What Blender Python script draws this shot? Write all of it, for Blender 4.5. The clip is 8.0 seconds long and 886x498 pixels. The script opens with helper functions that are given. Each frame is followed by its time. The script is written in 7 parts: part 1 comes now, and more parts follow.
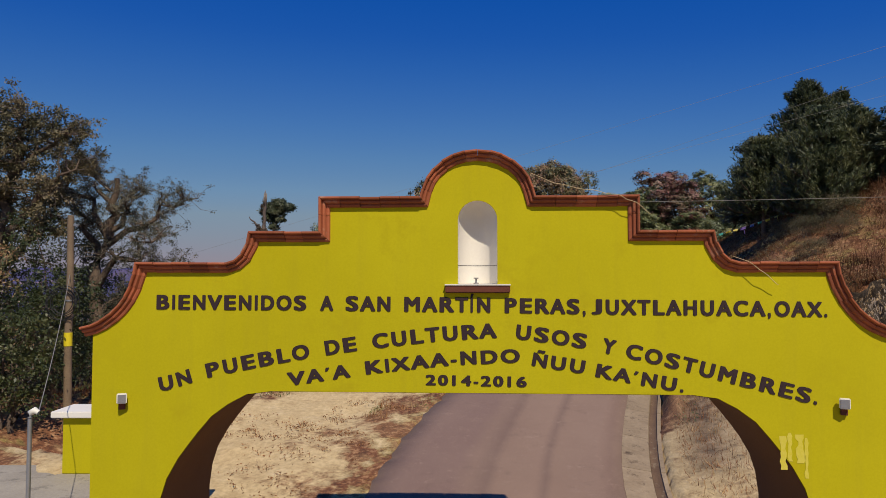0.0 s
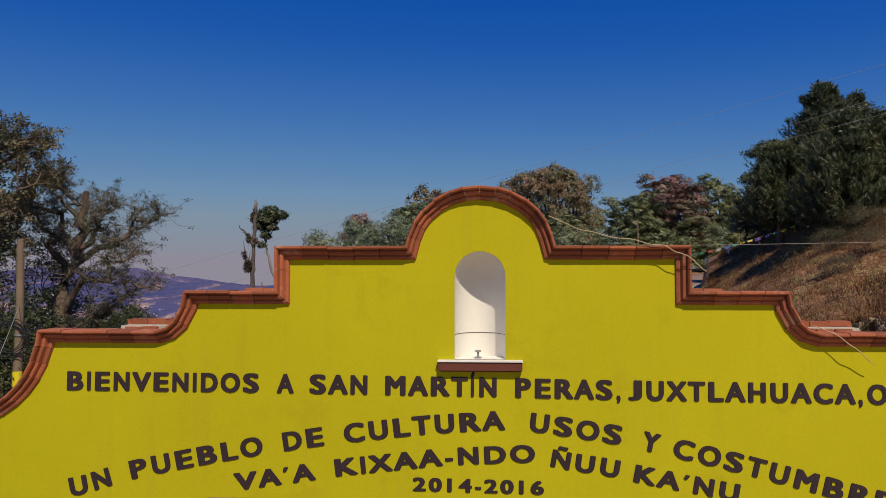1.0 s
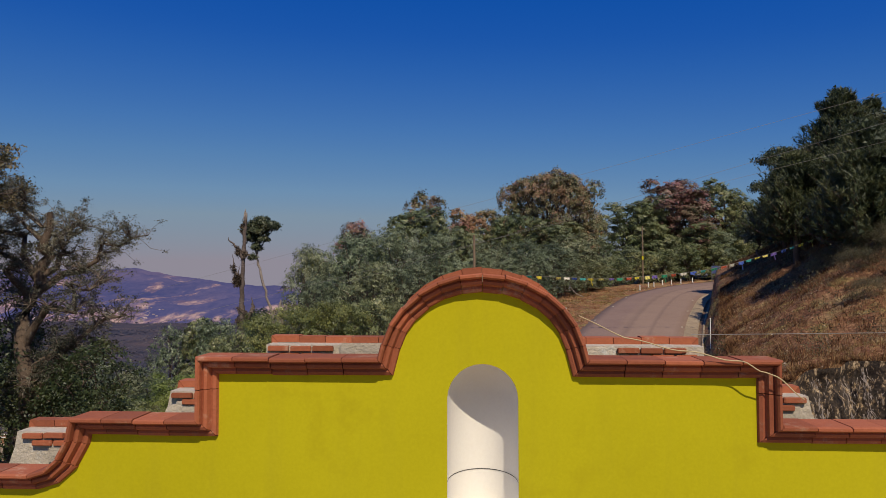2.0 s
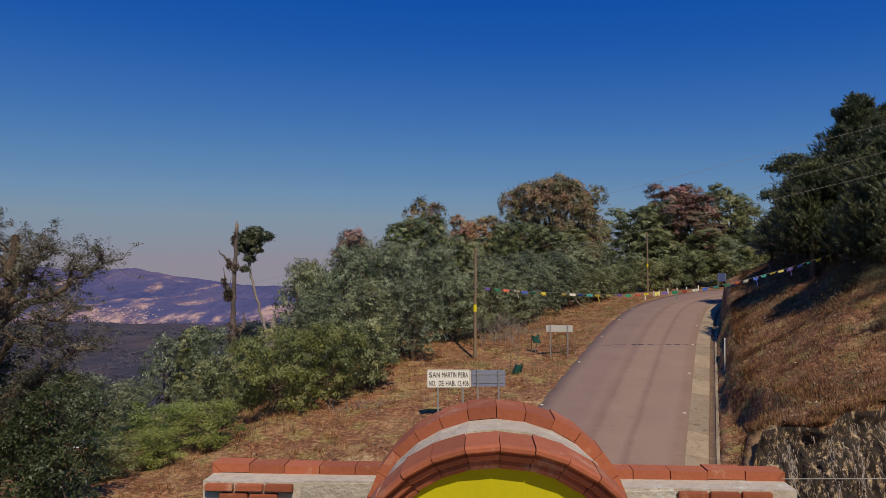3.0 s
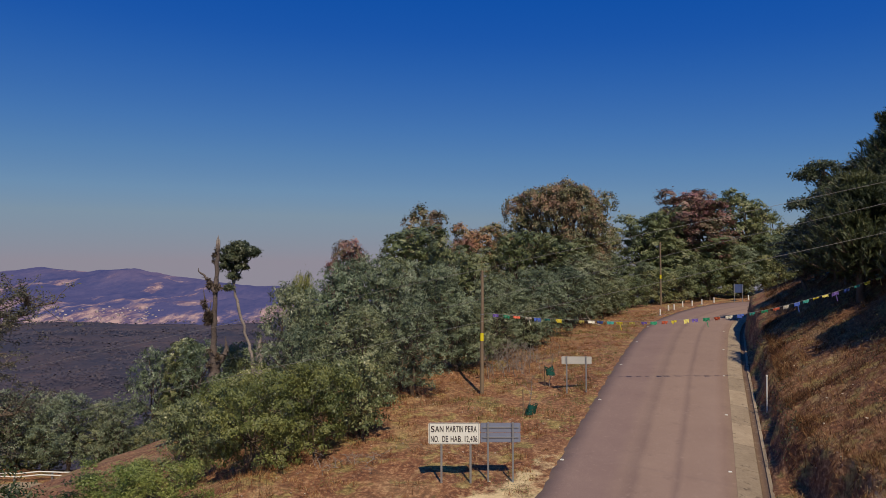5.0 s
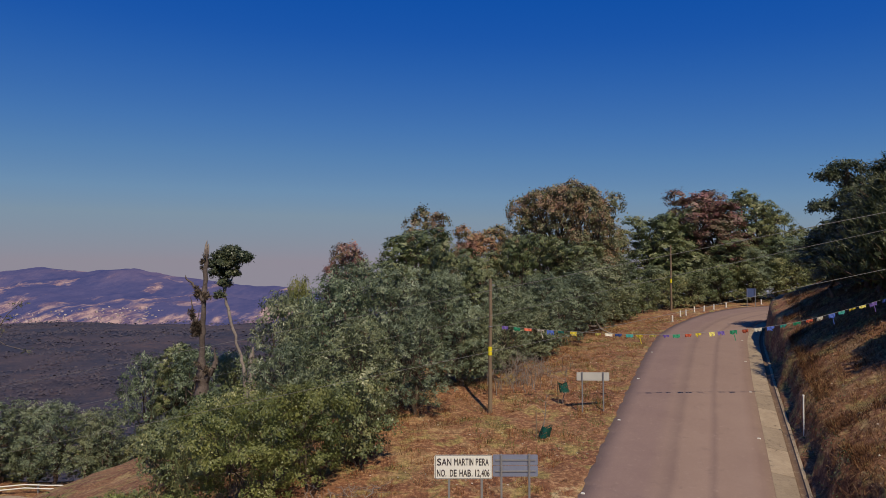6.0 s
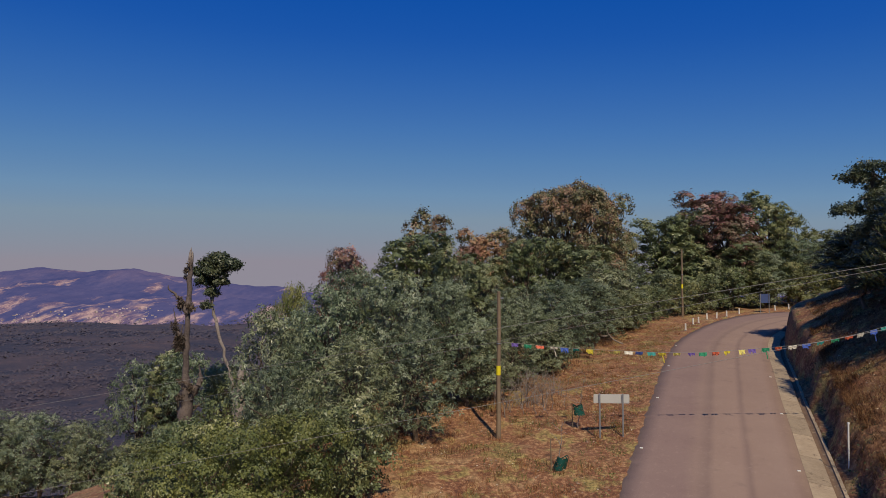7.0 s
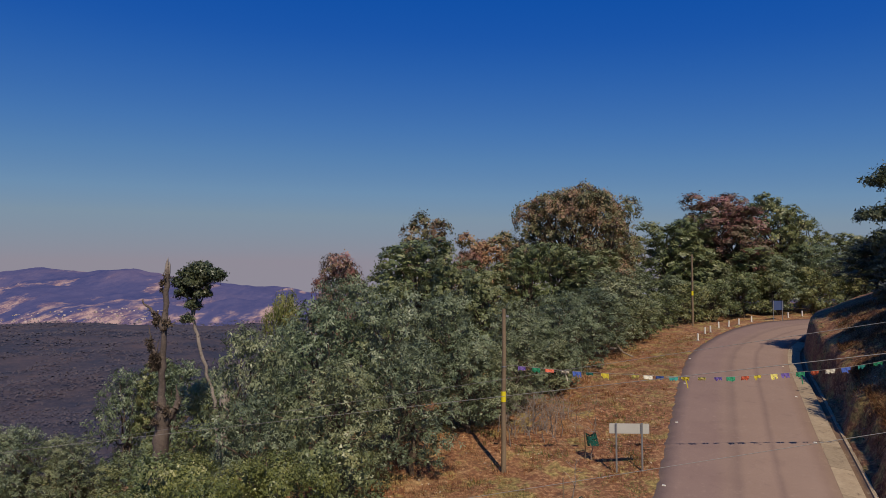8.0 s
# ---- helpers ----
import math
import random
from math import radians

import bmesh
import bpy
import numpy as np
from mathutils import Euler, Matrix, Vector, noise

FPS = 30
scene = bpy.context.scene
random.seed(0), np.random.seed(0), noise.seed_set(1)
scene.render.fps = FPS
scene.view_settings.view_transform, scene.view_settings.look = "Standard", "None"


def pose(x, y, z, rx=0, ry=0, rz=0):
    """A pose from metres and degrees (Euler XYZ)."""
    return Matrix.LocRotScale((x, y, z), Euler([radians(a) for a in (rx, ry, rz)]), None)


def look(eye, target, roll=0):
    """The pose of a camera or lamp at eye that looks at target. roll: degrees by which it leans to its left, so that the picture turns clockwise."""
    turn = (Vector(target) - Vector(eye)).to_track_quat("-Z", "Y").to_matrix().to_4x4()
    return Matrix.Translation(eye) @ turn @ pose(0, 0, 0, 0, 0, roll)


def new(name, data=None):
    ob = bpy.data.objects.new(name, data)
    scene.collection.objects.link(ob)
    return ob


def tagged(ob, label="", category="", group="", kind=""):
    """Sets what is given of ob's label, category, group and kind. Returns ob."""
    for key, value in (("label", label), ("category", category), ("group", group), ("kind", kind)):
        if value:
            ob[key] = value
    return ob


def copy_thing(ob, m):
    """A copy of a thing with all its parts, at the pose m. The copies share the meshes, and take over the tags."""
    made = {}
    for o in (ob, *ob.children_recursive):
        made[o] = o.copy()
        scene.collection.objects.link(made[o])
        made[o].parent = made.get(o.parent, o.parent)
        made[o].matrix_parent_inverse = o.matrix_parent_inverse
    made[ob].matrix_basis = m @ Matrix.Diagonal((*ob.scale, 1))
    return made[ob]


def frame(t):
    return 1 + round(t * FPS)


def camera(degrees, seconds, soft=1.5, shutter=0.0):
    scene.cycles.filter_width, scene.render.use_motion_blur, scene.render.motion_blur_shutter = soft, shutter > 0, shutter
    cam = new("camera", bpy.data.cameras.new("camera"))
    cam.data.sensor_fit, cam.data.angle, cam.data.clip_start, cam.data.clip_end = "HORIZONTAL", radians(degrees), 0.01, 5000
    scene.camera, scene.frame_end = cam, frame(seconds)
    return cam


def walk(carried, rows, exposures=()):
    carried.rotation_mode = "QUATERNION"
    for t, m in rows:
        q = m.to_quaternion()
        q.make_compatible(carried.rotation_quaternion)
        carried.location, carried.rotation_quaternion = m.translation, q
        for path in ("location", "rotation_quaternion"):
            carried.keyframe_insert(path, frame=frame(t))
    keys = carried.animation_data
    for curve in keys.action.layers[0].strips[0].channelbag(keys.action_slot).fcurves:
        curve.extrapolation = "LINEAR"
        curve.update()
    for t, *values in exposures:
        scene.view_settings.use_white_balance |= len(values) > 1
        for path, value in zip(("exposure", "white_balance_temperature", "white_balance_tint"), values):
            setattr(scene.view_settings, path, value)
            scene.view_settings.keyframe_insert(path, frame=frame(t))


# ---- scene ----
# ------------------------------------------------------------------ camera and path
cam = camera(66.0, 8.0, soft=0.45)
EYE, PITCH = 5.2, 2.42
PATH = [
    (0.0, -0.000, 0.000, 0.000),
    (0.5, 0.040, 0.961, 0.302),
    (1.0, 0.074, 1.901, 0.707),
    (1.5, 0.110, 2.829, 1.121),
    (2.0, 0.157, 3.736, 1.560),
    (2.2, 0.173, 4.077, 1.736),
    (3.3, 0.167, 5.766, 2.517),
    (3.5, 0.162, 6.079, 2.634),
    (4.0, 0.141, 6.899, 2.914),
    (4.5, 0.110, 7.790, 3.191),
    (4.7, 0.089, 8.185, 3.283),
    (5.8, -0.115, 10.575, 3.702),
    (6.0, -0.157, 11.026, 3.769),
    (6.5, -0.242, 12.189, 3.958),
    (7.0, -0.293, 13.384, 4.217),
    (7.5, -0.292, 14.595, 4.478),
    (8.0, -0.260, 15.803, 4.737),
]
walk(cam, [(t, pose(x, y, EYE + z, 90 + PITCH, 0, 0)) for t, x, y, z in PATH])

# ------------------------------------------------------------------ daylight
SUN_HEIGHT, SUN_SIDE = radians(51), radians(15.5)      # height over the horizon; how far to the right of straight behind
world = bpy.data.worlds.new("sky")
scene.world = world
world.use_nodes = True
wn = world.node_tree.nodes
wl = world.node_tree.links
sky = wn.new("ShaderNodeTexSky")
sky.sky_type = "NISHITA"
sky.sun_disc = False
sky.sun_elevation = SUN_HEIGHT
sky.sun_rotation = math.pi - SUN_SIDE
sky.altitude = 2400
sky.air_density = 1.0
sky.dust_density = 0.6
sky.ozone_density = 3.0
# the sky's own red channel, which rises towards the horizon, grades it from deep blue to a dusty mauve
split = wn.new("ShaderNodeSeparateColor")
wl.new(sky.outputs[0], split.inputs[0])
red = wn.new("ShaderNodeMath")
red.operation = "POWER"
red.inputs[1].default_value = 1.25
wl.new(split.outputs[0], red.inputs[0])
scaled = wn.new("ShaderNodeMath")
scaled.operation = "MULTIPLY"
scaled.inputs[1].default_value = 0.07
wl.new(red.outputs[0], scaled.inputs[0])
grade = wn.new("ShaderNodeValToRGB")
SKY = [(0.070, (0.0060, 0.080, 0.376)), (0.084, (0.0116, 0.093, 0.392)), (0.099, (0.0212, 0.114, 0.407)), (0.114, (0.032, 0.133, 0.418)), (0.151, (0.058, 0.175, 0.434)),
       (0.196, (0.091, 0.216, 0.434)), (0.284, (0.150, 0.270, 0.429)), (0.392, (0.205, 0.287, 0.376)), (0.570, (0.235, 0.275, 0.342)), (0.85, (0.275, 0.256, 0.305))]
els = grade.color_ramp.elements
while len(els) < len(SKY):
    els.new(0.5)
for e, (at_, c) in zip(els, SKY):
    e.position = at_
    e.color = (*[v / 0.48 for v in c], 1)
wl.new(scaled.outputs[0], grade.inputs[0])
gain = wn.new("ShaderNodeVectorMath")
gain.operation = "SCALE"
gain.inputs["Scale"].default_value = 4.0
wl.new(grade.outputs[0], gain.inputs[0])
wl.new(gain.outputs[0], wn["Background"].inputs[0])
wn["Background"].inputs[1].default_value = 0.12
sun = new("sun", bpy.data.lights.new("sun", "SUN"))
sun.data.energy = 3.9
sun.data.angle = radians(0.5)
sun.data.color = (1.0, 0.88, 0.70)
sun_way = Vector((math.sin(SUN_SIDE) * math.cos(SUN_HEIGHT), -math.cos(SUN_SIDE) * math.cos(SUN_HEIGHT), math.sin(SUN_HEIGHT)))
sun.matrix_world = look(sun_way * 60, (0, 0, 0))
scene.view_settings.exposure = 0.0


# ------------------------------------------------------------------ materials
def nodes_of(name):
    m = bpy.data.materials.new(name)
    m.use_nodes = True
    nt = m.node_tree
    return m, nt, nt.nodes["Principled BSDF"]


def ramp(nt, fac, stops):
    r = nt.nodes.new("ShaderNodeValToRGB")
    els = r.color_ramp.elements
    while len(els) < len(stops):
        els.new(0.5)
    for e, (p, c) in zip(els, stops):
        e.position = p
        e.color = (*c, 1)
    nt.links.new(fac, r.inputs[0])
    return r.outputs[0]


def noise_tex(nt, scale, detail=4.0, rough=0.6, vector=None):
    n = nt.nodes.new("ShaderNodeTexNoise")
    n.inputs["Scale"].default_value = scale
    n.inputs["Detail"].default_value = detail
    n.inputs["Roughness"].default_value = rough
    if vector is None:
        vector = nt.nodes.new("ShaderNodeNewGeometry").outputs["Position"]
    nt.links.new(vector, n.inputs["Vector"])
    return n.outputs[0]


def mix(nt, fac, a, b, blend="MIX"):
    m = nt.nodes.new("ShaderNodeMix")
    m.data_type = "RGBA"
    m.blend_type = blend
    for sock, v in ((0, fac), (6, a), (7, b)):
        if isinstance(v, (int, float)):
            m.inputs[sock].default_value = v
        elif isinstance(v, tuple):
            m.inputs[sock].default_value = (*v, 1)
        else:
            nt.links.new(v, m.inputs[sock])
    return m.outputs[2]


def bump(nt, bsdf, height, strength, distance=0.02):
    b = nt.nodes.new("ShaderNodeBump")
    b.inputs["Strength"].default_value = strength
    b.inputs["Distance"].default_value = distance
    nt.links.new(height, b.inputs["Height"])
    nt.links.new(b.outputs[0], bsdf.inputs["Normal"])


def surface(name, light, dark, stain=None, big=0.8, fine=25.0, rough=0.85, relief=0.3, depth=0.02, metal=0.0, island=0.0, piece=0.0, gloss=0.3):
    """Two-scale mottled surface; island and piece vary the brightness from shell to shell and from object to object."""
    m, nt, b = nodes_of(name)
    n1 = noise_tex(nt, big, 5, 0.6)
    n2 = noise_tex(nt, fine, 6, 0.7)
    col = ramp(nt, n1, [(0.35, dark), (0.65, light)])
    col = mix(nt, 0.55, col, ramp(nt, n2, [(0.3, dark), (0.7, light)]))
    if stain:
        n3 = noise_tex(nt, big * 2.3, 6, 0.75)
        f = ramp(nt, n3, [(0.56, (0, 0, 0)), (0.68, (1, 1, 1))])
        col = mix(nt, f, col, stain)
    for amount, what in ((island, "geo"), (piece, "info")):
        if amount:
            if what == "geo":
                v = nt.nodes.new("ShaderNodeNewGeometry").outputs["Random Per Island"]
            else:
                v = nt.nodes.new("ShaderNodeObjectInfo").outputs["Random"]
            g = ramp(nt, v, [(0.0, (1 - amount,) * 3), (1.0, (1 + amount * 0.6,) * 3)])
            col = mix(nt, 1.0, col, g, "MULTIPLY")
    nt.links.new(col, b.inputs["Base Color"])
    b.inputs["Roughness"].default_value = rough
    b.inputs["Metallic"].default_value = metal
    b.inputs["Specular IOR Level"].default_value = gloss
    if relief:
        bump(nt, b, n2, relief, depth)
    return m


def leaf_material(name, stops, rough=0.5, through_light=0.25):
    """Leaves: colour by leaf, patches of colour over the crown, some light passing through."""
    m, nt, b = nodes_of(name)
    r = nt.nodes.new("ShaderNodeNewGeometry").outputs["Random Per Island"]
    n = noise_tex(nt, 0.55, 3, 0.6)
    mx = nt.nodes.new("ShaderNodeMath")
    mx.operation = "MULTIPLY_ADD"
    nt.links.new(n, mx.inputs[0])
    mx.inputs[1].default_value = 1.7
    sc = nt.nodes.new("ShaderNodeMath")
    sc.operation = "MULTIPLY_ADD"
    nt.links.new(r, sc.inputs[0])
    sc.inputs[1].default_value = 0.4
    sc.inputs[2].default_value = -0.55
    nt.links.new(sc.outputs[0], mx.inputs[2])
    col = ramp(nt, mx.outputs[0], stops)
    own = nt.nodes.new("ShaderNodeObjectInfo").outputs["Random"]
    col = mix(nt, 1.0, col, ramp(nt, own, [(0.0, (0.84, 0.9, 0.84)), (0.5, (1.0, 1.0, 1.0)), (1.0, (1.14, 1.05, 0.9))]), "MULTIPLY")
    nt.links.new(col, b.inputs["Base Color"])
    b.inputs["Roughness"].default_value = rough
    t = nt.nodes.new("ShaderNodeBsdfTranslucent")
    nt.links.new(col, t.inputs[0])
    s = nt.nodes.new("ShaderNodeMixShader")
    s.inputs[0].default_value = through_light
    nt.links.new(b.outputs[0], s.inputs[1])
    nt.links.new(t.outputs[0], s.inputs[2])
    nt.links.new(s.outputs[0], nt.nodes["Material Output"].inputs[0])
    return m


YELLOW = surface("yellow_paint", (0.515, 0.458, 0.010), (0.425, 0.372, 0.006), big=0.55, fine=40, gloss=0.1, stain=(0.435, 0.372, 0.008), rough=0.8, relief=0.14, depth=0.004)


def weathered(m, amount, tint):
    """Adds faint rain streaks down a wall to a painted surface."""
    nt = m.node_tree
    b = nt.nodes["Principled BSDF"]
    col = b.inputs["Base Color"].links[0].from_socket
    mp = nt.nodes.new("ShaderNodeMapping")
    mp.inputs["Scale"].default_value = (5.0, 5.0, 0.35)
    nt.links.new(nt.nodes.new("ShaderNodeNewGeometry").outputs["Position"], mp.inputs["Vector"])
    f = ramp(nt, noise_tex(nt, 1.0, 5, 0.7, mp.outputs[0]), [(0.5, (0, 0, 0)), (0.72, (amount,) * 3)])
    nt.links.new(mix(nt, f, col, tint), b.inputs["Base Color"])


weathered(YELLOW, 0.2, (0.36, 0.30, 0.02))
TERRACOTTA = surface("terracotta", (0.42, 0.13, 0.06), (0.30, 0.085, 0.04), stain=(0.45, 0.24, 0.15), big=1.6, fine=30, rough=0.85, relief=0.35, piece=0.25)
CONCRETE = surface("old_concrete", (0.42, 0.38, 0.31), (0.27, 0.24, 0.20), stain=(0.2, 0.18, 0.15), big=1.2, fine=18, relief=0.5)


def road_material():
    """Worn asphalt: the lane coordinate gives a paler, dusty lane and darker seams along the way."""
    m, nt, b = nodes_of("asphalt")
    lane = nt.nodes.new("ShaderNodeVertexColor")
    lane.layer_name = "lane"
    sep = nt.nodes.new("ShaderNodeSeparateColor")
    nt.links.new(lane.outputs[0], sep.inputs[0])
    n1 = noise_tex(nt, 0.5, 5, 0.6)
    n2 = noise_tex(nt, 45, 5, 0.8)
    wob = nt.nodes.new("ShaderNodeMath")
    wob.operation = "MULTIPLY_ADD"
    nt.links.new(n1, wob.inputs[0])
    wob.inputs[1].default_value = 0.035
    nt.links.new(sep.outputs[0], wob.inputs[2])
    A, B, C = (0.215, 0.142, 0.124), (0.285, 0.192, 0.138), (0.17, 0.112, 0.09)
    col = ramp(nt, wob.outputs[0], [(0.0, (0.33, 0.23, 0.14)), (0.05, A), (0.33, (0.205, 0.132, 0.116)), (0.40, (0.25, 0.168, 0.128)), (0.47, C), (0.51, B), (0.66, (0.305, 0.206, 0.15)), (0.70, C), (0.73, B), (0.90, (0.29, 0.198, 0.147)), (0.955, (0.20, 0.132, 0.105)), (1.0, (0.22, 0.15, 0.11))])
    col = mix(nt, 0.35, col, ramp(nt, n1, [(0.3, (0.19, 0.12, 0.10)), (0.7, (0.31, 0.215, 0.165))]))
    col = mix(nt, 0.3, col, ramp(nt, n2, [(0.3, (0.12, 0.08, 0.065)), (0.7, (0.37, 0.26, 0.20))]))
    # pale dusty scuffs and dark patches
    n3 = noise_tex(nt, 5.0, 6, 0.8)
    n4 = noise_tex(nt, 1.3, 5, 0.75)
    col = mix(nt, ramp(nt, n3, [(0.56, (0, 0, 0)), (0.72, (0.55, 0.55, 0.55))]), col, (0.36, 0.26, 0.20))
    col = mix(nt, ramp(nt, n4, [(0.58, (0, 0, 0)), (0.75, (0.5, 0.5, 0.5))]), col, (0.15, 0.10, 0.085))
    nt.links.new(col, b.inputs["Base Color"])
    b.inputs["Roughness"].default_value = 0.92
    b.inputs["Specular IOR Level"].default_value = 0.15
    bump(nt, b, n2, 0.4, 0.008)
    return m


ASPHALT = road_material()
BLOCKWORK = surface("rough_blockwork", (0.60, 0.52, 0.41), (0.42, 0.35, 0.27), stain=(0.6, 0.57, 0.5), big=2.0, fine=14, relief=0.9, depth=0.03, piece=0.15)
WHITE = surface("white_plaster", (0.80, 0.77, 0.70), (0.74, 0.70, 0.63), big=1.5, fine=40, rough=0.8, relief=0.1, depth=0.003)
SILL = surface("painted_sill", (0.16, 0.05, 0.03), (0.11, 0.035, 0.022), big=3, fine=40, relief=0.3)
LETTER = surface("black_letter_paint", (0.04, 0.022, 0.026), (0.028, 0.016, 0.018), big=3, fine=50, rough=0.7, relief=0.1)
DARKTAR = surface("tar_joint", (0.03, 0.026, 0.024), (0.02, 0.018, 0.016), rough=0.8)
GUTTER = surface("gutter_concrete", (0.39, 0.30, 0.195), (0.24, 0.175, 0.11), stain=(0.11, 0.075, 0.05), big=1.3, fine=9, relief=0.6, piece=0.2)
BARK = surface("bark", (0.17, 0.12, 0.085), (0.07, 0.05, 0.038), stain=(0.26, 0.24, 0.2), big=2.2, fine=12, relief=0.9, depth=0.04)
SNAGBARK = surface("weathered_grey_bark", (0.18, 0.138, 0.115), (0.07, 0.052, 0.044), stain=(0.05, 0.036, 0.03), big=1.6, fine=9, relief=0.9, depth=0.04)
PALEBARK = surface("pale_bark", (0.36, 0.305, 0.26), (0.17, 0.13, 0.105), stain=(0.08, 0.06, 0.05), big=2.0, fine=10, relief=0.8, depth=0.03)
POLEWOOD = surface("pole_wood", (0.26, 0.19, 0.12), (0.15, 0.105, 0.07), big=1.5, fine=30, relief=0.6)
BANDYELLOW = surface("yellow_band_paint", (0.75, 0.62, 0.02), (0.65, 0.52, 0.02), big=4, fine=40, rough=0.6, relief=0.05)
STEEL = surface("galvanised_steel", (0.42, 0.42, 0.42), (0.32, 0.32, 0.33), big=3, fine=40, rough=0.45, relief=0.05, metal=0.7)
SIGNWHITE = surface("sign_white", (0.78, 0.76, 0.68), (0.7, 0.68, 0.6), big=2, fine=40, rough=0.5, relief=0.03)
SIGNBACK = surface("bare_sign_back", (0.26, 0.28, 0.36), (0.2, 0.22, 0.3), big=2, fine=40, rough=0.5, relief=0.03, metal=0.3)
SIGNBLUE = surface("sign_blue", (0.06, 0.09, 0.2), (0.05, 0.07, 0.16), big=2, fine=40, rough=0.5, relief=0.03)
CABLE = surface("cable_grey", (0.32, 0.3, 0.27), (0.22, 0.2, 0.18), rough=0.6, relief=0)
CABLEDARK = surface("cable_black", (0.03, 0.03, 0.03), (0.02, 0.02, 0.02), rough=0.6, relief=0)
def grass_material(name, stops):
    m, nt, b = nodes_of(name)
    r = nt.nodes.new("ShaderNodeNewGeometry").outputs["Random Per Island"]
    n = noise_tex(nt, 0.55, 5, 0.7)
    k = nt.nodes.new("ShaderNodeMath")
    k.operation = "MULTIPLY_ADD"
    nt.links.new(r, k.inputs[0])
    k.inputs[1].default_value = 0.75
    off = nt.nodes.new("ShaderNodeMath")
    off.operation = "MULTIPLY_ADD"
    nt.links.new(n, off.inputs[0])
    off.inputs[1].default_value = 1.5
    off.inputs[2].default_value = -0.62
    nt.links.new(off.outputs[0], k.inputs[2])
    nt.links.new(ramp(nt, k.outputs[0], stops), b.inputs["Base Color"])
    b.inputs["Roughness"].default_value = 0.8
    b.inputs["Specular IOR Level"].default_value = 0.15
    return m


STRAW = grass_material("dry_grass_blades", [(0.05, (0.06, 0.026, 0.014)), (0.28, (0.17, 0.062, 0.023)), (0.55, (0.27, 0.112, 0.042)), (0.78, (0.42, 0.235, 0.10)), (0.93, (0.56, 0.39, 0.19)), (1, (0.22, 0.19, 0.06))])
BANKGRASS = grass_material("trampled_bank_grass", [(0.1, (0.035, 0.018, 0.011)), (0.4, (0.10, 0.043, 0.019)), (0.62, (0.18, 0.08, 0.034)), (0.82, (0.31, 0.17, 0.072)), (0.96, (0.48, 0.32, 0.155)), (1, (0.16, 0.14, 0.045))])
BRUSH = grass_material("brown_brush_stems", [(0.1, (0.05, 0.025, 0.016)), (0.5, (0.14, 0.06, 0.03)), (0.8, (0.22, 0.11, 0.055)), (1.0, (0.16, 0.13, 0.05))])
GREENGRASS = surface("green_grass_blades", (0.13, 0.14, 0.03), (0.07, 0.09, 0.02), big=0.4, fine=3, relief=0, island=0.4)
NET = surface("green_net", (0.008, 0.075, 0.055), (0.006, 0.05, 0.038), rough=0.6, relief=0)

LEAF_GREY = leaf_material("grey_green_leaves", [(0.1, (0.070, 0.096, 0.056)), (0.4, (0.155, 0.187, 0.105)), (0.7, (0.25, 0.285, 0.17)), (1, (0.37, 0.385, 0.26))], 0.42, 0.2)
LEAF_DARK = leaf_material("dark_green_leaves", [(0.1, (0.08, 0.105, 0.051)), (0.5, (0.183, 0.21, 0.087)), (1, (0.38, 0.346, 0.16))], 0.42, 0.2)
# darker twin of the dark green leaves, with shade put into the colour
LEAF_SHADE = leaf_material("shaded_green_leaves", [(0.1, (0.022, 0.035, 0.014)), (0.5, (0.05, 0.07, 0.022)), (1.0, (0.11, 0.11, 0.04))], 0.5, 0.25)
LEAF_BROWN = leaf_material("oak_leaves_turning_brown", [(0.1, (0.080, 0.095, 0.040)), (0.38, (0.19, 0.185, 0.08)), (0.58, (0.27, 0.19, 0.10)), (0.8, (0.33, 0.18, 0.105)), (1, (0.36, 0.19, 0.13))], 0.5, 0.2)
LEAF_RED = leaf_material("reddish_leaves", [(0.1, (0.101, 0.113, 0.05)), (0.42, (0.213, 0.137, 0.088)), (0.75, (0.281, 0.119, 0.106)), (1, (0.349, 0.179, 0.15))], 0.5, 0.2)
LEAF_YELLOW = leaf_material("yellow_green_leaves", [(0.15, (0.085, 0.105, 0.03)), (0.5, (0.19, 0.20, 0.058)), (0.8, (0.30, 0.285, 0.09)), (1, (0.53, 0.47, 0.24))], 0.45, 0.25)
LEAF_FRESH = leaf_material("fresh_green_leaves", [(0.1, (0.10, 0.14, 0.03)), (0.5, (0.22, 0.27, 0.07)), (1.0, (0.42, 0.44, 0.15))], 0.5, 0.35)
LEAF_OLIVE = leaf_material("lichen_olive_leaves", [(0.1, (0.05, 0.055, 0.028)), (0.45, (0.12, 0.11, 0.055)), (0.75, (0.2, 0.16, 0.085)), (1.0, (0.3, 0.24, 0.15))], 0.6)
LICHEN = leaf_material("lichen_grey_leaves", [(0.1, (0.045, 0.048, 0.03)), (0.45, (0.10, 0.098, 0.062)), (0.75, (0.19, 0.175, 0.12)), (1.0, (0.34, 0.31, 0.24))], 0.6)
# far trees with the blue of haze put into their leaf colours
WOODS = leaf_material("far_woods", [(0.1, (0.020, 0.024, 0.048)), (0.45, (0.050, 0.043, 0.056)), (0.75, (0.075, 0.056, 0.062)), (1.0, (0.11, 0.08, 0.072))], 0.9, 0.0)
TUFT = leaf_material("dry_epiphytes", [(0.1, (0.05, 0.032, 0.022)), (0.5, (0.12, 0.08, 0.055)), (1.0, (0.2, 0.14, 0.09))], 0.7, 0.1)
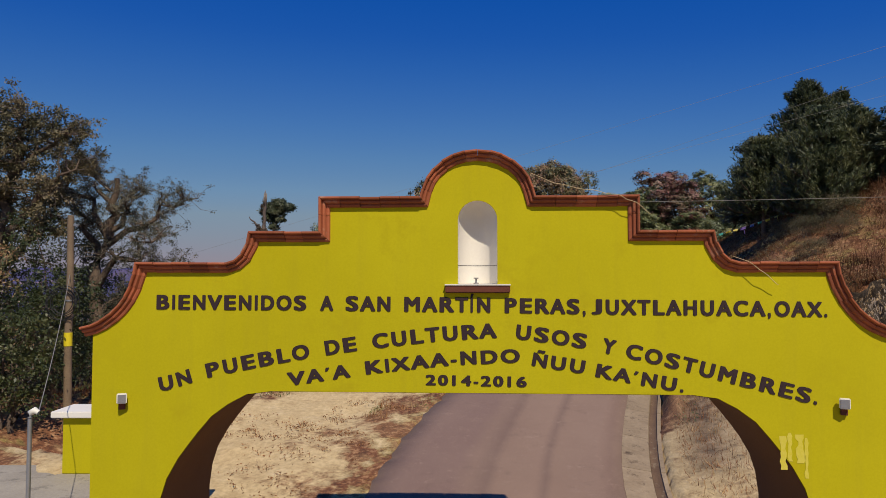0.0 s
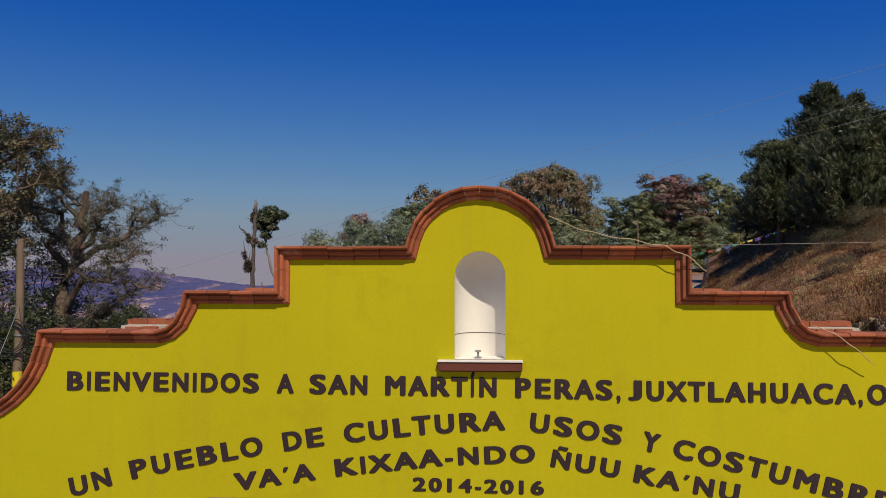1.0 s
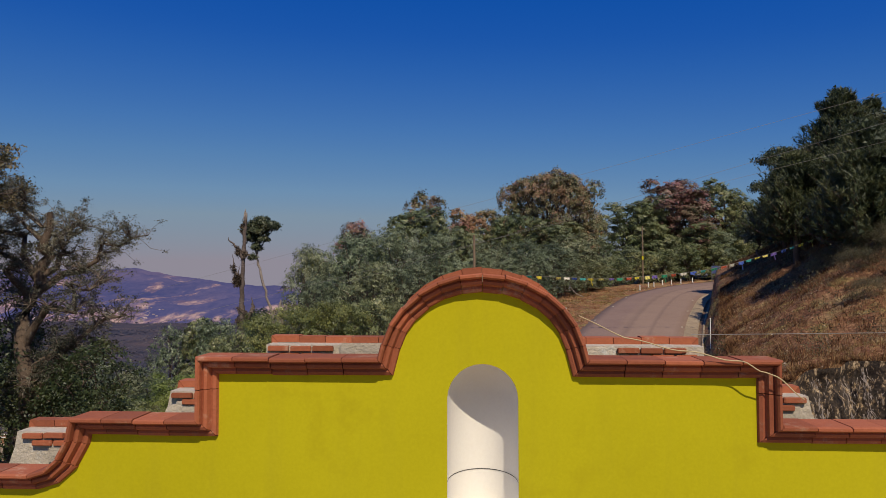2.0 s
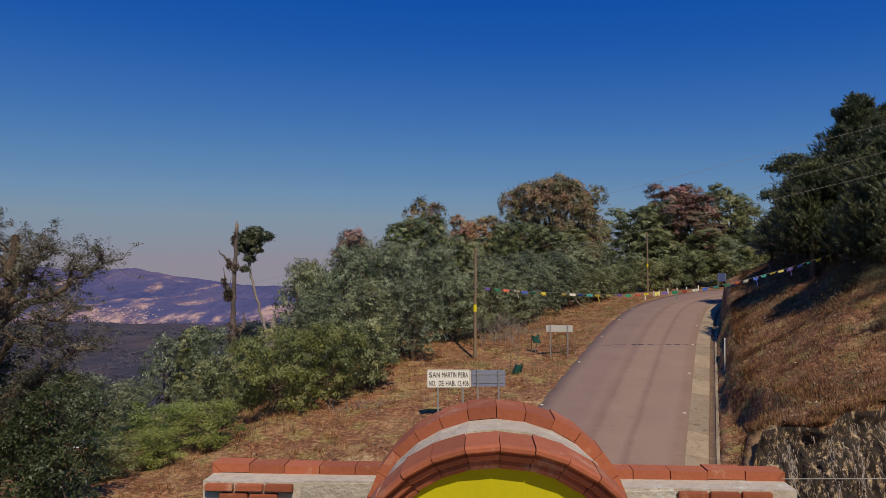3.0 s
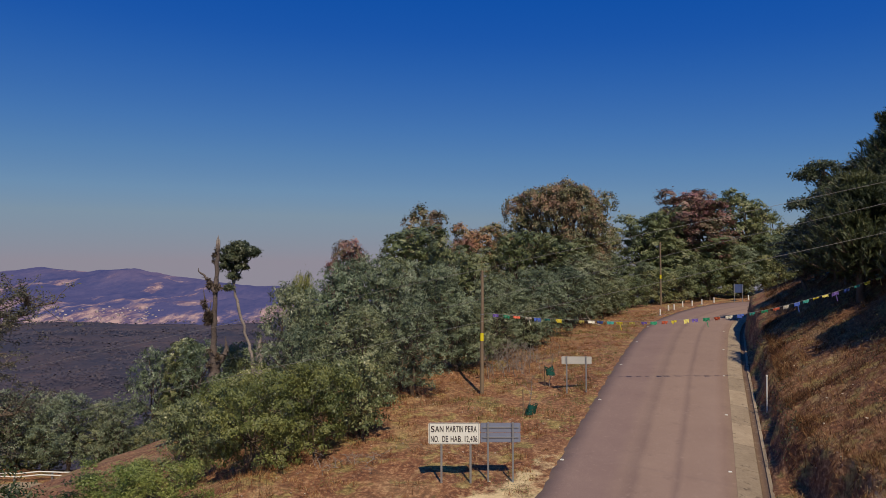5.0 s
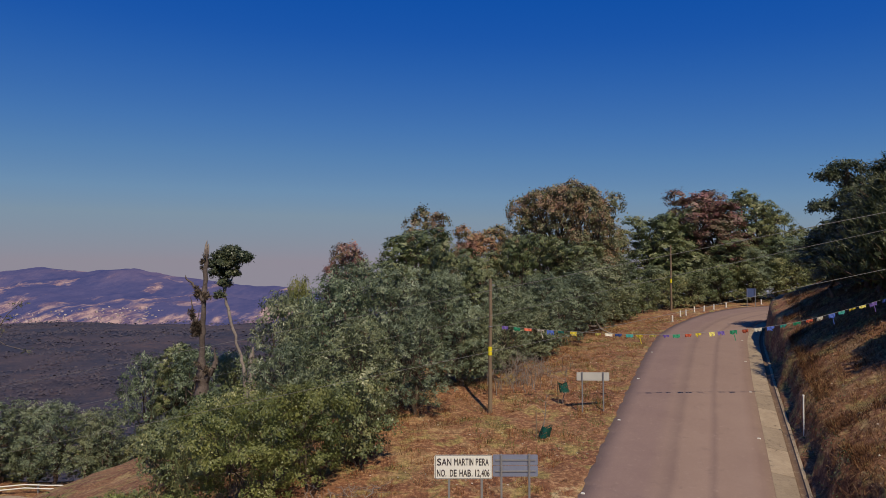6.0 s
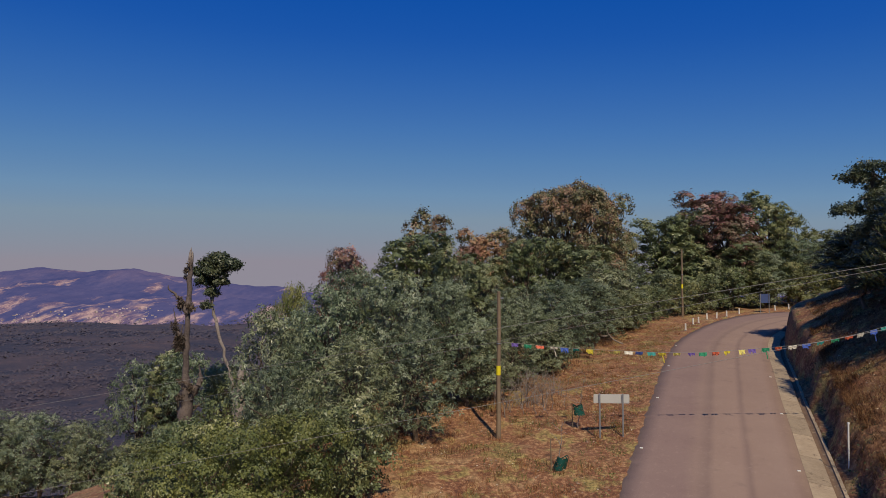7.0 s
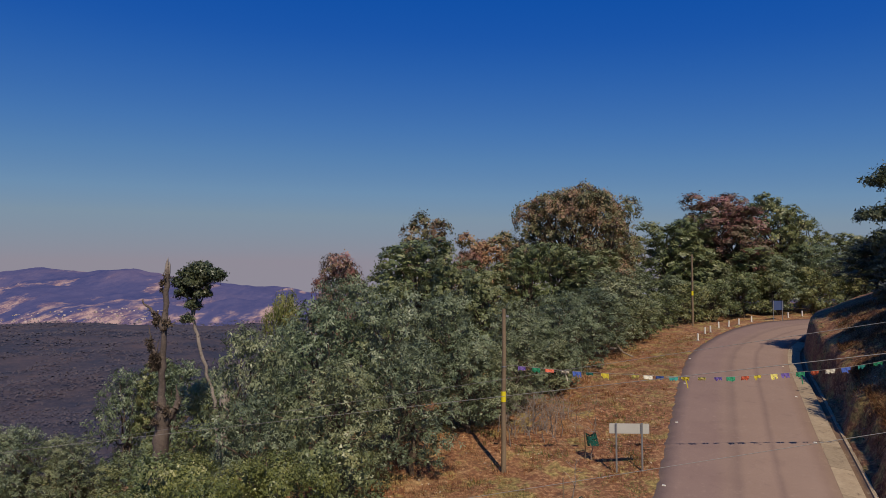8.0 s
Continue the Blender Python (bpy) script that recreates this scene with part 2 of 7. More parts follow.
NEEDLES = leaf_material("pine_needles", [(0.2, (0.035, 0.052, 0.026)), (0.6, (0.09, 0.11, 0.045)), (1.0, (0.20, 0.19, 0.08))], 0.5, 0.2)
LEAF_DUSK = leaf_material("dusky_green_leaves", [(0.1, (0.035, 0.048, 0.024)), (0.5, (0.075, 0.09, 0.042)), (1.0, (0.15, 0.14, 0.07))], 0.45, 0.15)
TWIGS = surface("grey_twigs", (0.26, 0.21, 0.17), (0.13, 0.10, 0.08), big=1, fine=8, relief=0)


# ------------------------------------------------------------------ mesh helpers
def link(name, bm, material, parent=None, label="", smooth=False):
    me = bpy.data.meshes.new(name)
    bm.to_mesh(me)
    bm.free()
    me.materials.append(material)
    if smooth:
        for p in me.polygons:
            p.use_smooth = True
    ob = new(name, me)
    if parent:
        ob.parent = parent
    if label:
        ob["label"] = label
    return ob


part = link


def raw(name, verts, faces, material, parent=None, label="", smooth=False):
    """A mesh from arrays: verts (n,3); faces (m,3) or (m,4)."""
    verts = np.asarray(verts, dtype=np.float32)
    faces = np.asarray(faces, dtype=np.int32)
    me = bpy.data.meshes.new(name)
    k = faces.shape[1]
    me.vertices.add(len(verts))
    me.vertices.foreach_set("co", verts.ravel())
    me.loops.add(faces.size)
    me.loops.foreach_set("vertex_index", faces.ravel())
    me.polygons.add(len(faces))
    me.polygons.foreach_set("loop_start", np.arange(0, faces.size, k, dtype=np.int32))
    me.polygons.foreach_set("loop_total", np.full(len(faces), k, dtype=np.int32))
    if smooth:
        me.polygons.foreach_set("use_smooth", np.ones(len(faces), dtype=bool))
    me.update(calc_edges=True)
    me.materials.append(material)
    ob = new(name, me)
    if parent:
        ob.parent = parent
    if label:
        ob["label"] = label
    return ob


def box_bm(bm, x0, y0, z0, x1, y1, z1, bevel=0.0):
    g = bmesh.ops.create_cube(bm, size=1.0, matrix=Matrix.Translation(((x0 + x1) / 2, (y0 + y1) / 2, (z0 + z1) / 2)) @ Matrix.Diagonal((abs(x1 - x0), abs(y1 - y0), abs(z1 - z0), 1)))
    if bevel:
        es = list({e for v in g["verts"] for e in v.link_edges})
        bmesh.ops.bevel(bm, geom=es, offset=bevel, segments=2, affect="EDGES")
    return bm


def box(name, size, material, parent=None, label="", bevel=0.0):
    return link(name, box_bm(bmesh.new(), *size, bevel=bevel), material, parent, label)


def empty(name, m, label, category, group="", kind=""):
    ob = new(name)
    ob.matrix_world = m
    return tagged(ob, label, category, group, kind)


def tube_arrays(points, radii, sides=7):
    """Tapered tube along a line: verts, quad faces."""
    pts = np.asarray(points, dtype=float)
    tang = np.gradient(pts, axis=0)
    tang /= np.linalg.norm(tang, axis=1)[:, None] + 1e-9
    ref = np.where(np.abs(tang[:, 2:3]) > 0.9, np.array([[1.0, 0, 0]]), np.array([[0, 0, 1.0]]))
    a = np.cross(tang, ref)
    a /= np.linalg.norm(a, axis=1)[:, None] + 1e-9
    b = np.cross(tang, a)
    ang = np.arange(sides) * 2 * math.pi / sides
    ring = a[:, None, :] * np.cos(ang)[None, :, None] + b[:, None, :] * np.sin(ang)[None, :, None]
    v = (pts[:, None, :] + ring * np.asarray(radii)[:, None, None]).reshape(-1, 3)
    f = []
    for i in range(len(pts) - 1):
        for j in range(sides):
            k = (j + 1) % sides
            f.append((i * sides + j, i * sides + k, (i + 1) * sides + k, (i + 1) * sides + j))
    return v, np.array(f, dtype=np.int32)


def tubes(name, lines, material, parent=None, label="", sides=6, smooth=True):
    vs, fs, n = [], [], 0
    for pts, rad in lines:
        v, f = tube_arrays(pts, rad, sides)
        vs.append(v)
        fs.append(f + n)
        n += len(v)
    return raw(name, np.concatenate(vs), np.concatenate(fs), material, parent, label, smooth)


# ------------------------------------------------------------------ the lie of the land
ROAD_Y = [-80, 0, 9, 14.5, 21.5, 29, 39.5, 45, 61.5, 74, 92, 140, 400]
ROAD_Z = [-9, -1.0, 0.0, 0.6, 1.62, 2.64, 4.08, 4.62, 5.66, 6.38, 7.3, 9.5, 6]
LEFT_Y = [-80, 0, 9, 14.5, 17.6, 21.5, 25.5, 30, 34.5, 39.5, 44.5, 49.5, 54.5, 59.5, 62, 68.2, 73.2, 75.7]
LEFT_X = [-12, -3.6, -2.4, -1.7, -1.1, 0.1, 1.6, 3.45, 5.3, 7.35, 9.35, 11.3, 13.4, 15.75, 17.25, 21.6, 26.6, 32.2]
RIGHT_Y = [-80, 0, 9, 15, 18, 21.4, 24.8, 30.6, 38.3, 41.6, 53, 58.3, 63, 66.5, 68.6]
RIGHT_X = [-6, 2.4, 3.2, 3.9, 4.7, 5.8, 7.0, 9.3, 12.35, 13.65, 18.5, 21.1, 24.2, 27.9, 32.2]


def smooth_interp(y, xs, ys):
    return (np.interp(y - 2.0, xs, ys) + np.interp(y, xs, ys) * 2 + np.interp(y + 2.0, xs, ys)) / 4


def road_z(y):
    return smooth_interp(y, ROAD_Y, ROAD_Z)


def left_x(y):
    return np.where(y < 74.5, np.interp(y, LEFT_Y, LEFT_X), 400.0)


def right_x(y):
    return np.where(y < 68.0, np.interp(y, RIGHT_Y, RIGHT_X), 400.0)


def fbm(x, y, s, seed=0.0):
    """Cheap smooth waves for uneven ground."""
    r = np.zeros_like(np.asarray(x, dtype=float))
    a = 1.0
    for i in range(5):
        th = 1.3 * i + seed
        c, d = math.cos(th), math.sin(th)
        u = (x * c + y * d) * s
        w = (-x * d + y * c) * s
        r = r + a * np.sin(u + 1.7 * np.sin(w * 0.7 + seed)) * np.sin(w * 1.1 + seed * 2 + 1.3 * np.sin(u * 0.6))
        s *= 2.1
        a *= 0.5
    return r


def land(x, y):
    """Height of the ground at x, y."""
    x = np.asarray(x, dtype=float)
    y = np.asarray(y, dtype=float)
    yy = np.minimum(y, 78.0)
    z = road_z(np.minimum(y, 150.0))
    lx = np.interp(yy, LEFT_Y, LEFT_X)
    rx = np.where(y < 68.0, np.interp(yy, RIGHT_Y, RIGHT_X), 1e4)
    behind = np.clip(y - 76.0, 0, None)
    d = np.where(y > 75.7, np.maximum(0, np.hypot(np.clip(lx - x, 0, None), behind * 0.5)), np.clip(lx - x, 0, None))
    k = np.clip((y - 20) / 9, 0, 1)
    gentle = 0.055 * np.clip(d - 6, 0, None) + 0.30 * np.clip(d - 21, 0, None)
    steep = 0.285 * np.clip(d - 9, 0, None) + 0.06 * np.clip(d - 50, 0, None)
    drop = 0.03 * d + gentle * (1 - k) + steep * k + 0.1 * np.clip(d - 60, 0, None)
    drop = np.where(drop < 100, drop, 100 + (1 - np.exp(-(drop - 100) / 45)) * 45)
    z = z - drop
    # a level bench that carries the lower road
    k = np.clip((y - 52) / 4, 0, 1) * np.clip((70 - y) / 3, 0, 1) * np.clip((-22 - x) / 4, 0, 1) * np.clip((x + 66) / 14, 0, 1)
    z = z * (1 - k) - 7.5 * k
    # the bank on the other side of the road
    e = np.clip(x - rx - 1.0, 0, None)
    cut = np.interp(y, [20, 22.5, 25, 27, 30, 36, 43, 48, 53, 58, 68], [2.35, 2.2, 1.7, 1.5, 1.0, 1.05, 1.3, 1.9, 2.2, 2.0, 2.0])
    width = np.interp(y, [20, 22.5, 25, 27, 48, 54, 68], [0.55, 0.5, 0.36, 0.3, 0.36, 0.42, 0.42])
    # the foot of the cut steps back from the gutter where it meets the pit, and wanders along the way
    wander = np.clip((y - 23) / 2, 0, 1) * np.clip((50 - y) / 3, 0, 1)
    foot = np.interp(y, [22, 24, 25.5, 27, 29, 31], [0.0, 1.6, 1.35, 0.7, 0.15, 0.0]) + wander * (0.34 + 0.15 * np.sin(1.15 * y + 1.0) + 0.10 * np.sin(2.7 * y + 0.4) + 0.05 * np.sin(6.1 * y))
    toe = np.clip(e, 0, foot)
    e = np.clip(e - foot, 0, None)
    k = np.clip(e / width, 0, 1)
    rise = 0.16 * toe + cut * np.where(y < 23, k * k * (3 - 2 * k), k ** 0.8) + np.interp(y, [20, 23, 30, 46, 56], [0.12, 0.2, 0.62, 0.62, 0.32]) * np.clip(e - width, 0, 9) + 0.25 * np.clip(e - width - 9, 0, 40)
    # the eroded pit beside the arch, with a steep end wall across the way
    pit = 0.35 * np.clip(e, 0, 2.5) + 0.12 * np.clip(e - 2.5, 0, 30)
    edge = 21.0 + 0.2 * np.sin(x * 1.9) + 0.12 * np.sin(x * 4.7 + 1)
    k = np.clip((y - edge) / 0.55, 0, 1)
    k = np.where(e < 0.5, np.clip((y - 18.5) / 4, 0, 1), k)
    rise = pit + (np.maximum(rise, pit) - pit) * k
    z = z + rise
    # raised ground beside the arch
    k = np.clip((np.interp(y, [13, 15.5], [-4.7, -7.5]) - x) / np.interp(y, [13, 15.5], [0.8, 3.0]), 0, 1) * np.clip((y - 4) / 4, 0, 1) * np.clip((30 - y) / 12, 0, 1)
    z = z + 1.25 * k
    on_road = (d < 0.2) & (x < rx + 1.2) & (y < 79)
    rough = np.where(on_road, 0.0, np.clip(np.maximum(d, e) / 2.0, 0, 1))
    under = (x > lx + 0.3) & (x < rx + 0.98) & (y < 68)
    z = z + rough * (0.10 * fbm(x, y, 0.55, 0.4) + 0.05 * fbm(x, y, 2.1, 1.9))
    gap = np.hypot(x - 10, y - 40)
    z = z + np.clip((gap - 160) / 200, 0, 1) * 9 * fbm(x, y, 0.008, 0.9)
    return z - np.where(under, 0.42, np.where(on_road & (y >= 68), 0.10, 0.0))


def land1(x, y):
    return float(land(np.array([x]), np.array([y]))[0])


# ------------------------------------------------------------------ ground, road, gutter
def graded(lo, a, b, hi, step, grow=1.14):
    mid = list(np.arange(a, b + 1e-6, step))
    s, p, left = step, a, []
    while p > lo:
        s *= grow
        p -= s
        left.append(p)
    s, p, right = step, b, []
    while p < hi:
        s *= grow
        p += s
        right.append(p)
    return np.array(left[::-1] + mid + right)


def ground_material():
    m, nt, b = nodes_of("dry_ground")
    pos = nt.nodes.new("ShaderNodeNewGeometry").outputs["Position"]
    at = nt.nodes.new("ShaderNodeVertexColor")
    at.layer_name = "cover"
    sep = nt.nodes.new("ShaderNodeSeparateColor")
    nt.links.new(at.outputs[0], sep.inputs[0])
    n1 = noise_tex(nt, 0.35, 6, 0.65, pos)
    n2 = noise_tex(nt, 1.8, 6, 0.7, pos)
    n3 = noise_tex(nt, 7.0, 7, 0.72, pos)
    n4 = noise_tex(nt, 0.9, 5, 0.7, pos)
    dry = ramp(nt, n1, [(0.34, (0.125, 0.045, 0.019)), (0.48, (0.235, 0.088, 0.036)), (0.56, (0.29, 0.14, 0.056)), (0.68, (0.41, 0.25, 0.108))])
    dry = mix(nt, 0.55, dry, ramp(nt, n2, [(0.36, (0.055, 0.02, 0.009)), (0.5, (0.21, 0.078, 0.029)), (0.64, (0.42, 0.235, 0.10))]))
    dry = mix(nt, 0.5, dry, ramp(nt, n3, [(0.40, (0.022, 0.009, 0.006)), (0.52, (0.20, 0.08, 0.032)), (0.62, (0.56, 0.34, 0.17))]))
    n5 = noise_tex(nt, 0.6, 5, 0.7, nt.nodes.new("ShaderNodeTexCoord").outputs["Object"])
    green = ramp(nt, n4, [(0.515, (0, 0, 0)), (0.60, (0.75, 0.75, 0.75))])
    dry = mix(nt, green, dry, ramp(nt, n3, [(0.38, (0.09, 0.075, 0.02)), (0.62, (0.38, 0.30, 0.09))]))
    straw = ramp(nt, n5, [(0.55, (0, 0, 0)), (0.64, (0.5, 0.5, 0.5))])
    dry = mix(nt, straw, dry, ramp(nt, n3, [(0.3, (0.26, 0.15, 0.06)), (0.7, (0.55, 0.38, 0.18))]))
    pale = ramp(nt, n2, [(0.3, (0.46, 0.32, 0.15)), (0.55, (0.62, 0.47, 0.24)), (0.75, (0.7, 0.56, 0.34))])
    pale = mix(nt, 0.4, pale, ramp(nt, n3, [(0.36, (0.28, 0.18, 0.09)), (0.64, (0.74, 0.58, 0.33))]))
    k = nt.nodes.new("ShaderNodeMath")
    k.operation = "MULTIPLY_ADD"
    nt.links.new(n4, k.inputs[0])
    k.inputs[1].default_value = 1.4
    k.inputs[2].default_value = -0.7
    k2 = nt.nodes.new("ShaderNodeMath")
    k2.operation = "ADD"
    k2.use_clamp = True
    nt.links.new(k.outputs[0], k2.inputs[0])
    nt.links.new(sep.outputs[0], k2.inputs[1])
    k3 = ramp(nt, k2.outputs[0], [(0.4, (0, 0, 0)), (0.6, (1, 1, 1))])
    col = mix(nt, k3, dry, pale)
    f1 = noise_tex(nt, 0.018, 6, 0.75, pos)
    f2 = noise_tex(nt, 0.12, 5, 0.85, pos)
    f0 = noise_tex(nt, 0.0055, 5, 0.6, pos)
    # wooded valley floor; the haze of distance is mixed into its blue stops
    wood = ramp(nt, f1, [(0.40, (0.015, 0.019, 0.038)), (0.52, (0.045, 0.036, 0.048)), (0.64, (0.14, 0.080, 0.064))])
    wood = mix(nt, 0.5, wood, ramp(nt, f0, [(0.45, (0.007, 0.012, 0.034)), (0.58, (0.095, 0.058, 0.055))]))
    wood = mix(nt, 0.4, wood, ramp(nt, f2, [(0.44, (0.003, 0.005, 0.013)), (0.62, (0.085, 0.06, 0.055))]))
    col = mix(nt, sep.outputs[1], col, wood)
    rock = ramp(nt, n2, [(0.35, (0.05, 0.035, 0.025)), (0.55, (0.22, 0.15, 0.09)), (0.75, (0.42, 0.33, 0.22))])
    col = mix(nt, sep.outputs[2], col, rock)
    nt.links.new(col, b.inputs["Base Color"])
    b.inputs["Roughness"].default_value = 0.95
    bump(nt, b, n3, 0.7, 0.05)
    return m


GROUND = ground_material()
gx = np.concatenate([graded(-2600, -16, 4, 4, 0.4), np.arange(4.16, 23.9, 0.16), graded(24, 24, 36, 2200, 0.4)])
gy = graded(-300, 8, 72, 2600, 0.32)
X, Y = np.meshgrid(gx, gy)
Z = land(X, Y)
nx, ny = len(gx), len(gy)
idx = np.arange(nx * ny).reshape(ny, nx)
faces = np.stack([idx[:-1, :-1], idx[:-1, 1:], idx[1:, 1:], idx[1:, :-1]], axis=-1).reshape(-1, 4)
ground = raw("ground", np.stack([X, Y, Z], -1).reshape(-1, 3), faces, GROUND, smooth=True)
tagged(ground, "reddish dry hillside ground with pale trampled dirt and fallen grass", "ground", kind="structure")
lx_all, rx_all = left_x(Y), right_x(Y)
d_left = lx_all - X
pale = np.clip(1 - np.abs(d_left - 4.0 * np.clip((31 - Y) / 10, 0.10, 1)) / (6.0 * np.clip((33 - Y) / 11, 0.1, 1)), 0, 1) * np.clip((37 - Y) / 11, 0.14, 1) * (d_left > -0.5)
pale = np.maximum(pale, 0.8 * ((X - rx_all) > 0.5) * np.clip((20.5 - Y) / 3, 0, 1))
# far: where the wooded, haze-tinted colour takes over
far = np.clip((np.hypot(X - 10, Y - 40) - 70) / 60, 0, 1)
e_right = X - rx_all - 1.15
rocky = np.clip(1 - np.abs(e_right - 0.9) / 1.1, 0, 1) * np.clip((Y - 14) / 2, 0, 1) * np.clip((24.5 - Y) / 2, 0, 1)
rocky = np.maximum(rocky, 0.8 * np.clip(1 - np.abs(e_right - 0.5) / 0.7, 0, 1) * np.clip((Y - 54) / 3, 0, 1) * (Y < 67))
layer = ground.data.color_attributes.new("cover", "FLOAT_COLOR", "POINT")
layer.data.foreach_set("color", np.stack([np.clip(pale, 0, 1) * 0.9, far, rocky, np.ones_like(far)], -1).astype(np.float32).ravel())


def road_frame():
    """Left and right edge of the asphalt, station by station, up the hill and round the bend."""
    ls, rs = [], []
    for y in np.arange(-70, 58.51, 1.0):
        ls.append((float(np.interp(y, LEFT_Y, LEFT_X)), y))
        rs.append((float(np.interp(y, RIGHT_Y, RIGHT_X)), y))
    for l, r in (((16.6, 60.4), (21.7, 59.3)), ((19.0, 64.6), (23.2, 61.6)), ((21.6, 68.2), (25.2, 63.9)), ((24.0, 71.0), (27.4, 66.1)), ((26.6, 73.2), (29.8, 67.7)), ((29.4, 74.7), (32.2, 68.6)), ((32.2, 75.7), (35, 69.2)), ((38, 76.3), (39, 69.6)), ((60, 76.6), (60, 69.8)), ((110, 76.6), (110, 69.8))):
        ls.append(l)
        rs.append(r)
    k = np.array([0.25, 0.5, 0.25])
    out = []
    for e in (ls, rs):
        a = np.array(e)
        for _ in range(3):
            a[1:-1] = a[:-2] * 0.25 + a[1:-1] * 0.5 + a[2:] * 0.25
        out.append(a)
    return out


RL, RR = road_frame()


def denser(a, n):
    i = np.arange(0, len(a) - 1 + 1e-9, 1 / n)
    return np.stack([np.interp(i, np.arange(len(a)), a[:, k]) for k in range(2)], 1)




def strip(name, rows, material, smooth=True):
    """A sheet from rows of points across the way, one row per station."""
    rows = np.asarray(rows)
    n, k = rows.shape[:2]
    i = np.arange(n * k).reshape(n, k)
    f = np.stack([i[:-1, :-1], i[:-1, 1:], i[1:, 1:], i[1:, :-1]], -1).reshape(-1, 4)
    return raw(name, rows.reshape(-1, 3), f, material, smooth=smooth)


rows = []
for (lx, ly), (rx, ry) in zip(denser(RL, 4), denser(RR, 4)):
    zl, zr = float(road_z(ly)), float(road_z(ry))
    row = []
    rag = 0.03 * math.sin(ly * 3.1) + 0.03 * math.sin(ly * 7.3 + 1) + 0.02 * math.sin(ly * 11.9)
    for i, s in enumerate((0.0, 0.0, 0.12, 0.3, 0.5, 0.7, 0.88, 1.0, 1.0)):
        camber = 0.05 * (1 - (2 * s - 1) ** 2) + 0.005
        x, y = lx + (rx - lx) * s, ly + (ry - ly) * s
        if i < 2:
            x += rag
        row.append((x, y, zl + (zr - zl) * s + camber - (0.5 if i in (0, 8) else 0)))
    rows.append(row)
road = strip("road", rows, ASPHALT)
lane = road.data.color_attributes.new("lane", "FLOAT_COLOR", "POINT")
lane.data.foreach_set("color", np.array([(s, s, s, 1) for _ in rows for s in (0.0, 0.0, 0.12, 0.3, 0.5, 0.7, 0.88, 1.0, 1.0)], dtype=np.float32).ravel())
tagged(road, "grey-brown worn asphalt road climbing and bending behind the bank", "road", kind="structure")

DITCH = surface("ditch_silt", (0.19, 0.12, 0.07), (0.10, 0.06, 0.04), stain=(0.26, 0.2, 0.13), big=1.4, fine=14, relief=0.7)

# concrete gutter slabs along the inner edge
gutter = empty("gutter", Matrix.Identity(4), "pale concrete roadside gutter of cast slabs, soiled at the joints", "gutter", kind="structure")


def offset_edge(i, d):
    a = RR[max(i - 1, 0)]
    b = RR[min(i + 1, len(RR) - 1)]
    t = (b - a) / np.linalg.norm(b - a)
    return RR[i] + np.array([t[1], -t[0]]) * d


ditch = []
for i in range(62, len(RR) - 9):
    ditch.append([(*offset_edge(i, d), float(road_z(offset_edge(i, d)[1])) + h) for d, h in ((0.625, -0.11), (0.69, -0.135), (0.76, -0.13), (0.825, -0.09))])
tagged(strip("ditch_silt", ditch, DITCH), "brown silt lying in the gutter channel", "silt", kind="structure")
for i in range(62, len(RR) - 10, 2):
    rings = []
    for j in (i, i + 1, i + 2):
        ring = []
        for d, h in ((-0.04, 0.012), (0.60, -0.05), (0.64, -0.17), (0.80, -0.17), (0.83, -0.05), (0.93, -0.04), (0.93, -0.4), (-0.04, -0.3)):
            p = offset_edge(j, d)
            if j != i + 1:
                q = offset_edge(i + 1, d)
                p = p + (q - p) * 0.012
            ring.append((p[0], p[1], float(road_z(p[1])) + h))
        rings.append(ring)
    n = len(rings[0])
    bm = bmesh.new()
    bv = [[bm.verts.new(v) for v in ring] for ring in rings]
    for a in range(2):
        for k in range(n):
            bm.faces.new((bv[a][k], bv[a][(k + 1) % n], bv[a + 1][(k + 1) % n], bv[a + 1][k]))
    bm.faces.new(bv[0][::-1])
    bm.faces.new(bv[2])
    bmesh.ops.recalc_face_normals(bm, faces=bm.faces)
    link("slab", bm, GUTTER, gutter)


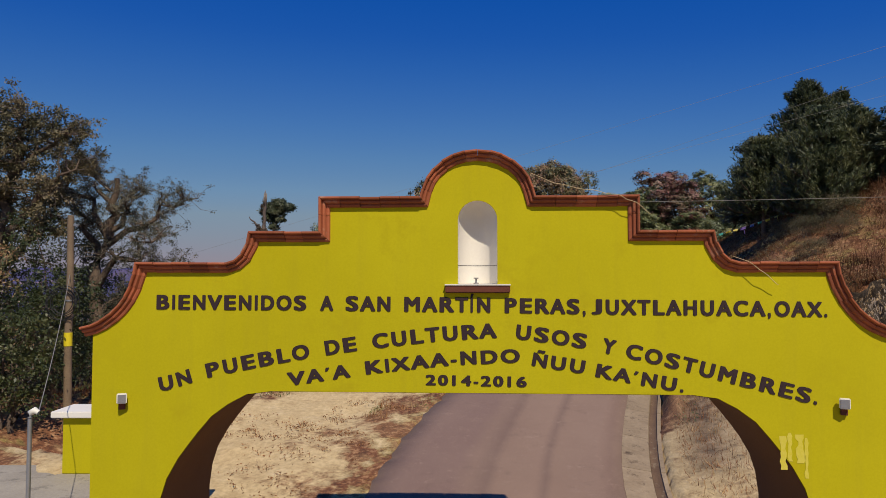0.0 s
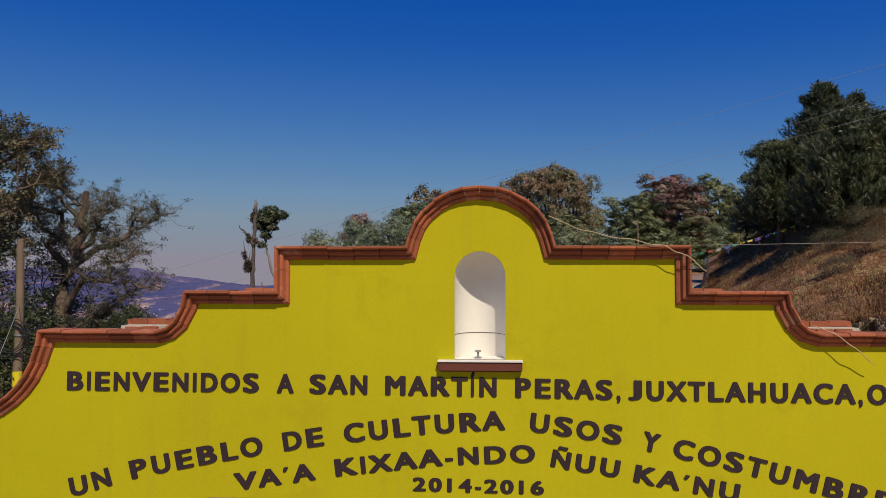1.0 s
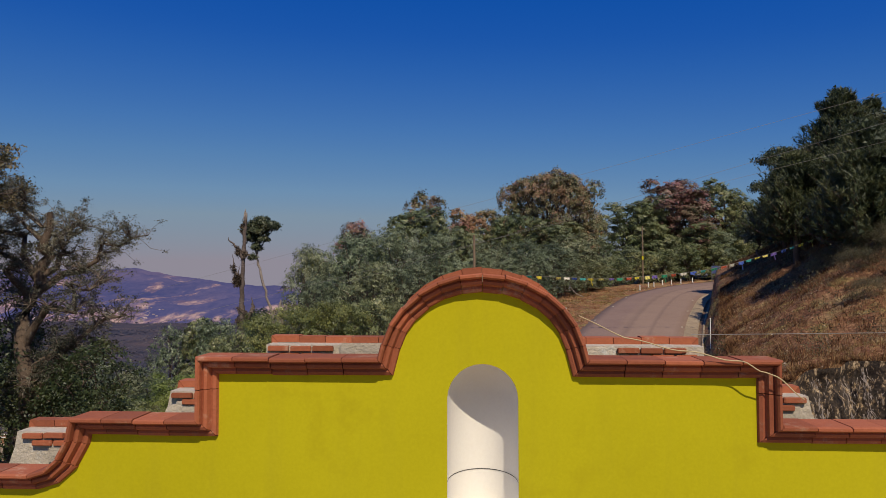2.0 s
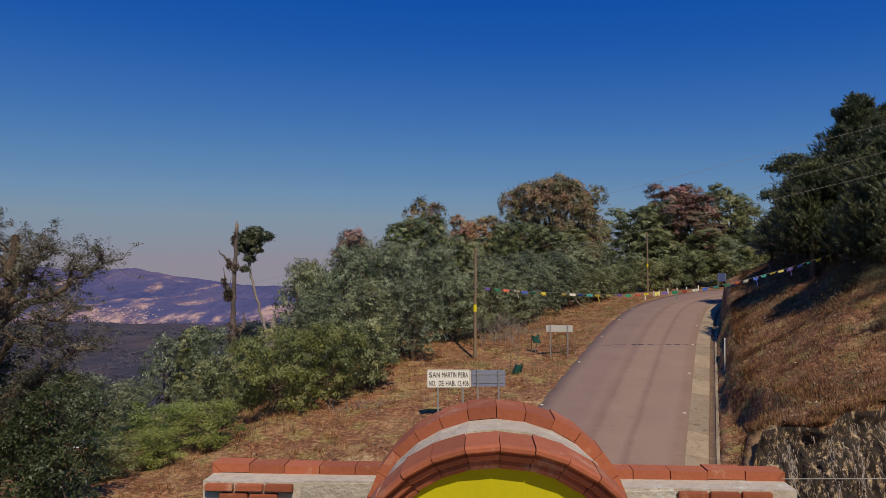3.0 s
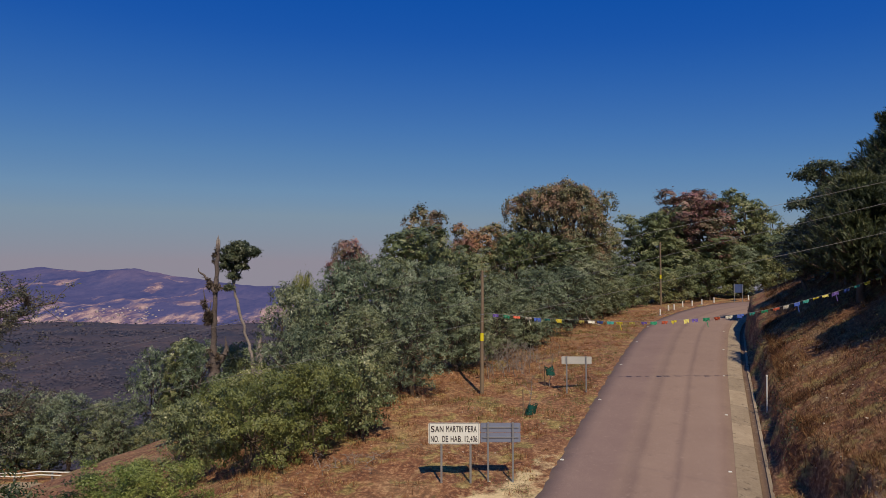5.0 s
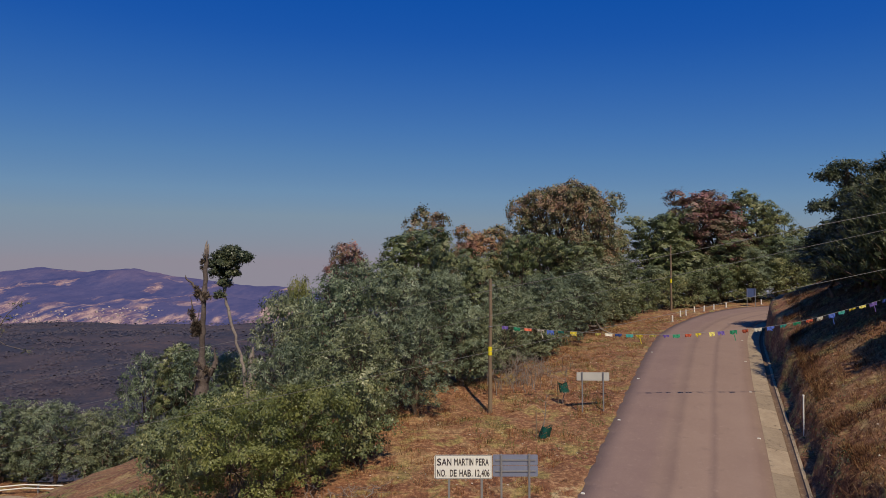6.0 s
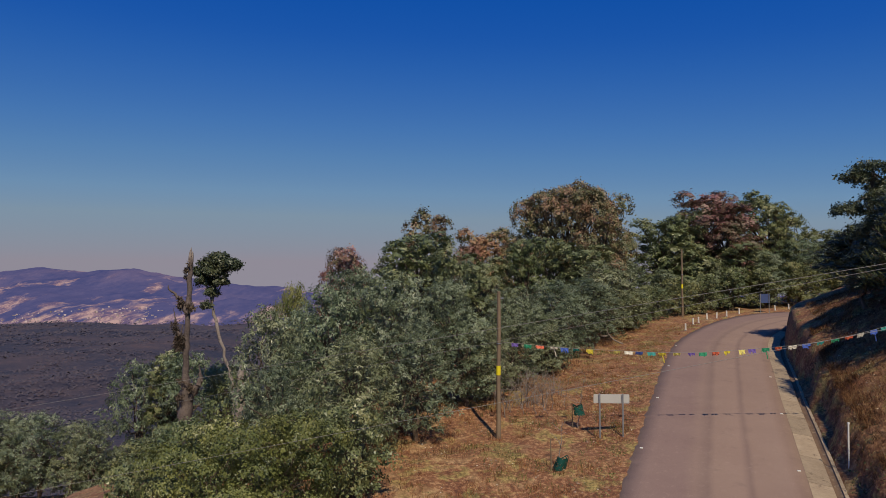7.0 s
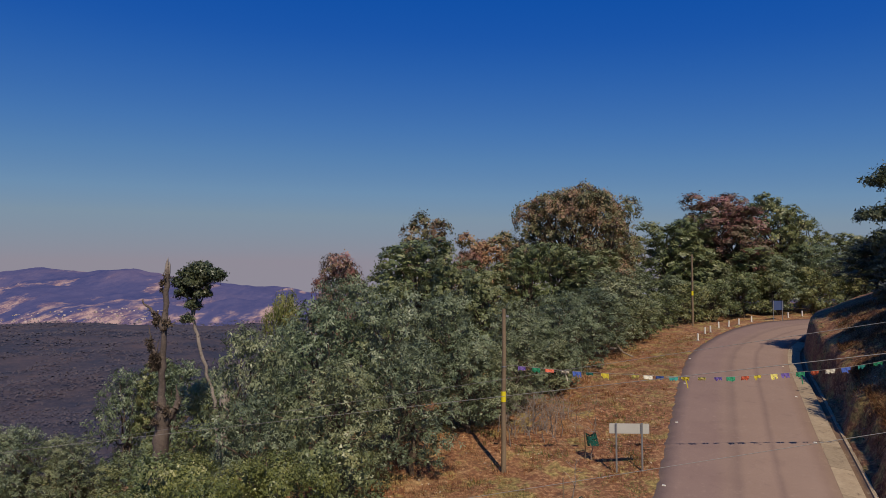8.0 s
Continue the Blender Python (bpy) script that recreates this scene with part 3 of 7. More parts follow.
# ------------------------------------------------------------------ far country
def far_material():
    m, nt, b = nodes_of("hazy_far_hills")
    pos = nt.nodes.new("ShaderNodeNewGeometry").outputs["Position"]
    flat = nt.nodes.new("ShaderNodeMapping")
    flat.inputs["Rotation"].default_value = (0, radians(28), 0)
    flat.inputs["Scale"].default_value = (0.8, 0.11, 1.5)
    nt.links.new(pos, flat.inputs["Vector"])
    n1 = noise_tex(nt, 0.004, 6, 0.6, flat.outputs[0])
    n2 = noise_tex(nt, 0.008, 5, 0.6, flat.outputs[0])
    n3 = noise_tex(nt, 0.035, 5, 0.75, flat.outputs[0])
    # aerial haze is put into these blue-violet base colours
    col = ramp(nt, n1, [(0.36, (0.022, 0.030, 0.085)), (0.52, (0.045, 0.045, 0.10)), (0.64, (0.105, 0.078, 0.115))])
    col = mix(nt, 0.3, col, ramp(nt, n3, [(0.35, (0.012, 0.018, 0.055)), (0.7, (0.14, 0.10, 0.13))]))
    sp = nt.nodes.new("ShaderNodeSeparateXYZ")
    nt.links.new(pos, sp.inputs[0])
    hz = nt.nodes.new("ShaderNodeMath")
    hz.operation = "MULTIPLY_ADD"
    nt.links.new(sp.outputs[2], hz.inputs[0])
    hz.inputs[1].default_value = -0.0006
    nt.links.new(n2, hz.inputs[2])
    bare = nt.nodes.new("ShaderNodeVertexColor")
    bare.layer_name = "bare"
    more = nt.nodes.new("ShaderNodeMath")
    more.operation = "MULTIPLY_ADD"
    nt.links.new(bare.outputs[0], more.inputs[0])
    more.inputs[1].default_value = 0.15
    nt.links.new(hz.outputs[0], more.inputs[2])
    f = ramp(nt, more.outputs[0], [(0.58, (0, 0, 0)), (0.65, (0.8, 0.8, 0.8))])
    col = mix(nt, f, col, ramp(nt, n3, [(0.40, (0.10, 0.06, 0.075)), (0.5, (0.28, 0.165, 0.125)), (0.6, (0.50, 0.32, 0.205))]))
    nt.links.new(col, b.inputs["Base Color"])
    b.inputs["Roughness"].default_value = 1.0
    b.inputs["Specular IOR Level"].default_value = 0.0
    # a faint blue glow adds to the painted haze
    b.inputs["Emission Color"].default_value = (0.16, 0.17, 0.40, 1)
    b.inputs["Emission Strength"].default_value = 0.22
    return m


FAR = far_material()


def range_of_hills(name, x0, x1, y0, y1, crest, low, seed, material, nx=300, ny=110):
    xs = np.linspace(x0, x1, nx)
    ts = np.linspace(0, 1, ny)
    X, T = np.meshgrid(xs, ts)
    Yv = y0 + (y1 - y0) * T
    top = np.interp(X / Yv, *crest) * y1
    rise = np.where(T < 0.8, np.sin(T / 0.8 * math.pi / 2) ** 1.2, np.cos((T - 0.8) / 0.2 * math.pi / 2 * 0.7))
    Zv = low + (top - low) * rise
    env = np.clip(np.sin(np.clip(T / 0.9, 0, 1) * math.pi), 0, 1)
    Zv = Zv + env * (34 * fbm(X, Yv, 0.0035, seed) + 12 * np.abs(fbm(X, Yv, 0.012, seed + 2)))
    i = np.arange(nx * ny).reshape(ny, nx)
    f = np.stack([i[:-1, :-1], i[:-1, 1:], i[1:, 1:], i[1:, :-1]], -1).reshape(-1, 4)
    return raw(name, np.stack([X, Yv, Zv], -1).reshape(-1, 3), f, material, smooth=True)


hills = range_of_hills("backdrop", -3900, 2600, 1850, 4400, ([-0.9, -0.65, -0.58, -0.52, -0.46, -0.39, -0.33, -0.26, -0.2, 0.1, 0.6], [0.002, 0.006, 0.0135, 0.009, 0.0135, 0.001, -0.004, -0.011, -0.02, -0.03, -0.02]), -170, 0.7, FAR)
co = np.array([v.co[:] for v in hills.data.vertices])
side, rise_ = co[:, 0] / co[:, 1], (co[:, 2] - 9) / co[:, 1]
town = np.clip(1.4 - np.hypot((side + 0.53) / 0.11, (rise_ + 0.066 - 0.10 * np.clip(side + 0.55, 0, 0.2)) / 0.017), 0, 1)
scar = np.clip(1.6 - np.hypot((side + 0.424) / 0.012, (rise_ + 0.018 - 0.4 * (side + 0.424)) / 0.008), 0, 1)
fields = np.clip(1.3 - np.hypot((side + 0.60) / 0.09, (rise_ + 0.034) / 0.012), 0, 1) * 0.5
layer = hills.data.color_attributes.new("bare", "FLOAT_COLOR", "POINT")
cover = np.maximum(np.maximum(town, scar), fields)
layer.data.foreach_set("color", np.stack([cover, cover, cover, np.ones_like(cover)], -1).astype(np.float32).ravel())
tagged(hills, "hazy blue mountain range with bare tan clearings across the valley", "mountains", kind="structure")

# the far village on the lower slope: pale blocks with pitched roofs
HOUSES = surface("pale_far_houses", (0.46, 0.37, 0.34), (0.24, 0.18, 0.18), big=0.02, fine=0.2, relief=0, island=0.5)
rv = random.Random(17)
spots = [i for i in range(len(co)) if town[i] > 0.3]
hv, hf = [], []
for _ in range(200):
    x, y, z = co[rv.choice(spots)]
    x, y = x + rv.uniform(-10, 10), y + rv.uniform(-10, 10)
    w, d, h = rv.uniform(1.0, 3.6), rv.uniform(1.5, 3.0), rv.uniform(0.8, 2.6)
    k = len(hv)
    hv += [(x + sx * w, y + sy * d, z + sz) for sz in (-6, h) for sx, sy in ((-1, -1), (1, -1), (1, 1), (-1, 1))] + [(x - w, y, z + h * 1.35), (x + w, y, z + h * 1.35)]
    hf += [(k, k + 1, k + 5, k + 4), (k + 1, k + 2, k + 6, k + 5), (k + 2, k + 3, k + 7, k + 6), (k + 3, k, k + 4, k + 7), (k + 4, k + 5, k + 9, k + 8), (k + 6, k + 7, k + 8, k + 9)]
tagged(raw("far_village", hv, hf, HOUSES), "scattered pale village houses on the far slope", "houses", kind="stuff")

# ------------------------------------------------------------------ welcome arch
AX, AY, AROT = 0.43, 8.48, -3.0
arch = empty("welcome_arch", pose(AX, AY, 0, 0, 0, AROT), "yellow stepped welcome arch over the road with terracotta coping", "arch")
DEEP = 1.68


def curve_pts(p0, p1, corner, n):
    """Quarter ellipse from p0 to p1 that leaves p0 towards corner."""
    out = []
    for i in range(1, n + 1):
        a = math.pi / 2 * i / n
        out.append((p0[0] + (corner[0] - p0[0]) * math.sin(a) + (p1[0] - corner[0]) * (1 - math.cos(a)),
                    p0[1] + (corner[1] - p0[1]) * math.sin(a) + (p1[1] - corner[1]) * (1 - math.cos(a))))
    return out


def line_pts(p0, p1, n):
    return [(p0[0] + (p1[0] - p0[0]) * i / n, p0[1] + (p1[1] - p0[1]) * i / n) for i in range(1, n + 1)]


def half_top():
    pts = [(0.0, 6.78)]
    for i in range(1, 8):
        a = math.pi / 2 * i / 7
        pts.append((0.70 * math.sin(a), 6.17 + 0.61 * math.cos(a)))
    pts[-1] = (0.71, 6.20)
    pts += line_pts((0.71, 6.20), (1.97, 6.20), 5)
    pts += line_pts((1.97, 6.20), (1.97, 5.77), 2)
    pts += line_pts((1.97, 5.77), (2.86, 5.77), 4)
    pts += curve_pts((2.86, 5.77), (3.16, 5.385), (2.87, 5.40), 4)
    pts += line_pts((3.16, 5.385), (4.31, 5.385), 5)
    pts += curve_pts((4.31, 5.385), (5.02, 4.57), (4.36, 4.66), 8)
    return pts


HALF = half_top()
TOP = [(-u, w) for u, w in HALF[:0:-1]] + HALF
OPEN = [(2.60, 3.78), (2.90, 3.74), (3.13, 3.62), (3.35, 3.46), (3.52, 3.26), (3.66, 3.08), (3.77, 2.93), (3.91, 2.68), (3.99, 2.42), (4.03, 2.1), (4.03, -1.2)]
ARCHED = [(-u, w) for u, w in OPEN[::-1]] + OPEN
SIDE = 4.90


REAR = [(u, w) for u, w in TOP if abs(u) > 0.709]


def facade(name, v0, v1, hole, material, label, line=None):
    """Wall slab between v0 and v1 with the stepped top, the road opening and, where asked, the niche."""
    top = [(max(-SIDE, min(SIDE, u)), w - 0.05) for u, w in (line or TOP)]
    loop = top + [(SIDE, -1.2)] + [(u, w) for u, w in ARCHED[::-1]] + [(-SIDE, -1.2)]
    loops = [loop]
    if hole:
        loops.append(hole)
    bm = bmesh.new()
    edges = []
    for lp in loops:
        vs = [bm.verts.new((u, v0, w)) for u, w in lp]
        edges += [bm.edges.new((vs[i], vs[(i + 1) % len(vs)])) for i in range(len(vs))]
    bmesh.ops.triangle_fill(bm, use_beauty=True, edges=edges)
    geom = bmesh.ops.extrude_face_region(bm, geom=bm.faces[:])
    bmesh.ops.translate(bm, vec=(0, v1 - v0, 0), verts=[g for g in geom["geom"] if isinstance(g, bmesh.types.BMVert)])
    bmesh.ops.recalc_face_normals(bm, faces=bm.faces)
    return link(name, bm, material, arch, label)


NR, NB, NT = 0.245, 5.12, 5.92
niche_hole = [(-NR, NB), (NR, NB)] + [(NR * math.cos(a), NT + NR * math.sin(a)) for a in np.linspace(0, math.pi, 15)]
facade("front_wall", 0.0, 0.26, niche_hole, YELLOW, "bright mustard-yellow painted plaster wall")
facade("rear_wall", DEEP - 0.24, DEEP, None, BLOCKWORK, "unpainted rough blockwork rear wall", REAR)


def reveal(name, line, v0, v1, material, thick=0.1):
    rows = [[(u, v0, w), (u, v1, w)] for u, w in line]
    rows = np.asarray(rows)
    n = len(rows)
    i = np.arange(n * 2).reshape(n, 2)
    f = np.stack([i[:-1, 0], i[:-1, 1], i[1:, 1], i[1:, 0]], -1)
    return raw(name, rows.reshape(-1, 3), f, material, arch)


# the underside's shade is put into this brown instead of the wall yellow
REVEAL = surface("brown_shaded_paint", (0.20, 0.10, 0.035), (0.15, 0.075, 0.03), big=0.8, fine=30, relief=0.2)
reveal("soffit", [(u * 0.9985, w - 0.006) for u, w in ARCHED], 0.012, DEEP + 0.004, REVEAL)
for s in (-1, 1):
    box("end_wall", (s * (SIDE - 0.2), 0.262, -1.2, s * SIDE - s * 0.004, DEEP - 0.242, 4.4), YELLOW, arch)
box("deck", (-SIDE + 0.2, 0.262, 4.05, SIDE - 0.2, DEEP - 0.242, 4.2), CONCRETE, arch, "bare concrete deck between the two walls")


def coping(v_face, sign, rng, line, back=0.16):
    """Terracotta coping tiles along the stepped top; each tile is a piece of its own."""
    pts = [Vector((u, 0, w)) for u, w in line]
    n = len(pts)
    nor = []
    for i in range(n):
        a = (pts[i] - pts[i - 1]).normalized() if i else None
        b = (pts[i + 1] - pts[i]).normalized() if i < n - 1 else None
        na = Vector((-a.z, 0, a.x)) if a else None
        nb = Vector((-b.z, 0, b.x)) if b else None
        if na and nb:
            m = (na + nb).normalized()
            m = m / max(0.5, m.dot(na))
        else:
            m = na or nb
        nor.append(m)
    # cross-section: (height along the normal, how far in front of the wall)
    section = [(0.012, -back), (0.012, 0.10), (0.004, 0.122), (-0.012, 0.122), (-0.022, 0.108), (-0.026, 0.066), (-0.042, 0.078), (-0.062, 0.072), (-0.070, 0.048), (-0.075, 0.032), (-0.092, 0.040), (-0.112, 0.030), (-0.120, -0.004), (-0.05, -0.004), (-0.05, -back)]
    for i in range(n - 1):
        bm = bmesh.new()
        jit = rng.uniform(-0.005, 0.005)
        ends = []
        for a, b in ((i, i + 1), (i + 1, i)):
            ring = []
            for h, o in section:
                p = pts[a] + nor[a] * (h + jit)
                q = pts[b] + nor[b] * (h + jit)
                p = p + (q - p) * 0.012
                ring.append(bm.verts.new((p.x, v_face - sign * (o + jit), p.z)))
            ends.append(ring)
        k = len(section)
        for j in range(k):
            bm.faces.new((ends[0][j], ends[0][(j + 1) % k], ends[1][(j + 1) % k], ends[1][j]))
        bm.faces.new(ends[0][::-1])
        bm.faces.new(ends[1])
        bmesh.ops.recalc_face_normals(bm, faces=bm.faces)
        link("coping_tile", bm, TERRACOTTA, arch)


# concrete blocks showing on the bare side of the rear wall
def inside_rear(u, w):
    lim = np.interp(abs(u), [0, 1.9, 1.98, 2.86, 3.1, 4.25, 4.45, 4.7, 5.0], [6.2, 6.2, 5.77, 5.77, 5.38, 5.38, 4.95, 4.66, 4.57])
    return w < lim - 0.12


block_mesh = None
rng = random.Random(12)
for r in range(10):
    w0 = 4.25 + r * 0.2
    u = -4.8 + (0.2 if r % 2 else 0.0)
    while u < 4.4:
        if all(inside_rear(a, w0 + 0.19) for a in (u, u + 0.39)):
            if block_mesh is None:
                ob = box("block", (-0.19, -0.02, -0.09, 0.19, 0.02, 0.09), BLOCKWORK, arch, bevel=0.008)
                block_mesh = ob.data
            else:
                ob = new("block", block_mesh)
                ob.parent = arch
            ob.location = (u + 0.195, DEEP - 0.246 + rng.uniform(-0.006, 0.004), w0 + 0.095)
            ob.rotation_euler = (0, rng.uniform(-0.008, 0.008), 0)
        u += 0.4

# two thin brick courses under the rear coping, and mortar patches where they are gone
brick_mesh = None
rng = random.Random(21)
for u0, u1, top in ((-1.95, -1.34, 6.2), (1.2, 1.95, 6.2), (-2.84, -2.02, 5.77), (2.02, 2.84, 5.77), (-4.25, -3.72, 5.385), (3.2, 4.25, 5.385)):
    for course in range(2):
        u = u0 + (0.1 if course else 0.0)
        while u + 0.19 < u1 + 0.02:
            if brick_mesh is None:
                ob = box("brick", (-0.095, -0.022, -0.024, 0.095, 0.022, 0.024), TERRACOTTA, arch, bevel=0.006)
                brick_mesh = ob.data
            else:
                ob = new("brick", brick_mesh)
                ob.parent = arch
            ob.location = (u + 0.1, DEEP - 0.262 + rng.uniform(-0.006, 0.006), top - 0.085 - 0.062 * course + rng.uniform(-0.004, 0.004))
            u += 0.205
for u0, u1, w0, w1 in ((-1.30, -0.74, 5.98, 6.16), (0.74, 1.18, 6.0, 6.15), (-3.68, -3.2, 5.16, 5.33)):
    bm = bmesh.new()
    box_bm(bm, u0, DEEP - 0.285, w0, u1, DEEP - 0.246, w1, 0.014)
    for v in bm.verts:
        v.co.x += 0.02 * math.sin(v.co.z * 41)
        v.co.z += 0.012 * math.sin(v.co.x * 23)
    part("mortar_patch", bm, BLOCKWORK, arch, "rough grey mortar patch")

rng = random.Random(4)
coping(0.0, 1, rng, TOP)
coping(DEEP, -1, rng, REAR, 0.05)
# the block behind the crowning curve: a cap over the niche and a body behind it
CROWN = [(u, w + 0.05) for u, w in TOP if abs(u) < 0.72]


def prism(name, outline, v0, v1, material, label=""):
    bm = bmesh.new()
    bm.faces.new([bm.verts.new((u, v0, w)) for u, w in outline])
    geom = bmesh.ops.extrude_face_region(bm, geom=bm.faces[:])
    bmesh.ops.translate(bm, vec=(0, v1 - v0, 0), verts=[g for g in geom["geom"] if isinstance(g, bmesh.types.BMVert)])
    bmesh.ops.recalc_face_normals(bm, faces=bm.faces)
    return link(name, bm, material, arch, label)


prism("crown_block", [(u * 0.97, w - 0.05) for u, w in CROWN] + [(0.69, 6.19), (-0.69, 6.19)], 0.262, 0.662, BLOCKWORK, "pale rough mortar block behind the crowning curve")
prism("crown_base", [(-0.69, 6.187), (0.69, 6.187), (0.69, 4.21), (-0.69, 4.21)], 0.40, 0.662, BLOCKWORK)
coping(0.664, -1, rng, CROWN)


def niche():
    rows = []
    dep = 0.34
    levels = [(w, 1.0) for w in np.linspace(NB, NT, 6)] + [(NT + NR * math.sin(a), math.cos(a)) for a in np.linspace(0, math.pi / 2 * 0.98, 7)[1:]]
    for w, r in levels:
        rows.append([(NR * r * math.cos(a), 0.012 + dep * r * math.sin(a), w) for a in np.linspace(math.pi, 0, 17)])
    r = np.asarray(rows)
    n, k = r.shape[:2]
    i = np.arange(n * k).reshape(n, k)
    f = np.stack([i[:-1, :-1], i[:-1, 1:], i[1:, 1:], i[1:, :-1]], -1).reshape(-1, 4)
    ob = raw("niche", r.reshape(-1, 3), f, WHITE, arch, "round-headed white plastered niche, empty", True)
    rows = [[(NR * 0.992 * math.cos(a), 0.012 + dep * 0.988 * math.sin(a), w) for a in np.linspace(math.pi, 0, 17)] for w in (5.354, 5.359)]
    r = np.asarray(rows)
    i = np.arange(34).reshape(2, 17)
    f = np.stack([i[:-1, :-1], i[:-1, 1:], i[1:, 1:], i[1:, :-1]], -1).reshape(-1, 4)
    raw("crack", r.reshape(-1, 3), f, DARKTAR, ob, "thin dark crack", True)
    bm = bmesh.new()
    vs = [bm.verts.new((NR * math.cos(a), 0.0 + (dep + 0.012) * math.sin(a), NB + 0.006)) for a in np.linspace(math.pi, 0, 17)]
    bm.faces.new(vs)
    link("floor_slab", bm, WHITE, ob)
    bm = bmesh.new()
    for z0, z1, r0, r1 in ((0.0, 0.012, 0.035, 0.035), (0.012, 0.06, 0.012, 0.012), (0.06, 0.075, 0.03, 0.032)):
        bmesh.ops.create_cone(bm, cap_ends=True, segments=14, radius1=r0, radius2=r1, depth=z1 - z0, matrix=Matrix.Translation((-0.02, 0.10, NB + 0.008 + (z0 + z1) / 2)))
    link("anchor_bolt", bm, STEEL, ob, "small rusty steel anchor bolt")


niche()
sill = box("sill", (-0.40, -0.07, 5.015, 0.40, 0.015, 5.105), SILL, arch, "dark red painted sill with a pale top", 0.012)
box("sill_top", (-0.405, -0.075, 5.107, 0.405, 0.01, 5.122), WHITE, sill)

# lettering, glyph by glyph
GLYPHS = {}


def glyph(ch, bold=0.0):
    """The mesh of one character; bold sets copies round it, each a hair further out."""
    if (ch, bold) not in GLYPHS:
        cu = bpy.data.curves.new("glyph", "FONT")
        cu.body = ch
        cu.size = 1.0
        cu.extrude = 0.0
        cu.resolution_u = 4
        ob = bpy.data.objects.new("glyph", cu)
        scene.collection.objects.link(ob)
        flat = bpy.data.meshes.new_from_object(ob.evaluated_get(bpy.context.evaluated_depsgraph_get()))
        bpy.data.objects.remove(ob)
        if ch == "J":                      # stands on the line like the other capitals
            low = min(v.co.y for v in flat.vertices)
            for v in flat.vertices:
                v.co.y = (v.co.y - low) * 0.73 / (0.73 - low)
        bm = bmesh.new()
        ways = ((0, 0),) if not bold else ((0, 0), (-1, 0), (1, 0), (-0.8, 0.55), (0.8, 0.55), (-0.8, -0.3), (0.8, -0.3), (0, 0.5), (0, -0.4))
        for k, (wx, wy) in enumerate(ways):
            n = len(bm.verts)
            bm.from_mesh(flat)
            bm.verts.ensure_lookup_table()
            bmesh.ops.translate(bm, vec=(wx * bold, wy * bold, 0.0007 * k), verts=bm.verts[n:])
        me = bpy.data.meshes.new("letter")
        bm.to_mesh(me)
        bm.free()
        co = np.empty(len(me.vertices) * 3)
        me.vertices.foreach_get("co", co)
        co = co.reshape(-1, 3)
        GLYPHS[(ch, bold)] = (me, co[:, 0].min(), co[:, 0].max())
    return GLYPHS[(ch, bold)]


# a wide signwriter's grotesque: space before, width and space after each character, in thousandths
WIDTHS = {}
for chars, before, wide, after in (("AVXY", 0, 690, 0), ("BD", 73, 604, 45), ("C", 47, 630, 45), ("E", 73, 549, 45), ("F", 73, 500, 40), ("G", 45, 665, 68), ("HNUÑ", 72, 578, 72), ("IÍ", 69, 142, 67), ("J", 21, 465, 70),
                                   ("K", 74, 648, 0), ("L", 76, 509, 26), ("M", 71, 691, 71), ("OQ", 43, 692, 43), ("P", 73, 544, 50), ("R", 73, 649, 0), ("S", 40, 577, 50), ("T", 20, 571, 20), ("0246", 40, 476, 40), ("1", 130, 170, 190), ("-", 55, 223, 55), (".,", 72, 140, 66), ("´", 50, 180, 60)):
    for c in chars:
        WIDTHS[c] = (before / 1000, wide / 1000, after / 1000)


def word(text, u0, u1, base, height, parent, v, material, bold=0.022, name="letter"):
    """Letters from u0 to u1 on the line base(u); height is that of a capital."""
    cap = 0.73
    spans = [WIDTHS[c] for c in text]
    total = sum(sum(w) for w in spans) - spans[0][0] - spans[-1][2]
    k = (u1 - u0) / total
    sz = height / cap
    x = u0 - spans[0][0] * k
    for c, (before, wide, after) in zip(text, spans):
        me, a, b = glyph(c, bold)
        if not me.materials:
            me.materials.append(material)
        x += before * k
        sx = wide * k / (b - a)
        mid = x + wide * k / 2
        slope = math.atan2(base(mid + 0.05) - base(mid - 0.05), 0.1)
        ob = new(name, me)
        ob.parent = parent
        ob.matrix_basis = Matrix.Translation((mid, v, base(mid))) @ Matrix.Rotation(-slope, 4, "Y") @ Matrix.Rotation(math.pi / 2, 4, "X") @ Matrix.Diagonal((sx, sz, 1, 1)) @ Matrix.Translation((-(a + b) / 2, 0, 0))
        x += (wide + after) * k


def line_of(xs, ws):
    def f(u):
        s = 0.12
        return float((np.interp(u - s, xs, ws) + np.interp(u, xs, ws) + np.interp(u + s, xs, ws)) / 3)
    return f


LINE_1 = line_of([-4.08, -2.15, 0.16, 1.33, 2.78, 4.22], [4.805, 4.796, 4.774, 4.756, 4.746, 4.73])
LINE_2 = line_of([-4.0, -3.37, -2.73, -2.09, -1.5, -0.53, 0.24, 0.48, 1.33, 1.82, 2.43, 3.1, 4.05], [3.76, 3.955, 4.087, 4.204, 4.298, 4.415, 4.468, 4.455, 4.334, 4.227, 4.087, 3.915, 3.674])
LINE_3 = line_of([-2.37, -1.57, -1.37, -0.32, 0.52, 0.69, 1.3, 1.45, 2.48], [3.85, 3.97, 4.005, 4.124, 4.164, 4.117, 4.03, 3.99, 3.808])
LINE_4 = line_of([-0.65, 0.6], [3.878, 3.861])
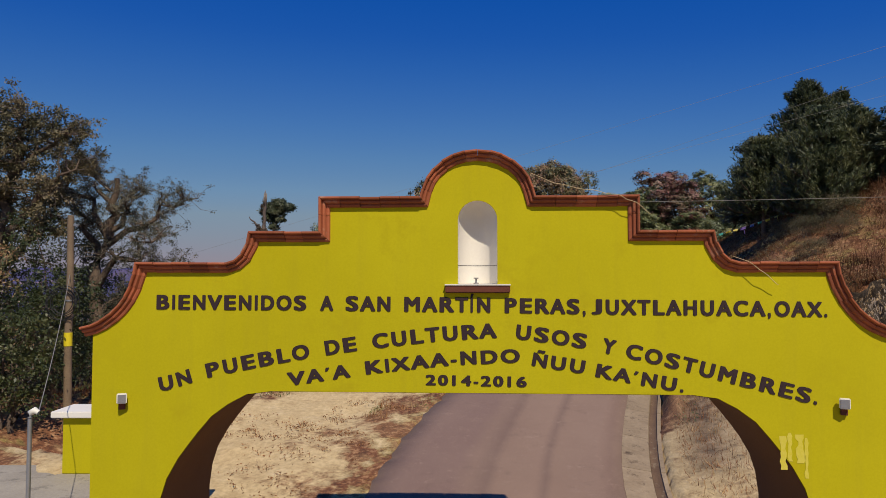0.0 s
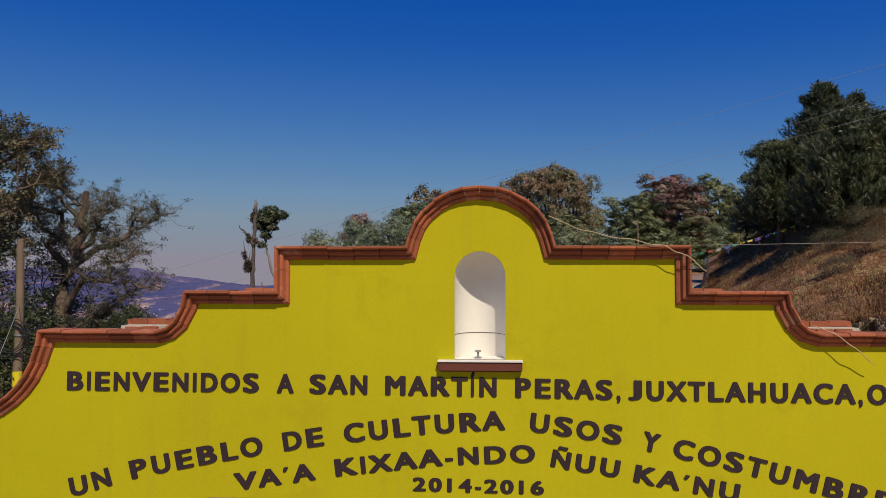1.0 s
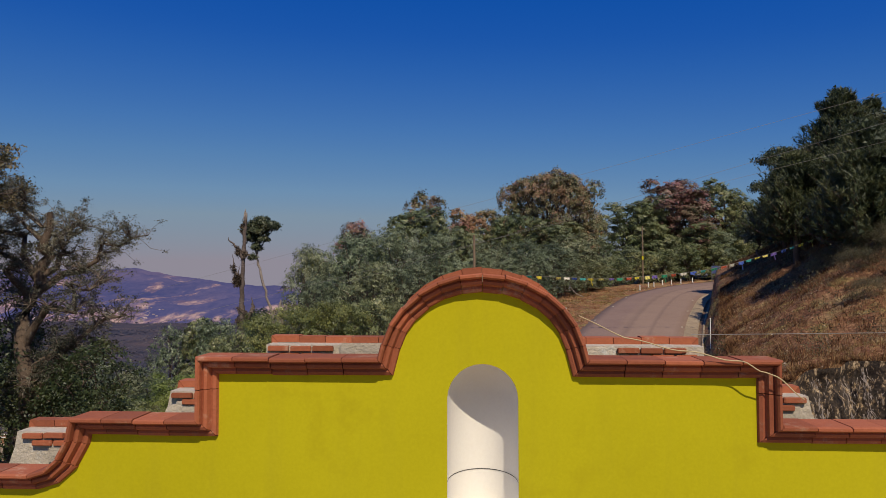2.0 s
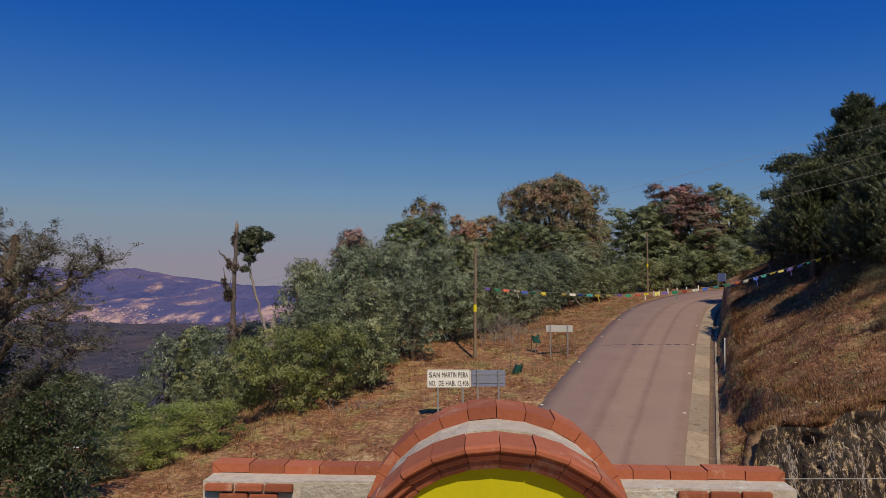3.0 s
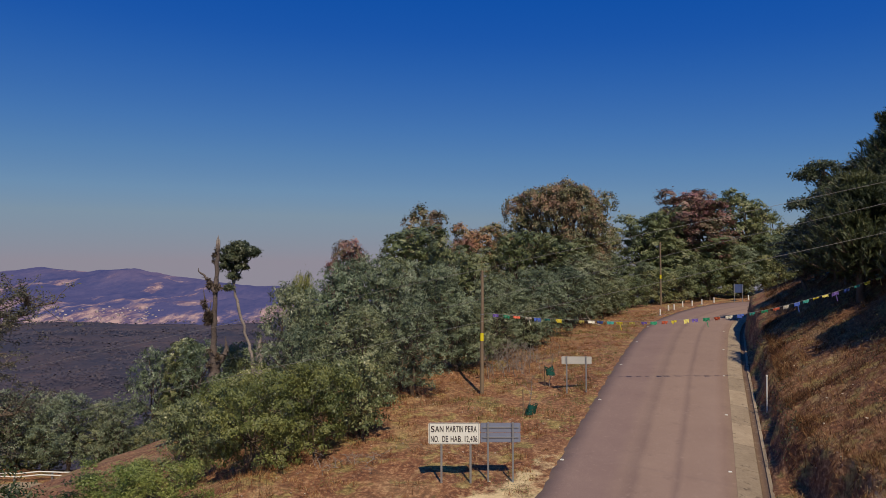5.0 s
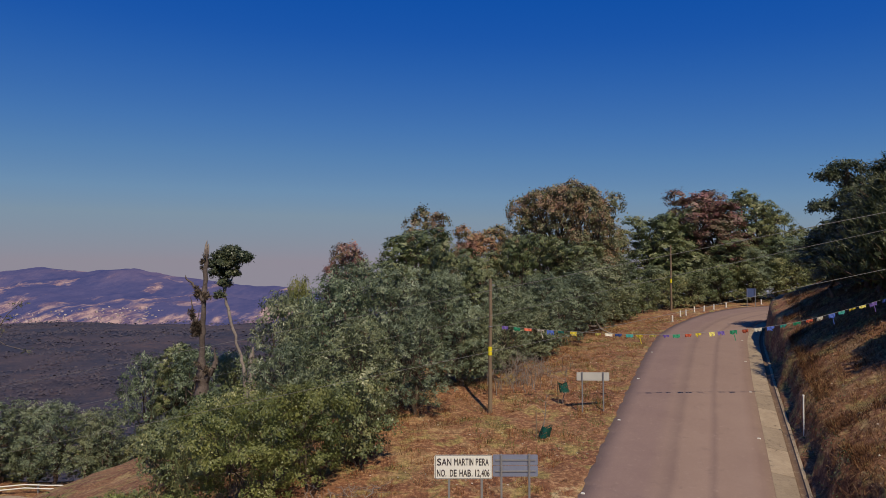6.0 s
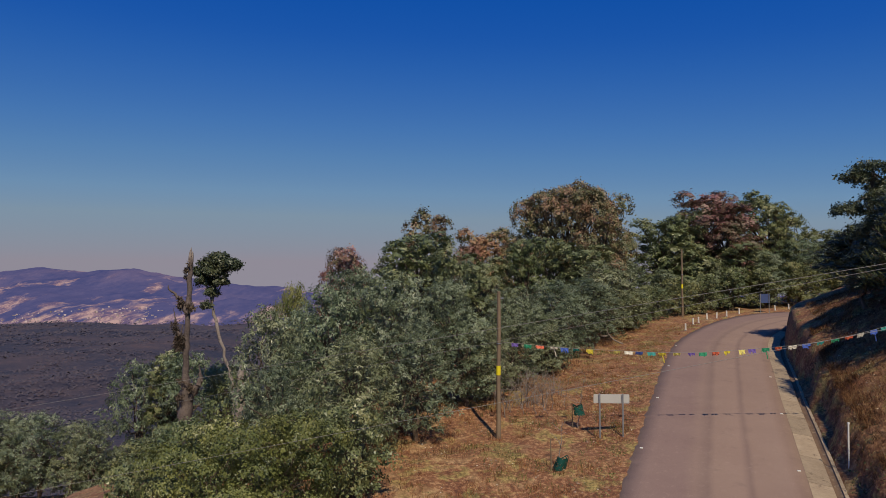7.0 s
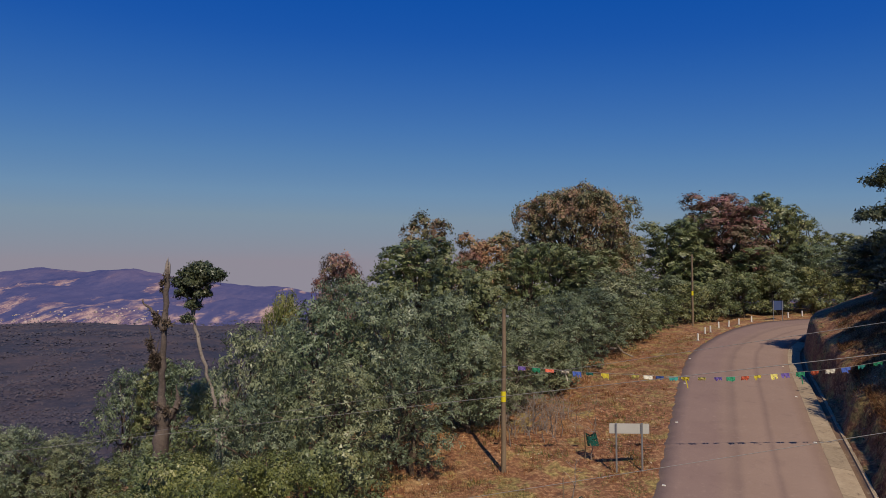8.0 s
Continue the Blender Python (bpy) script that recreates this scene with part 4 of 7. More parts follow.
for line, tall, words in (
    (LINE_1, 0.185, (("BIENVENIDOS", -4.077, -2.147), ("A", -1.975, -1.804), ("SAN", -1.654, -1.086), ("MARTÍN", -0.916, 0.157), ("PERAS,", 0.331, 1.326), ("JUXTLAHUACA,", 1.395, 3.548), ("OAX.", 3.588, 4.213))),
    (LINE_2, 0.18, (("UN", -4.011, -3.586), ("PUEBLO", -3.404, -2.09), ("DE", -1.897, -1.498), ("CULTURA", -1.306, 0.241), ("USOS", 0.463, 1.326), ("Y", 1.505, 1.669), ("COSTUMBRES.", 1.792, 4.067))),
    (LINE_3, 0.165, (("VA´A", -2.377, -1.576), ("KIXAA-NDO", -1.391, 0.519), ("ÑUU", 0.657, 1.299), ("KA´NU.", 1.429, 2.492))),
    (LINE_4, 0.127, (("2014-2016", -0.648, 0.602),)),
):
    for text, u0, u1 in words:
        word(text, u0, u1, line, tall, arch, -0.004, LETTER, bold=0.055)


def flood_light(u, w, turn):
    """Small floodlight on an arm, fixed to the wall."""
    lamp = empty("flood_light", arch.matrix_world @ pose(u, 0, w, 0, 0, turn) @ Matrix.Diagonal((0.78, 0.78, 0.78, 1)), "small white floodlight fixed to the yellow wall", "lamp", "floodlights on the arch")
    bm = bmesh.new()
    box_bm(bm, -0.075, -0.17, -0.03, 0.075, -0.09, 0.13, 0.012)
    part("housing", bm, SIGNWHITE, lamp)
    box("lens", (-0.06, -0.176, -0.015, 0.06, -0.171, 0.115), STEEL, lamp, "grey glass front")
    box("arm", (-0.02, -0.1, -0.04, 0.02, 0.0, 0.0), STEEL, lamp, bevel=0.004)
    box("junction_box", (-0.05, -0.06, -0.14, 0.05, 0.0, -0.04), SILL, lamp, "brown junction box", 0.006)
    return lamp


flood_light(-4.50, 3.65, 25)
flood_light(4.38, 3.67, -20)

# ------------------------------------------------------------------ plants
def leaves(points, size, aspect, rng, droop=0.0, outward=None, bias=0.6):
    """One four-cornered leaf at each point; long leaves have a small aspect."""
    n = len(points)
    face = rng.normal(size=(n, 3)) * 0.75
    if outward is not None:
        face += outward * bias * 1.4
    face[:, 2] += 0.45
    face /= np.linalg.norm(face, axis=1)[:, None] + 1e-9
    d = rng.normal(size=(n, 3))
    d[:, 2] -= droop
    d -= face * np.sum(d * face, axis=1)[:, None]
    d /= np.linalg.norm(d, axis=1)[:, None] + 1e-9
    s = np.cross(face, d)
    up = face
    ln = size * rng.uniform(0.65, 1.3, size=(n, 1))
    wd = ln * aspect * 0.5
    a = points
    c = points + d * ln
    m = points + d * ln * 0.45 + up * ln * 0.10
    v = np.stack([a, m + s * wd, c, m - s * wd], 1).reshape(-1, 3)
    f = np.arange(n * 4).reshape(n, 4)
    return v, f


def leaflets(points, size, aspect, rng, outward, bias):
    """One small three-cornered leaf at each point, turned outwards."""
    n = len(points)
    face = rng.normal(size=(n, 3)) * 0.7 + outward * bias * 1.4
    face[:, 2] += 0.4
    face /= np.linalg.norm(face, axis=1)[:, None] + 1e-9
    d = rng.normal(size=(n, 3))
    d -= face * np.sum(d * face, axis=1)[:, None]
    d /= np.linalg.norm(d, axis=1)[:, None] + 1e-9
    s = np.cross(face, d)
    ln = size * rng.uniform(0.6, 1.35, size=(n, 1))
    wd = ln * aspect * 0.5
    v = np.stack([points - s * wd, points + s * wd, points + d * ln], 1).reshape(-1, 3)
    return v, np.arange(n * 3).reshape(n, 3)


def rosettes(points, axes, size, aspect, rng, ring=6, droop=0.25):
    """Whorls of long drooping leaves at the twig tips, spread round the given axes; each leaf is folded along its rib."""
    n = len(points)
    ax = axes + rng.normal(size=(n, 3)) * 0.55 + np.array([0, 0, 0.35])
    ax /= np.linalg.norm(ax, axis=1)[:, None] + 1e-9
    t1 = np.cross(ax, rng.normal(size=(n, 3)))
    t1 /= np.linalg.norm(t1, axis=1)[:, None] + 1e-9
    t2 = np.cross(ax, t1)
    a = (np.arange(ring) * 2 * math.pi / ring)[None, :] + rng.uniform(0, 6.28, size=(n, 1)) + rng.normal(size=(n, ring)) * 0.35
    d = t1[:, None] * np.cos(a)[..., None] + t2[:, None] * np.sin(a)[..., None] + ax[:, None] * rng.uniform(0.0, 0.7, size=(n, ring, 1))
    d[..., 2] -= droop * rng.uniform(0.4, 1.6, size=(n, ring))
    d = d.reshape(-1, 3)
    d /= np.linalg.norm(d, axis=1)[:, None]
    p = np.repeat(points, ring, axis=0)
    A = np.repeat(ax, ring, axis=0)
    s = np.cross(d, A)
    s /= np.linalg.norm(s, axis=1)[:, None] + 1e-9
    up = np.cross(s, d)
    ln = size * rng.uniform(0.6, 1.25, size=(len(p), 1))
    wd = ln * aspect * 0.5
    a = p + d * ln * 0.1
    m = p + d * ln * 0.5 + up * ln * 0.05
    c = p + d * ln - up * ln * 0.10
    v = np.stack([a, m + s * wd, c, m - s * wd], 1).reshape(-1, 3)
    return v, np.arange(len(p) * 4).reshape(-1, 4)


def core_leaves(bl, n, size, rng):
    """Large inner leaves that close the middle of a crown."""
    k = rng.integers(0, len(bl), n)
    b = np.array(bl)[k]
    d = rng.normal(size=(n, 3))
    d /= np.linalg.norm(d, axis=1)[:, None]
    p = b[:, :3] + d * b[:, 3:6] * rng.uniform(0.0, 0.5, size=(n, 1)) ** 0.7
    return leaves(p, size, 0.7, rng, 0.1)


def crown_cloud(blobs, clumps, per, spread, rng, inner=0.62):
    """Points in clumps over the shells of several blobs, with their outward directions and the clump centres."""
    vol = np.array([b[3] * b[4] + b[4] * b[5] + b[3] * b[5] for b in blobs])
    pts, outs, cents = [], [], []
    for b, share in zip(blobs, vol / vol.sum()):
        k = max(3, int(clumps * share))
        d = rng.normal(size=(k, 3))
        d /= np.linalg.norm(d, axis=1)[:, None]
        d[:, 2] = np.where(d[:, 2] < -0.5, -d[:, 2], d[:, 2])
        r = rng.uniform(inner, 1.05, size=(k, 1))
        c = np.array(b[:3]) + d * r * np.array(b[3:6])
        sp = spread * rng.uniform(0.6, 1.3, size=(k, 1))
        p = np.repeat(c, per, axis=0) + rng.normal(size=(k * per, 3)) * np.repeat(sp, per, axis=0) * np.array([1, 1, 0.75])
        pts.append(p)
        outs.append(np.repeat(d, per, axis=0))
        cents.append(c)
    return np.concatenate(pts), np.concatenate(outs), np.concatenate(cents)


def bend_line(a, b, rng, n=6, sag=0.0, wobble=0.08):
    a, b = np.asarray(a, float), np.asarray(b, float)
    L = np.linalg.norm(b - a)
    t = np.linspace(0, 1, n)[:, None]
    p = a + (b - a) * t
    w = rng.normal(size=(n, 3)) * wobble * L
    w[0] = 0
    w[-1] *= 0.3
    p = p + w * np.sin(t * math.pi) + np.array([0, 0, sag * L]) * np.sin(t * math.pi)
    return p


def tree(name, height, width, blobs, leaf, seed, label, category="tree", leaf_size=0.14, aspect=0.4, clumps=120, per=60, spread=0.22, trunk_r=0.14, trunk_to=0.45, bark=None, droop=0.2, lean=(0, 0), twigs=40, stems=1, whorl=0, core=0, bias=0.6, inner=0.62, small=False):
    """A tapered trunk with limbs and a crown of leaf clumps. Blobs are given in units of the height and width."""
    rng = np.random.default_rng(seed)
    root = empty(name, Matrix.Identity(4), label, category)
    bl = [(b[0] * width, b[1] * width, b[2] * height, b[3] * width, b[3] * width * b[5], b[4] * height) for b in blobs]
    pts, outs, cents = crown_cloud(bl, clumps, per, spread, rng, inner)
    lines = []
    for k in range(stems):
        foot = np.array([rng.normal() * 0.12 * (stems > 1), rng.normal() * 0.12 * (stems > 1), -0.25])
        top = np.array([lean[0] + rng.normal() * 0.25 * (stems > 1), lean[1], height * trunk_to])
        lines.append((bend_line(foot, top, rng, 7, 0, 0.05), np.linspace(trunk_r * 1.25, trunk_r * 0.6, 7)))
        for b in bl[k::stems]:
            c = np.array(b[:3])
            p0 = lines[0][0][rng.integers(4, 7)] if stems == 1 else top
            lines.append((bend_line(p0, c, rng, 6, 0.05, 0.07), np.linspace(trunk_r * 0.55, trunk_r * 0.2, 6)))
    for i in rng.choice(len(cents), min(twigs, len(cents)), replace=False):
        c = cents[i]
        j = int(np.argmin([np.linalg.norm(c - np.array(b[:3])) for b in bl]))
        lines.append((bend_line(np.array(bl[j][:3]), c, rng, 4, 0.03, 0.08), np.linspace(trunk_r * 0.2, trunk_r * 0.05, 4)))
    tubes("trunk", lines, bark or BARK, root, sides=5)
    v, f = rosettes(pts, outs, leaf_size, aspect, rng, whorl, droop) if whorl else leaves(pts, leaf_size, aspect, rng, droop, outs, bias)
    if small:
        v, f = leaflets(pts, leaf_size, aspect, rng, outs, bias)
    if core:
        v2, f2 = core_leaves(bl, core, 0.15, rng)
        if small:
            f2 = np.concatenate([f2[:, :3], f2[:, [0, 2, 3]]])
        v, f = np.concatenate([v, v2]), np.concatenate([f, f2 + len(v)])
    raw("crown", v, f, leaf, root)
    return root




def lumpy(seed, n=13, low=0.16, high=0.86, size=0.2, taper=0.55):
    """Many small lobes filling an egg-shaped crown that reaches down to low."""
    r = random.Random(seed)
    out = []
    for i in range(n):
        h = low + (high - low) * (i + r.random()) / n
        k = (h - low) / (high - low)
        reach = 0.36 * (1 - taper * k ** 1.6) * (0.75 + 0.25 * min(1, k * 4))
        a = 2.4 * i + r.uniform(-0.4, 0.4)
        d = reach * r.uniform(0.45, 1.0)
        sz = size * r.uniform(0.7, 1.2)
        out.append((d * math.cos(a), d * math.sin(a), h, sz, sz * 0.62, 1))
    return out


PROTO = {}
PROTO["grey"] = [tree("small_tree", 5.0, 4.4, lumpy(11 + k, 20, 0.1, 0.88, 0.16), LEAF_GREY, 11 + k, "small broadleaf tree with long glossy grey-green leaves", leaf_size=0.15, aspect=0.28, clumps=460, per=4, spread=0.11, trunk_r=0.08, trunk_to=0.4, droop=0.55, stems=2, whorl=5, core=420, inner=0.8, twigs=24) for k in range(3)]
PROTO["dark"] = [tree("broadleaf_tree", 8.0, 5.5, lumpy(31 + k, 34, 0.1, 0.9, 0.125, 0.34), LEAF_DARK, 31 + k, "dense dark green broadleaf tree on the hillside", small=True, leaf_size=0.125, aspect=0.9, clumps=640, per=28, spread=0.105, trunk_r=0.13, core=600, bias=2.0, inner=0.88, twigs=20) for k in range(2)]
PROTO["brown"] = [tree("oak_tree", 9.0, 5.0, lumpy(41 + k, 28, 0.16, 0.92, 0.13, 0.34), LEAF_BROWN, 41 + k, "oak tree with leaves turning brown", small=True, leaf_size=0.12, aspect=0.9, clumps=560, per=34, spread=0.12, trunk_r=0.13, trunk_to=0.55, core=300, bias=1.9, inner=0.84, twigs=30) for k in range(2)]
PROTO["red"] = [tree("turning_tree", 10.0, 7.0, lumpy(51 + k, 36, 0.14, 0.9, 0.125, 0.34), LEAF_RED, 51 + k, "broadleaf tree with reddish brown autumn crown", small=True, leaf_size=0.13, aspect=0.9, clumps=760, per=40, spread=0.14, trunk_r=0.15, core=600, bias=2.0, inner=0.88, twigs=30) for k in range(1)]
PROTO["yellow"] = [tree("shrub", 3.2, 4.0, lumpy(61 + k, 20, 0.1, 0.82, 0.15, 0.4), LEAF_YELLOW, 61 + k, "broad yellow-green shrub with pale seed heads", "shrub", small=True, leaf_size=0.062, aspect=0.8, clumps=460, per=36, spread=0.09, trunk_r=0.04, trunk_to=0.3, stems=3, core=300, bias=1.2, inner=0.8, twigs=16) for k in range(2)]
PROTO["fresh"] = [tree("shrub", 3.0, 3.6, lumpy(75, 22, 0.1, 0.86, 0.12, 0.2), LEAF_FRESH, 75, "tall fresh green weeds below the dry verge", "shrub", small=True, leaf_size=0.09, aspect=0.5, clumps=360, per=26, spread=0.12, trunk_r=0.02, trunk_to=0.3, stems=4, core=160, bias=0.5, inner=0.5, twigs=30)]
PROTO["green"] = [tree("shrub", 3.0, 3.6, lumpy(71, 18, 0.1, 0.82, 0.15, 0.4), LEAF_DARK, 71, "dense green shrub at the edge of the dry grass", "shrub", small=True, leaf_size=0.085, aspect=0.8, clumps=330, per=20, spread=0.09, trunk_r=0.04, trunk_to=0.3, stems=3, core=260, bias=1.3, inner=0.8, twigs=14)]
PROTO["scrub"] = [tree("shrub", 3.0, 3.6, lumpy(73, 13, 0.1, 0.8, 0.2, 0.4), LEAF_OLIVE, 73, "sparse grey-brown scrub on the dry bank", "shrub", leaf_size=0.10, aspect=0.3, clumps=240, per=22, spread=0.22, trunk_r=0.03, trunk_to=0.3, stems=3)]
PROTO["dusky"] = [tree("broadleaf_tree", 8.0, 5.5, lumpy(35, 26, 0.3, 0.92, 0.15, 0.75), LEAF_DUSK, 35, "dense deep green tree above the road bank", small=True, leaf_size=0.14, aspect=0.8, clumps=420, per=22, spread=0.14, trunk_r=0.13, core=700, bias=1.5, inner=0.8, twigs=20)]
SIZES = {"grey": (5.0, 4.4), "dark": (8.0, 5.5), "brown": (9.0, 5.0), "red": (10.0, 7.0), "yellow": (3.2, 4.0), "green": (3.0, 3.6), "fresh": (3.0, 3.6), "dusky": (8.0, 5.5), "scrub": (3.0, 3.6)}
# where each kind grows: x, y, height, width
GREY_ROADSIDE = [
    (-6.5, 38.1, 6.2, 4), (-4.7, 40.7, 6.4, 5), (-2.2, 40.7, 5.8, 4.8), (-0.2, 42.7, 5.2, 4.4), (-3.3, 36.2, 4.2, 4), (-1.2, 37.6, 4.1, 3.8),
    (-5.6, 34.7, 4.3, 3.2), (0.6, 41.7, 3.6, 3.6), (3, 46.3, 4.3, 4), (5.4, 48.9, 4.6, 4), (4.7, 47.3, 2.7, 2.6), (8.6, 56.1, 4, 5.4),
    (-5.7, 53, 8.1, 5.2), (-6.9, 46.3, 6.1, 4.2), (-7.4, 45, 5, 2.8), (1.6, 42.2, 3.2, 3.2), (2.9, 44.4, 3.4, 3.4), (4.9, 48, 3.4, 3.6),
    (6.9, 52.2, 3.8, 4), (9.8, 58, 3.8, 4.6),
]
GREY_FAR = [
    (11.4, 61.2, 4.9, 6.8), (35.3, 81.3, 6.5, 8.5), (39.5, 80.8, 6.4, 7.8), (16.9, 78.2, 6.7, 6.7), (-31, 66, 6.6, 6.4), (-36, 66.5, 6.7, 7),
    (-26.6, 65.5, 5.9, 5), (-25, 80, 11.4, 8.1), (-30, 80.5, 12.7, 7.5), (-21.5, 81, 8.8, 6.2), (31, 79.8, 5.5, 6), (25, 78.6, 5, 5.5),
    (20.4, 77.4, 4.6, 5.2), (-41, 66.5, 6.5, 7), (-33.5, 67, 6.4, 6.2), (-28.6, 66.2, 5.6, 5.4),
]
YELLOW_AT = [
    (-10.8, 61.2, 9.9, 3.4), (-6.2, 31, 3.5, 3.9), (-4.3, 31.9, 3.2, 3.6), (-9, 40.5, 2.2, 3.6), (-9.9, 31.2, 1.5, 2.4),
]
RED_AT = [
    (-7.3, 63.3, 10.9, 5.6), (1.4, 65.4, 8.9, 4.4), (27.4, 83, 11.2, 11.6),
]
DARK_AT = [
    (-2.2, 61.2, 10, 9.4), (0.4, 56.1, 7.2, 4.9), (5.9, 65.4, 8.2, 5.4), (11, 67.4, 6.5, 7.1), (21.3, 80.8, 9.5, 8.8), (33.4, 83.9, 10.9, 8.2),
    (23.1, 79.7, 6.4, 7.8), (28.2, 80.8, 6, 9), (40.9, 85.9, 7.5, 8.5), (2, 51.5, 5.2, 4.2), (-3.1, 49.9, 6.8, 4.6), (2.6, 60, 6.8, 5),
    (8.5, 70, 8.4, 6), (17, 82, 9, 7), (30, 86, 10.5, 8), (36.5, 86, 9.5, 7), (24.2, 82, 9.5, 7), (-38, 68.5, 6.8, 7),
    (-27.5, 81.5, 12, 6.5),
]
BROWN_AT = [
    (-1.7, 67.4, 12.6, 6.1), (3.1, 69.5, 10.6, 6.7), (6.6, 77.7, 12.8, 6.5),
]
# low ones near x 20, y 36-46 are added to shade the bank
DUSKY_AT = [
    (24, 48, 5, 5.4), (25.5, 56.5, 3.6, 6.1), (28, 57.5, 3.6, 6.3), (20.6, 44.4, 4.4, 4.4), 
    (26.5, 45.5, 5, 6), (24.4, 46.8, 4.6, 5.4), (36, 69, 8, 6), (27.5, 52, 4.2, 4.6), (23, 49.2, 4.2, 3.6),
    (24.4, 51.5, 4.5, 3.6), (20.8, 30.3, 3.3, 5), (19.7, 36.5, 2.4, 3.8), (21.2, 38.4, 3.4, 4.8),
    (19.9, 42.4, 3, 4.2), (19.6, 45.6, 2.6, 3.6),
]
GREEN_AT = [
    (-16.4, 50.4, 2.2, 3.6), (-15.6, 53.5, 2.4, 3.8),
    (20.2, 73, 3.4, 4.6), (23, 75, 3.8, 4.9), (26.4, 77, 4.2, 5.1), (30.2, 78.6, 4.2, 5.1), (34.2, 79.2, 4.6, 5.4), (38.5, 79.4, 4.6, 5.4),
    (17, 69.5, 3, 4.3), (14.2, 64.8, 2.8, 3.8), (-2.9, 33.2, 3, 3.2), (-8.7, 32.4, 3.1, 2.8), (-8.2, 35.5, 3.2, 3.4), (-10.4, 38, 2.2, 3.6),
    (-12.5, 52, 5, 5), (-9.6, 25.4, 1.2, 2.2), (-28.5, 67.5, 3.5, 5), (-34, 68, 3.5, 5), (-26, 67.2, 3.4, 4.5), (13, 63.6, 3, 4),
]
FRESH_AT = [
    (-9.4, 28.6, 1.9, 3.2), (-7.5, 28, 1.7, 2.6), (-10.2, 27.4, 1.3, 2.4), (-8.7, 26.7, 1.3, 2.2),
]
SCRUB_AT = [
    (16.5, 33, 1.2, 2), (17.2, 31, 1.3, 2.2), (15.8, 29.6, 1, 1.8), (16.3, 27.8, 1, 1.8), (17.2, 29.2, 1.3, 2.2), (14.6, 27, 0.8, 1.5),
]
STANDS = [("grey", GREY_ROADSIDE), ("grey", GREY_FAR), ("yellow", YELLOW_AT), ("red", RED_AT), ("dark", DARK_AT), ("brown", BROWN_AT), ("dusky", DUSKY_AT), ("green", GREEN_AT), ("fresh", FRESH_AT), ("scrub", SCRUB_AT)]
GROWN = [(kind, *at) for kind, places in STANDS for at in places]
used = {}
rng = random.Random(9)
for kind, x, y, h, w in GROWN:
    k = used.get(kind, 0)
    used[kind] = k + 1
    protos = PROTO[kind]
    src = protos[k % len(protos)]
    H, W = SIZES[kind]
    m = Matrix.LocRotScale((x, y, land1(x, y)), Euler((0, 0, rng.uniform(0, 6.28))), (w / W * 1.06, w / W * 1.06, h / H * 1.07))
    if k < len(protos):
        src.matrix_basis = m
    else:
        copy_thing(src, Matrix.LocRotScale(m.translation, m.to_quaternion(), None)).scale = m.to_scale()

rb = random.Random(8)
lobes = []
for i in range(54):
    el = math.asin(1 - 1.62 * (i + 0.5) / 54)
    far_out = rb.uniform(0.72, 1.08)
    lobes.append((0.38 * far_out * math.cos(el) * math.cos(2.4 * i), 0.38 * far_out * math.cos(el) * math.sin(2.4 * i), 0.64 + 0.25 * (0.85 + 0.15 * far_out) * math.copysign(abs(math.sin(el)) ** 0.7, el), rb.uniform(0.09, 0.135), rb.uniform(0.06, 0.085), 1))
big = tree("oak_tree", 13.8, 12.4, lobes, LEAF_BROWN, 81, "large spreading oak with brownish green leaves and visible limbs", small=True, leaf_size=0.155, aspect=0.8, clumps=2000, per=32, spread=0.17, trunk_r=0.3, trunk_to=0.4, twigs=120, core=900, bias=1.1, inner=0.8)
big.matrix_basis = pose(12.0, 77.5, land1(11.7, 77.5) - 0.2) @ Matrix.Diagonal((1.0, 1, 1.19, 1))


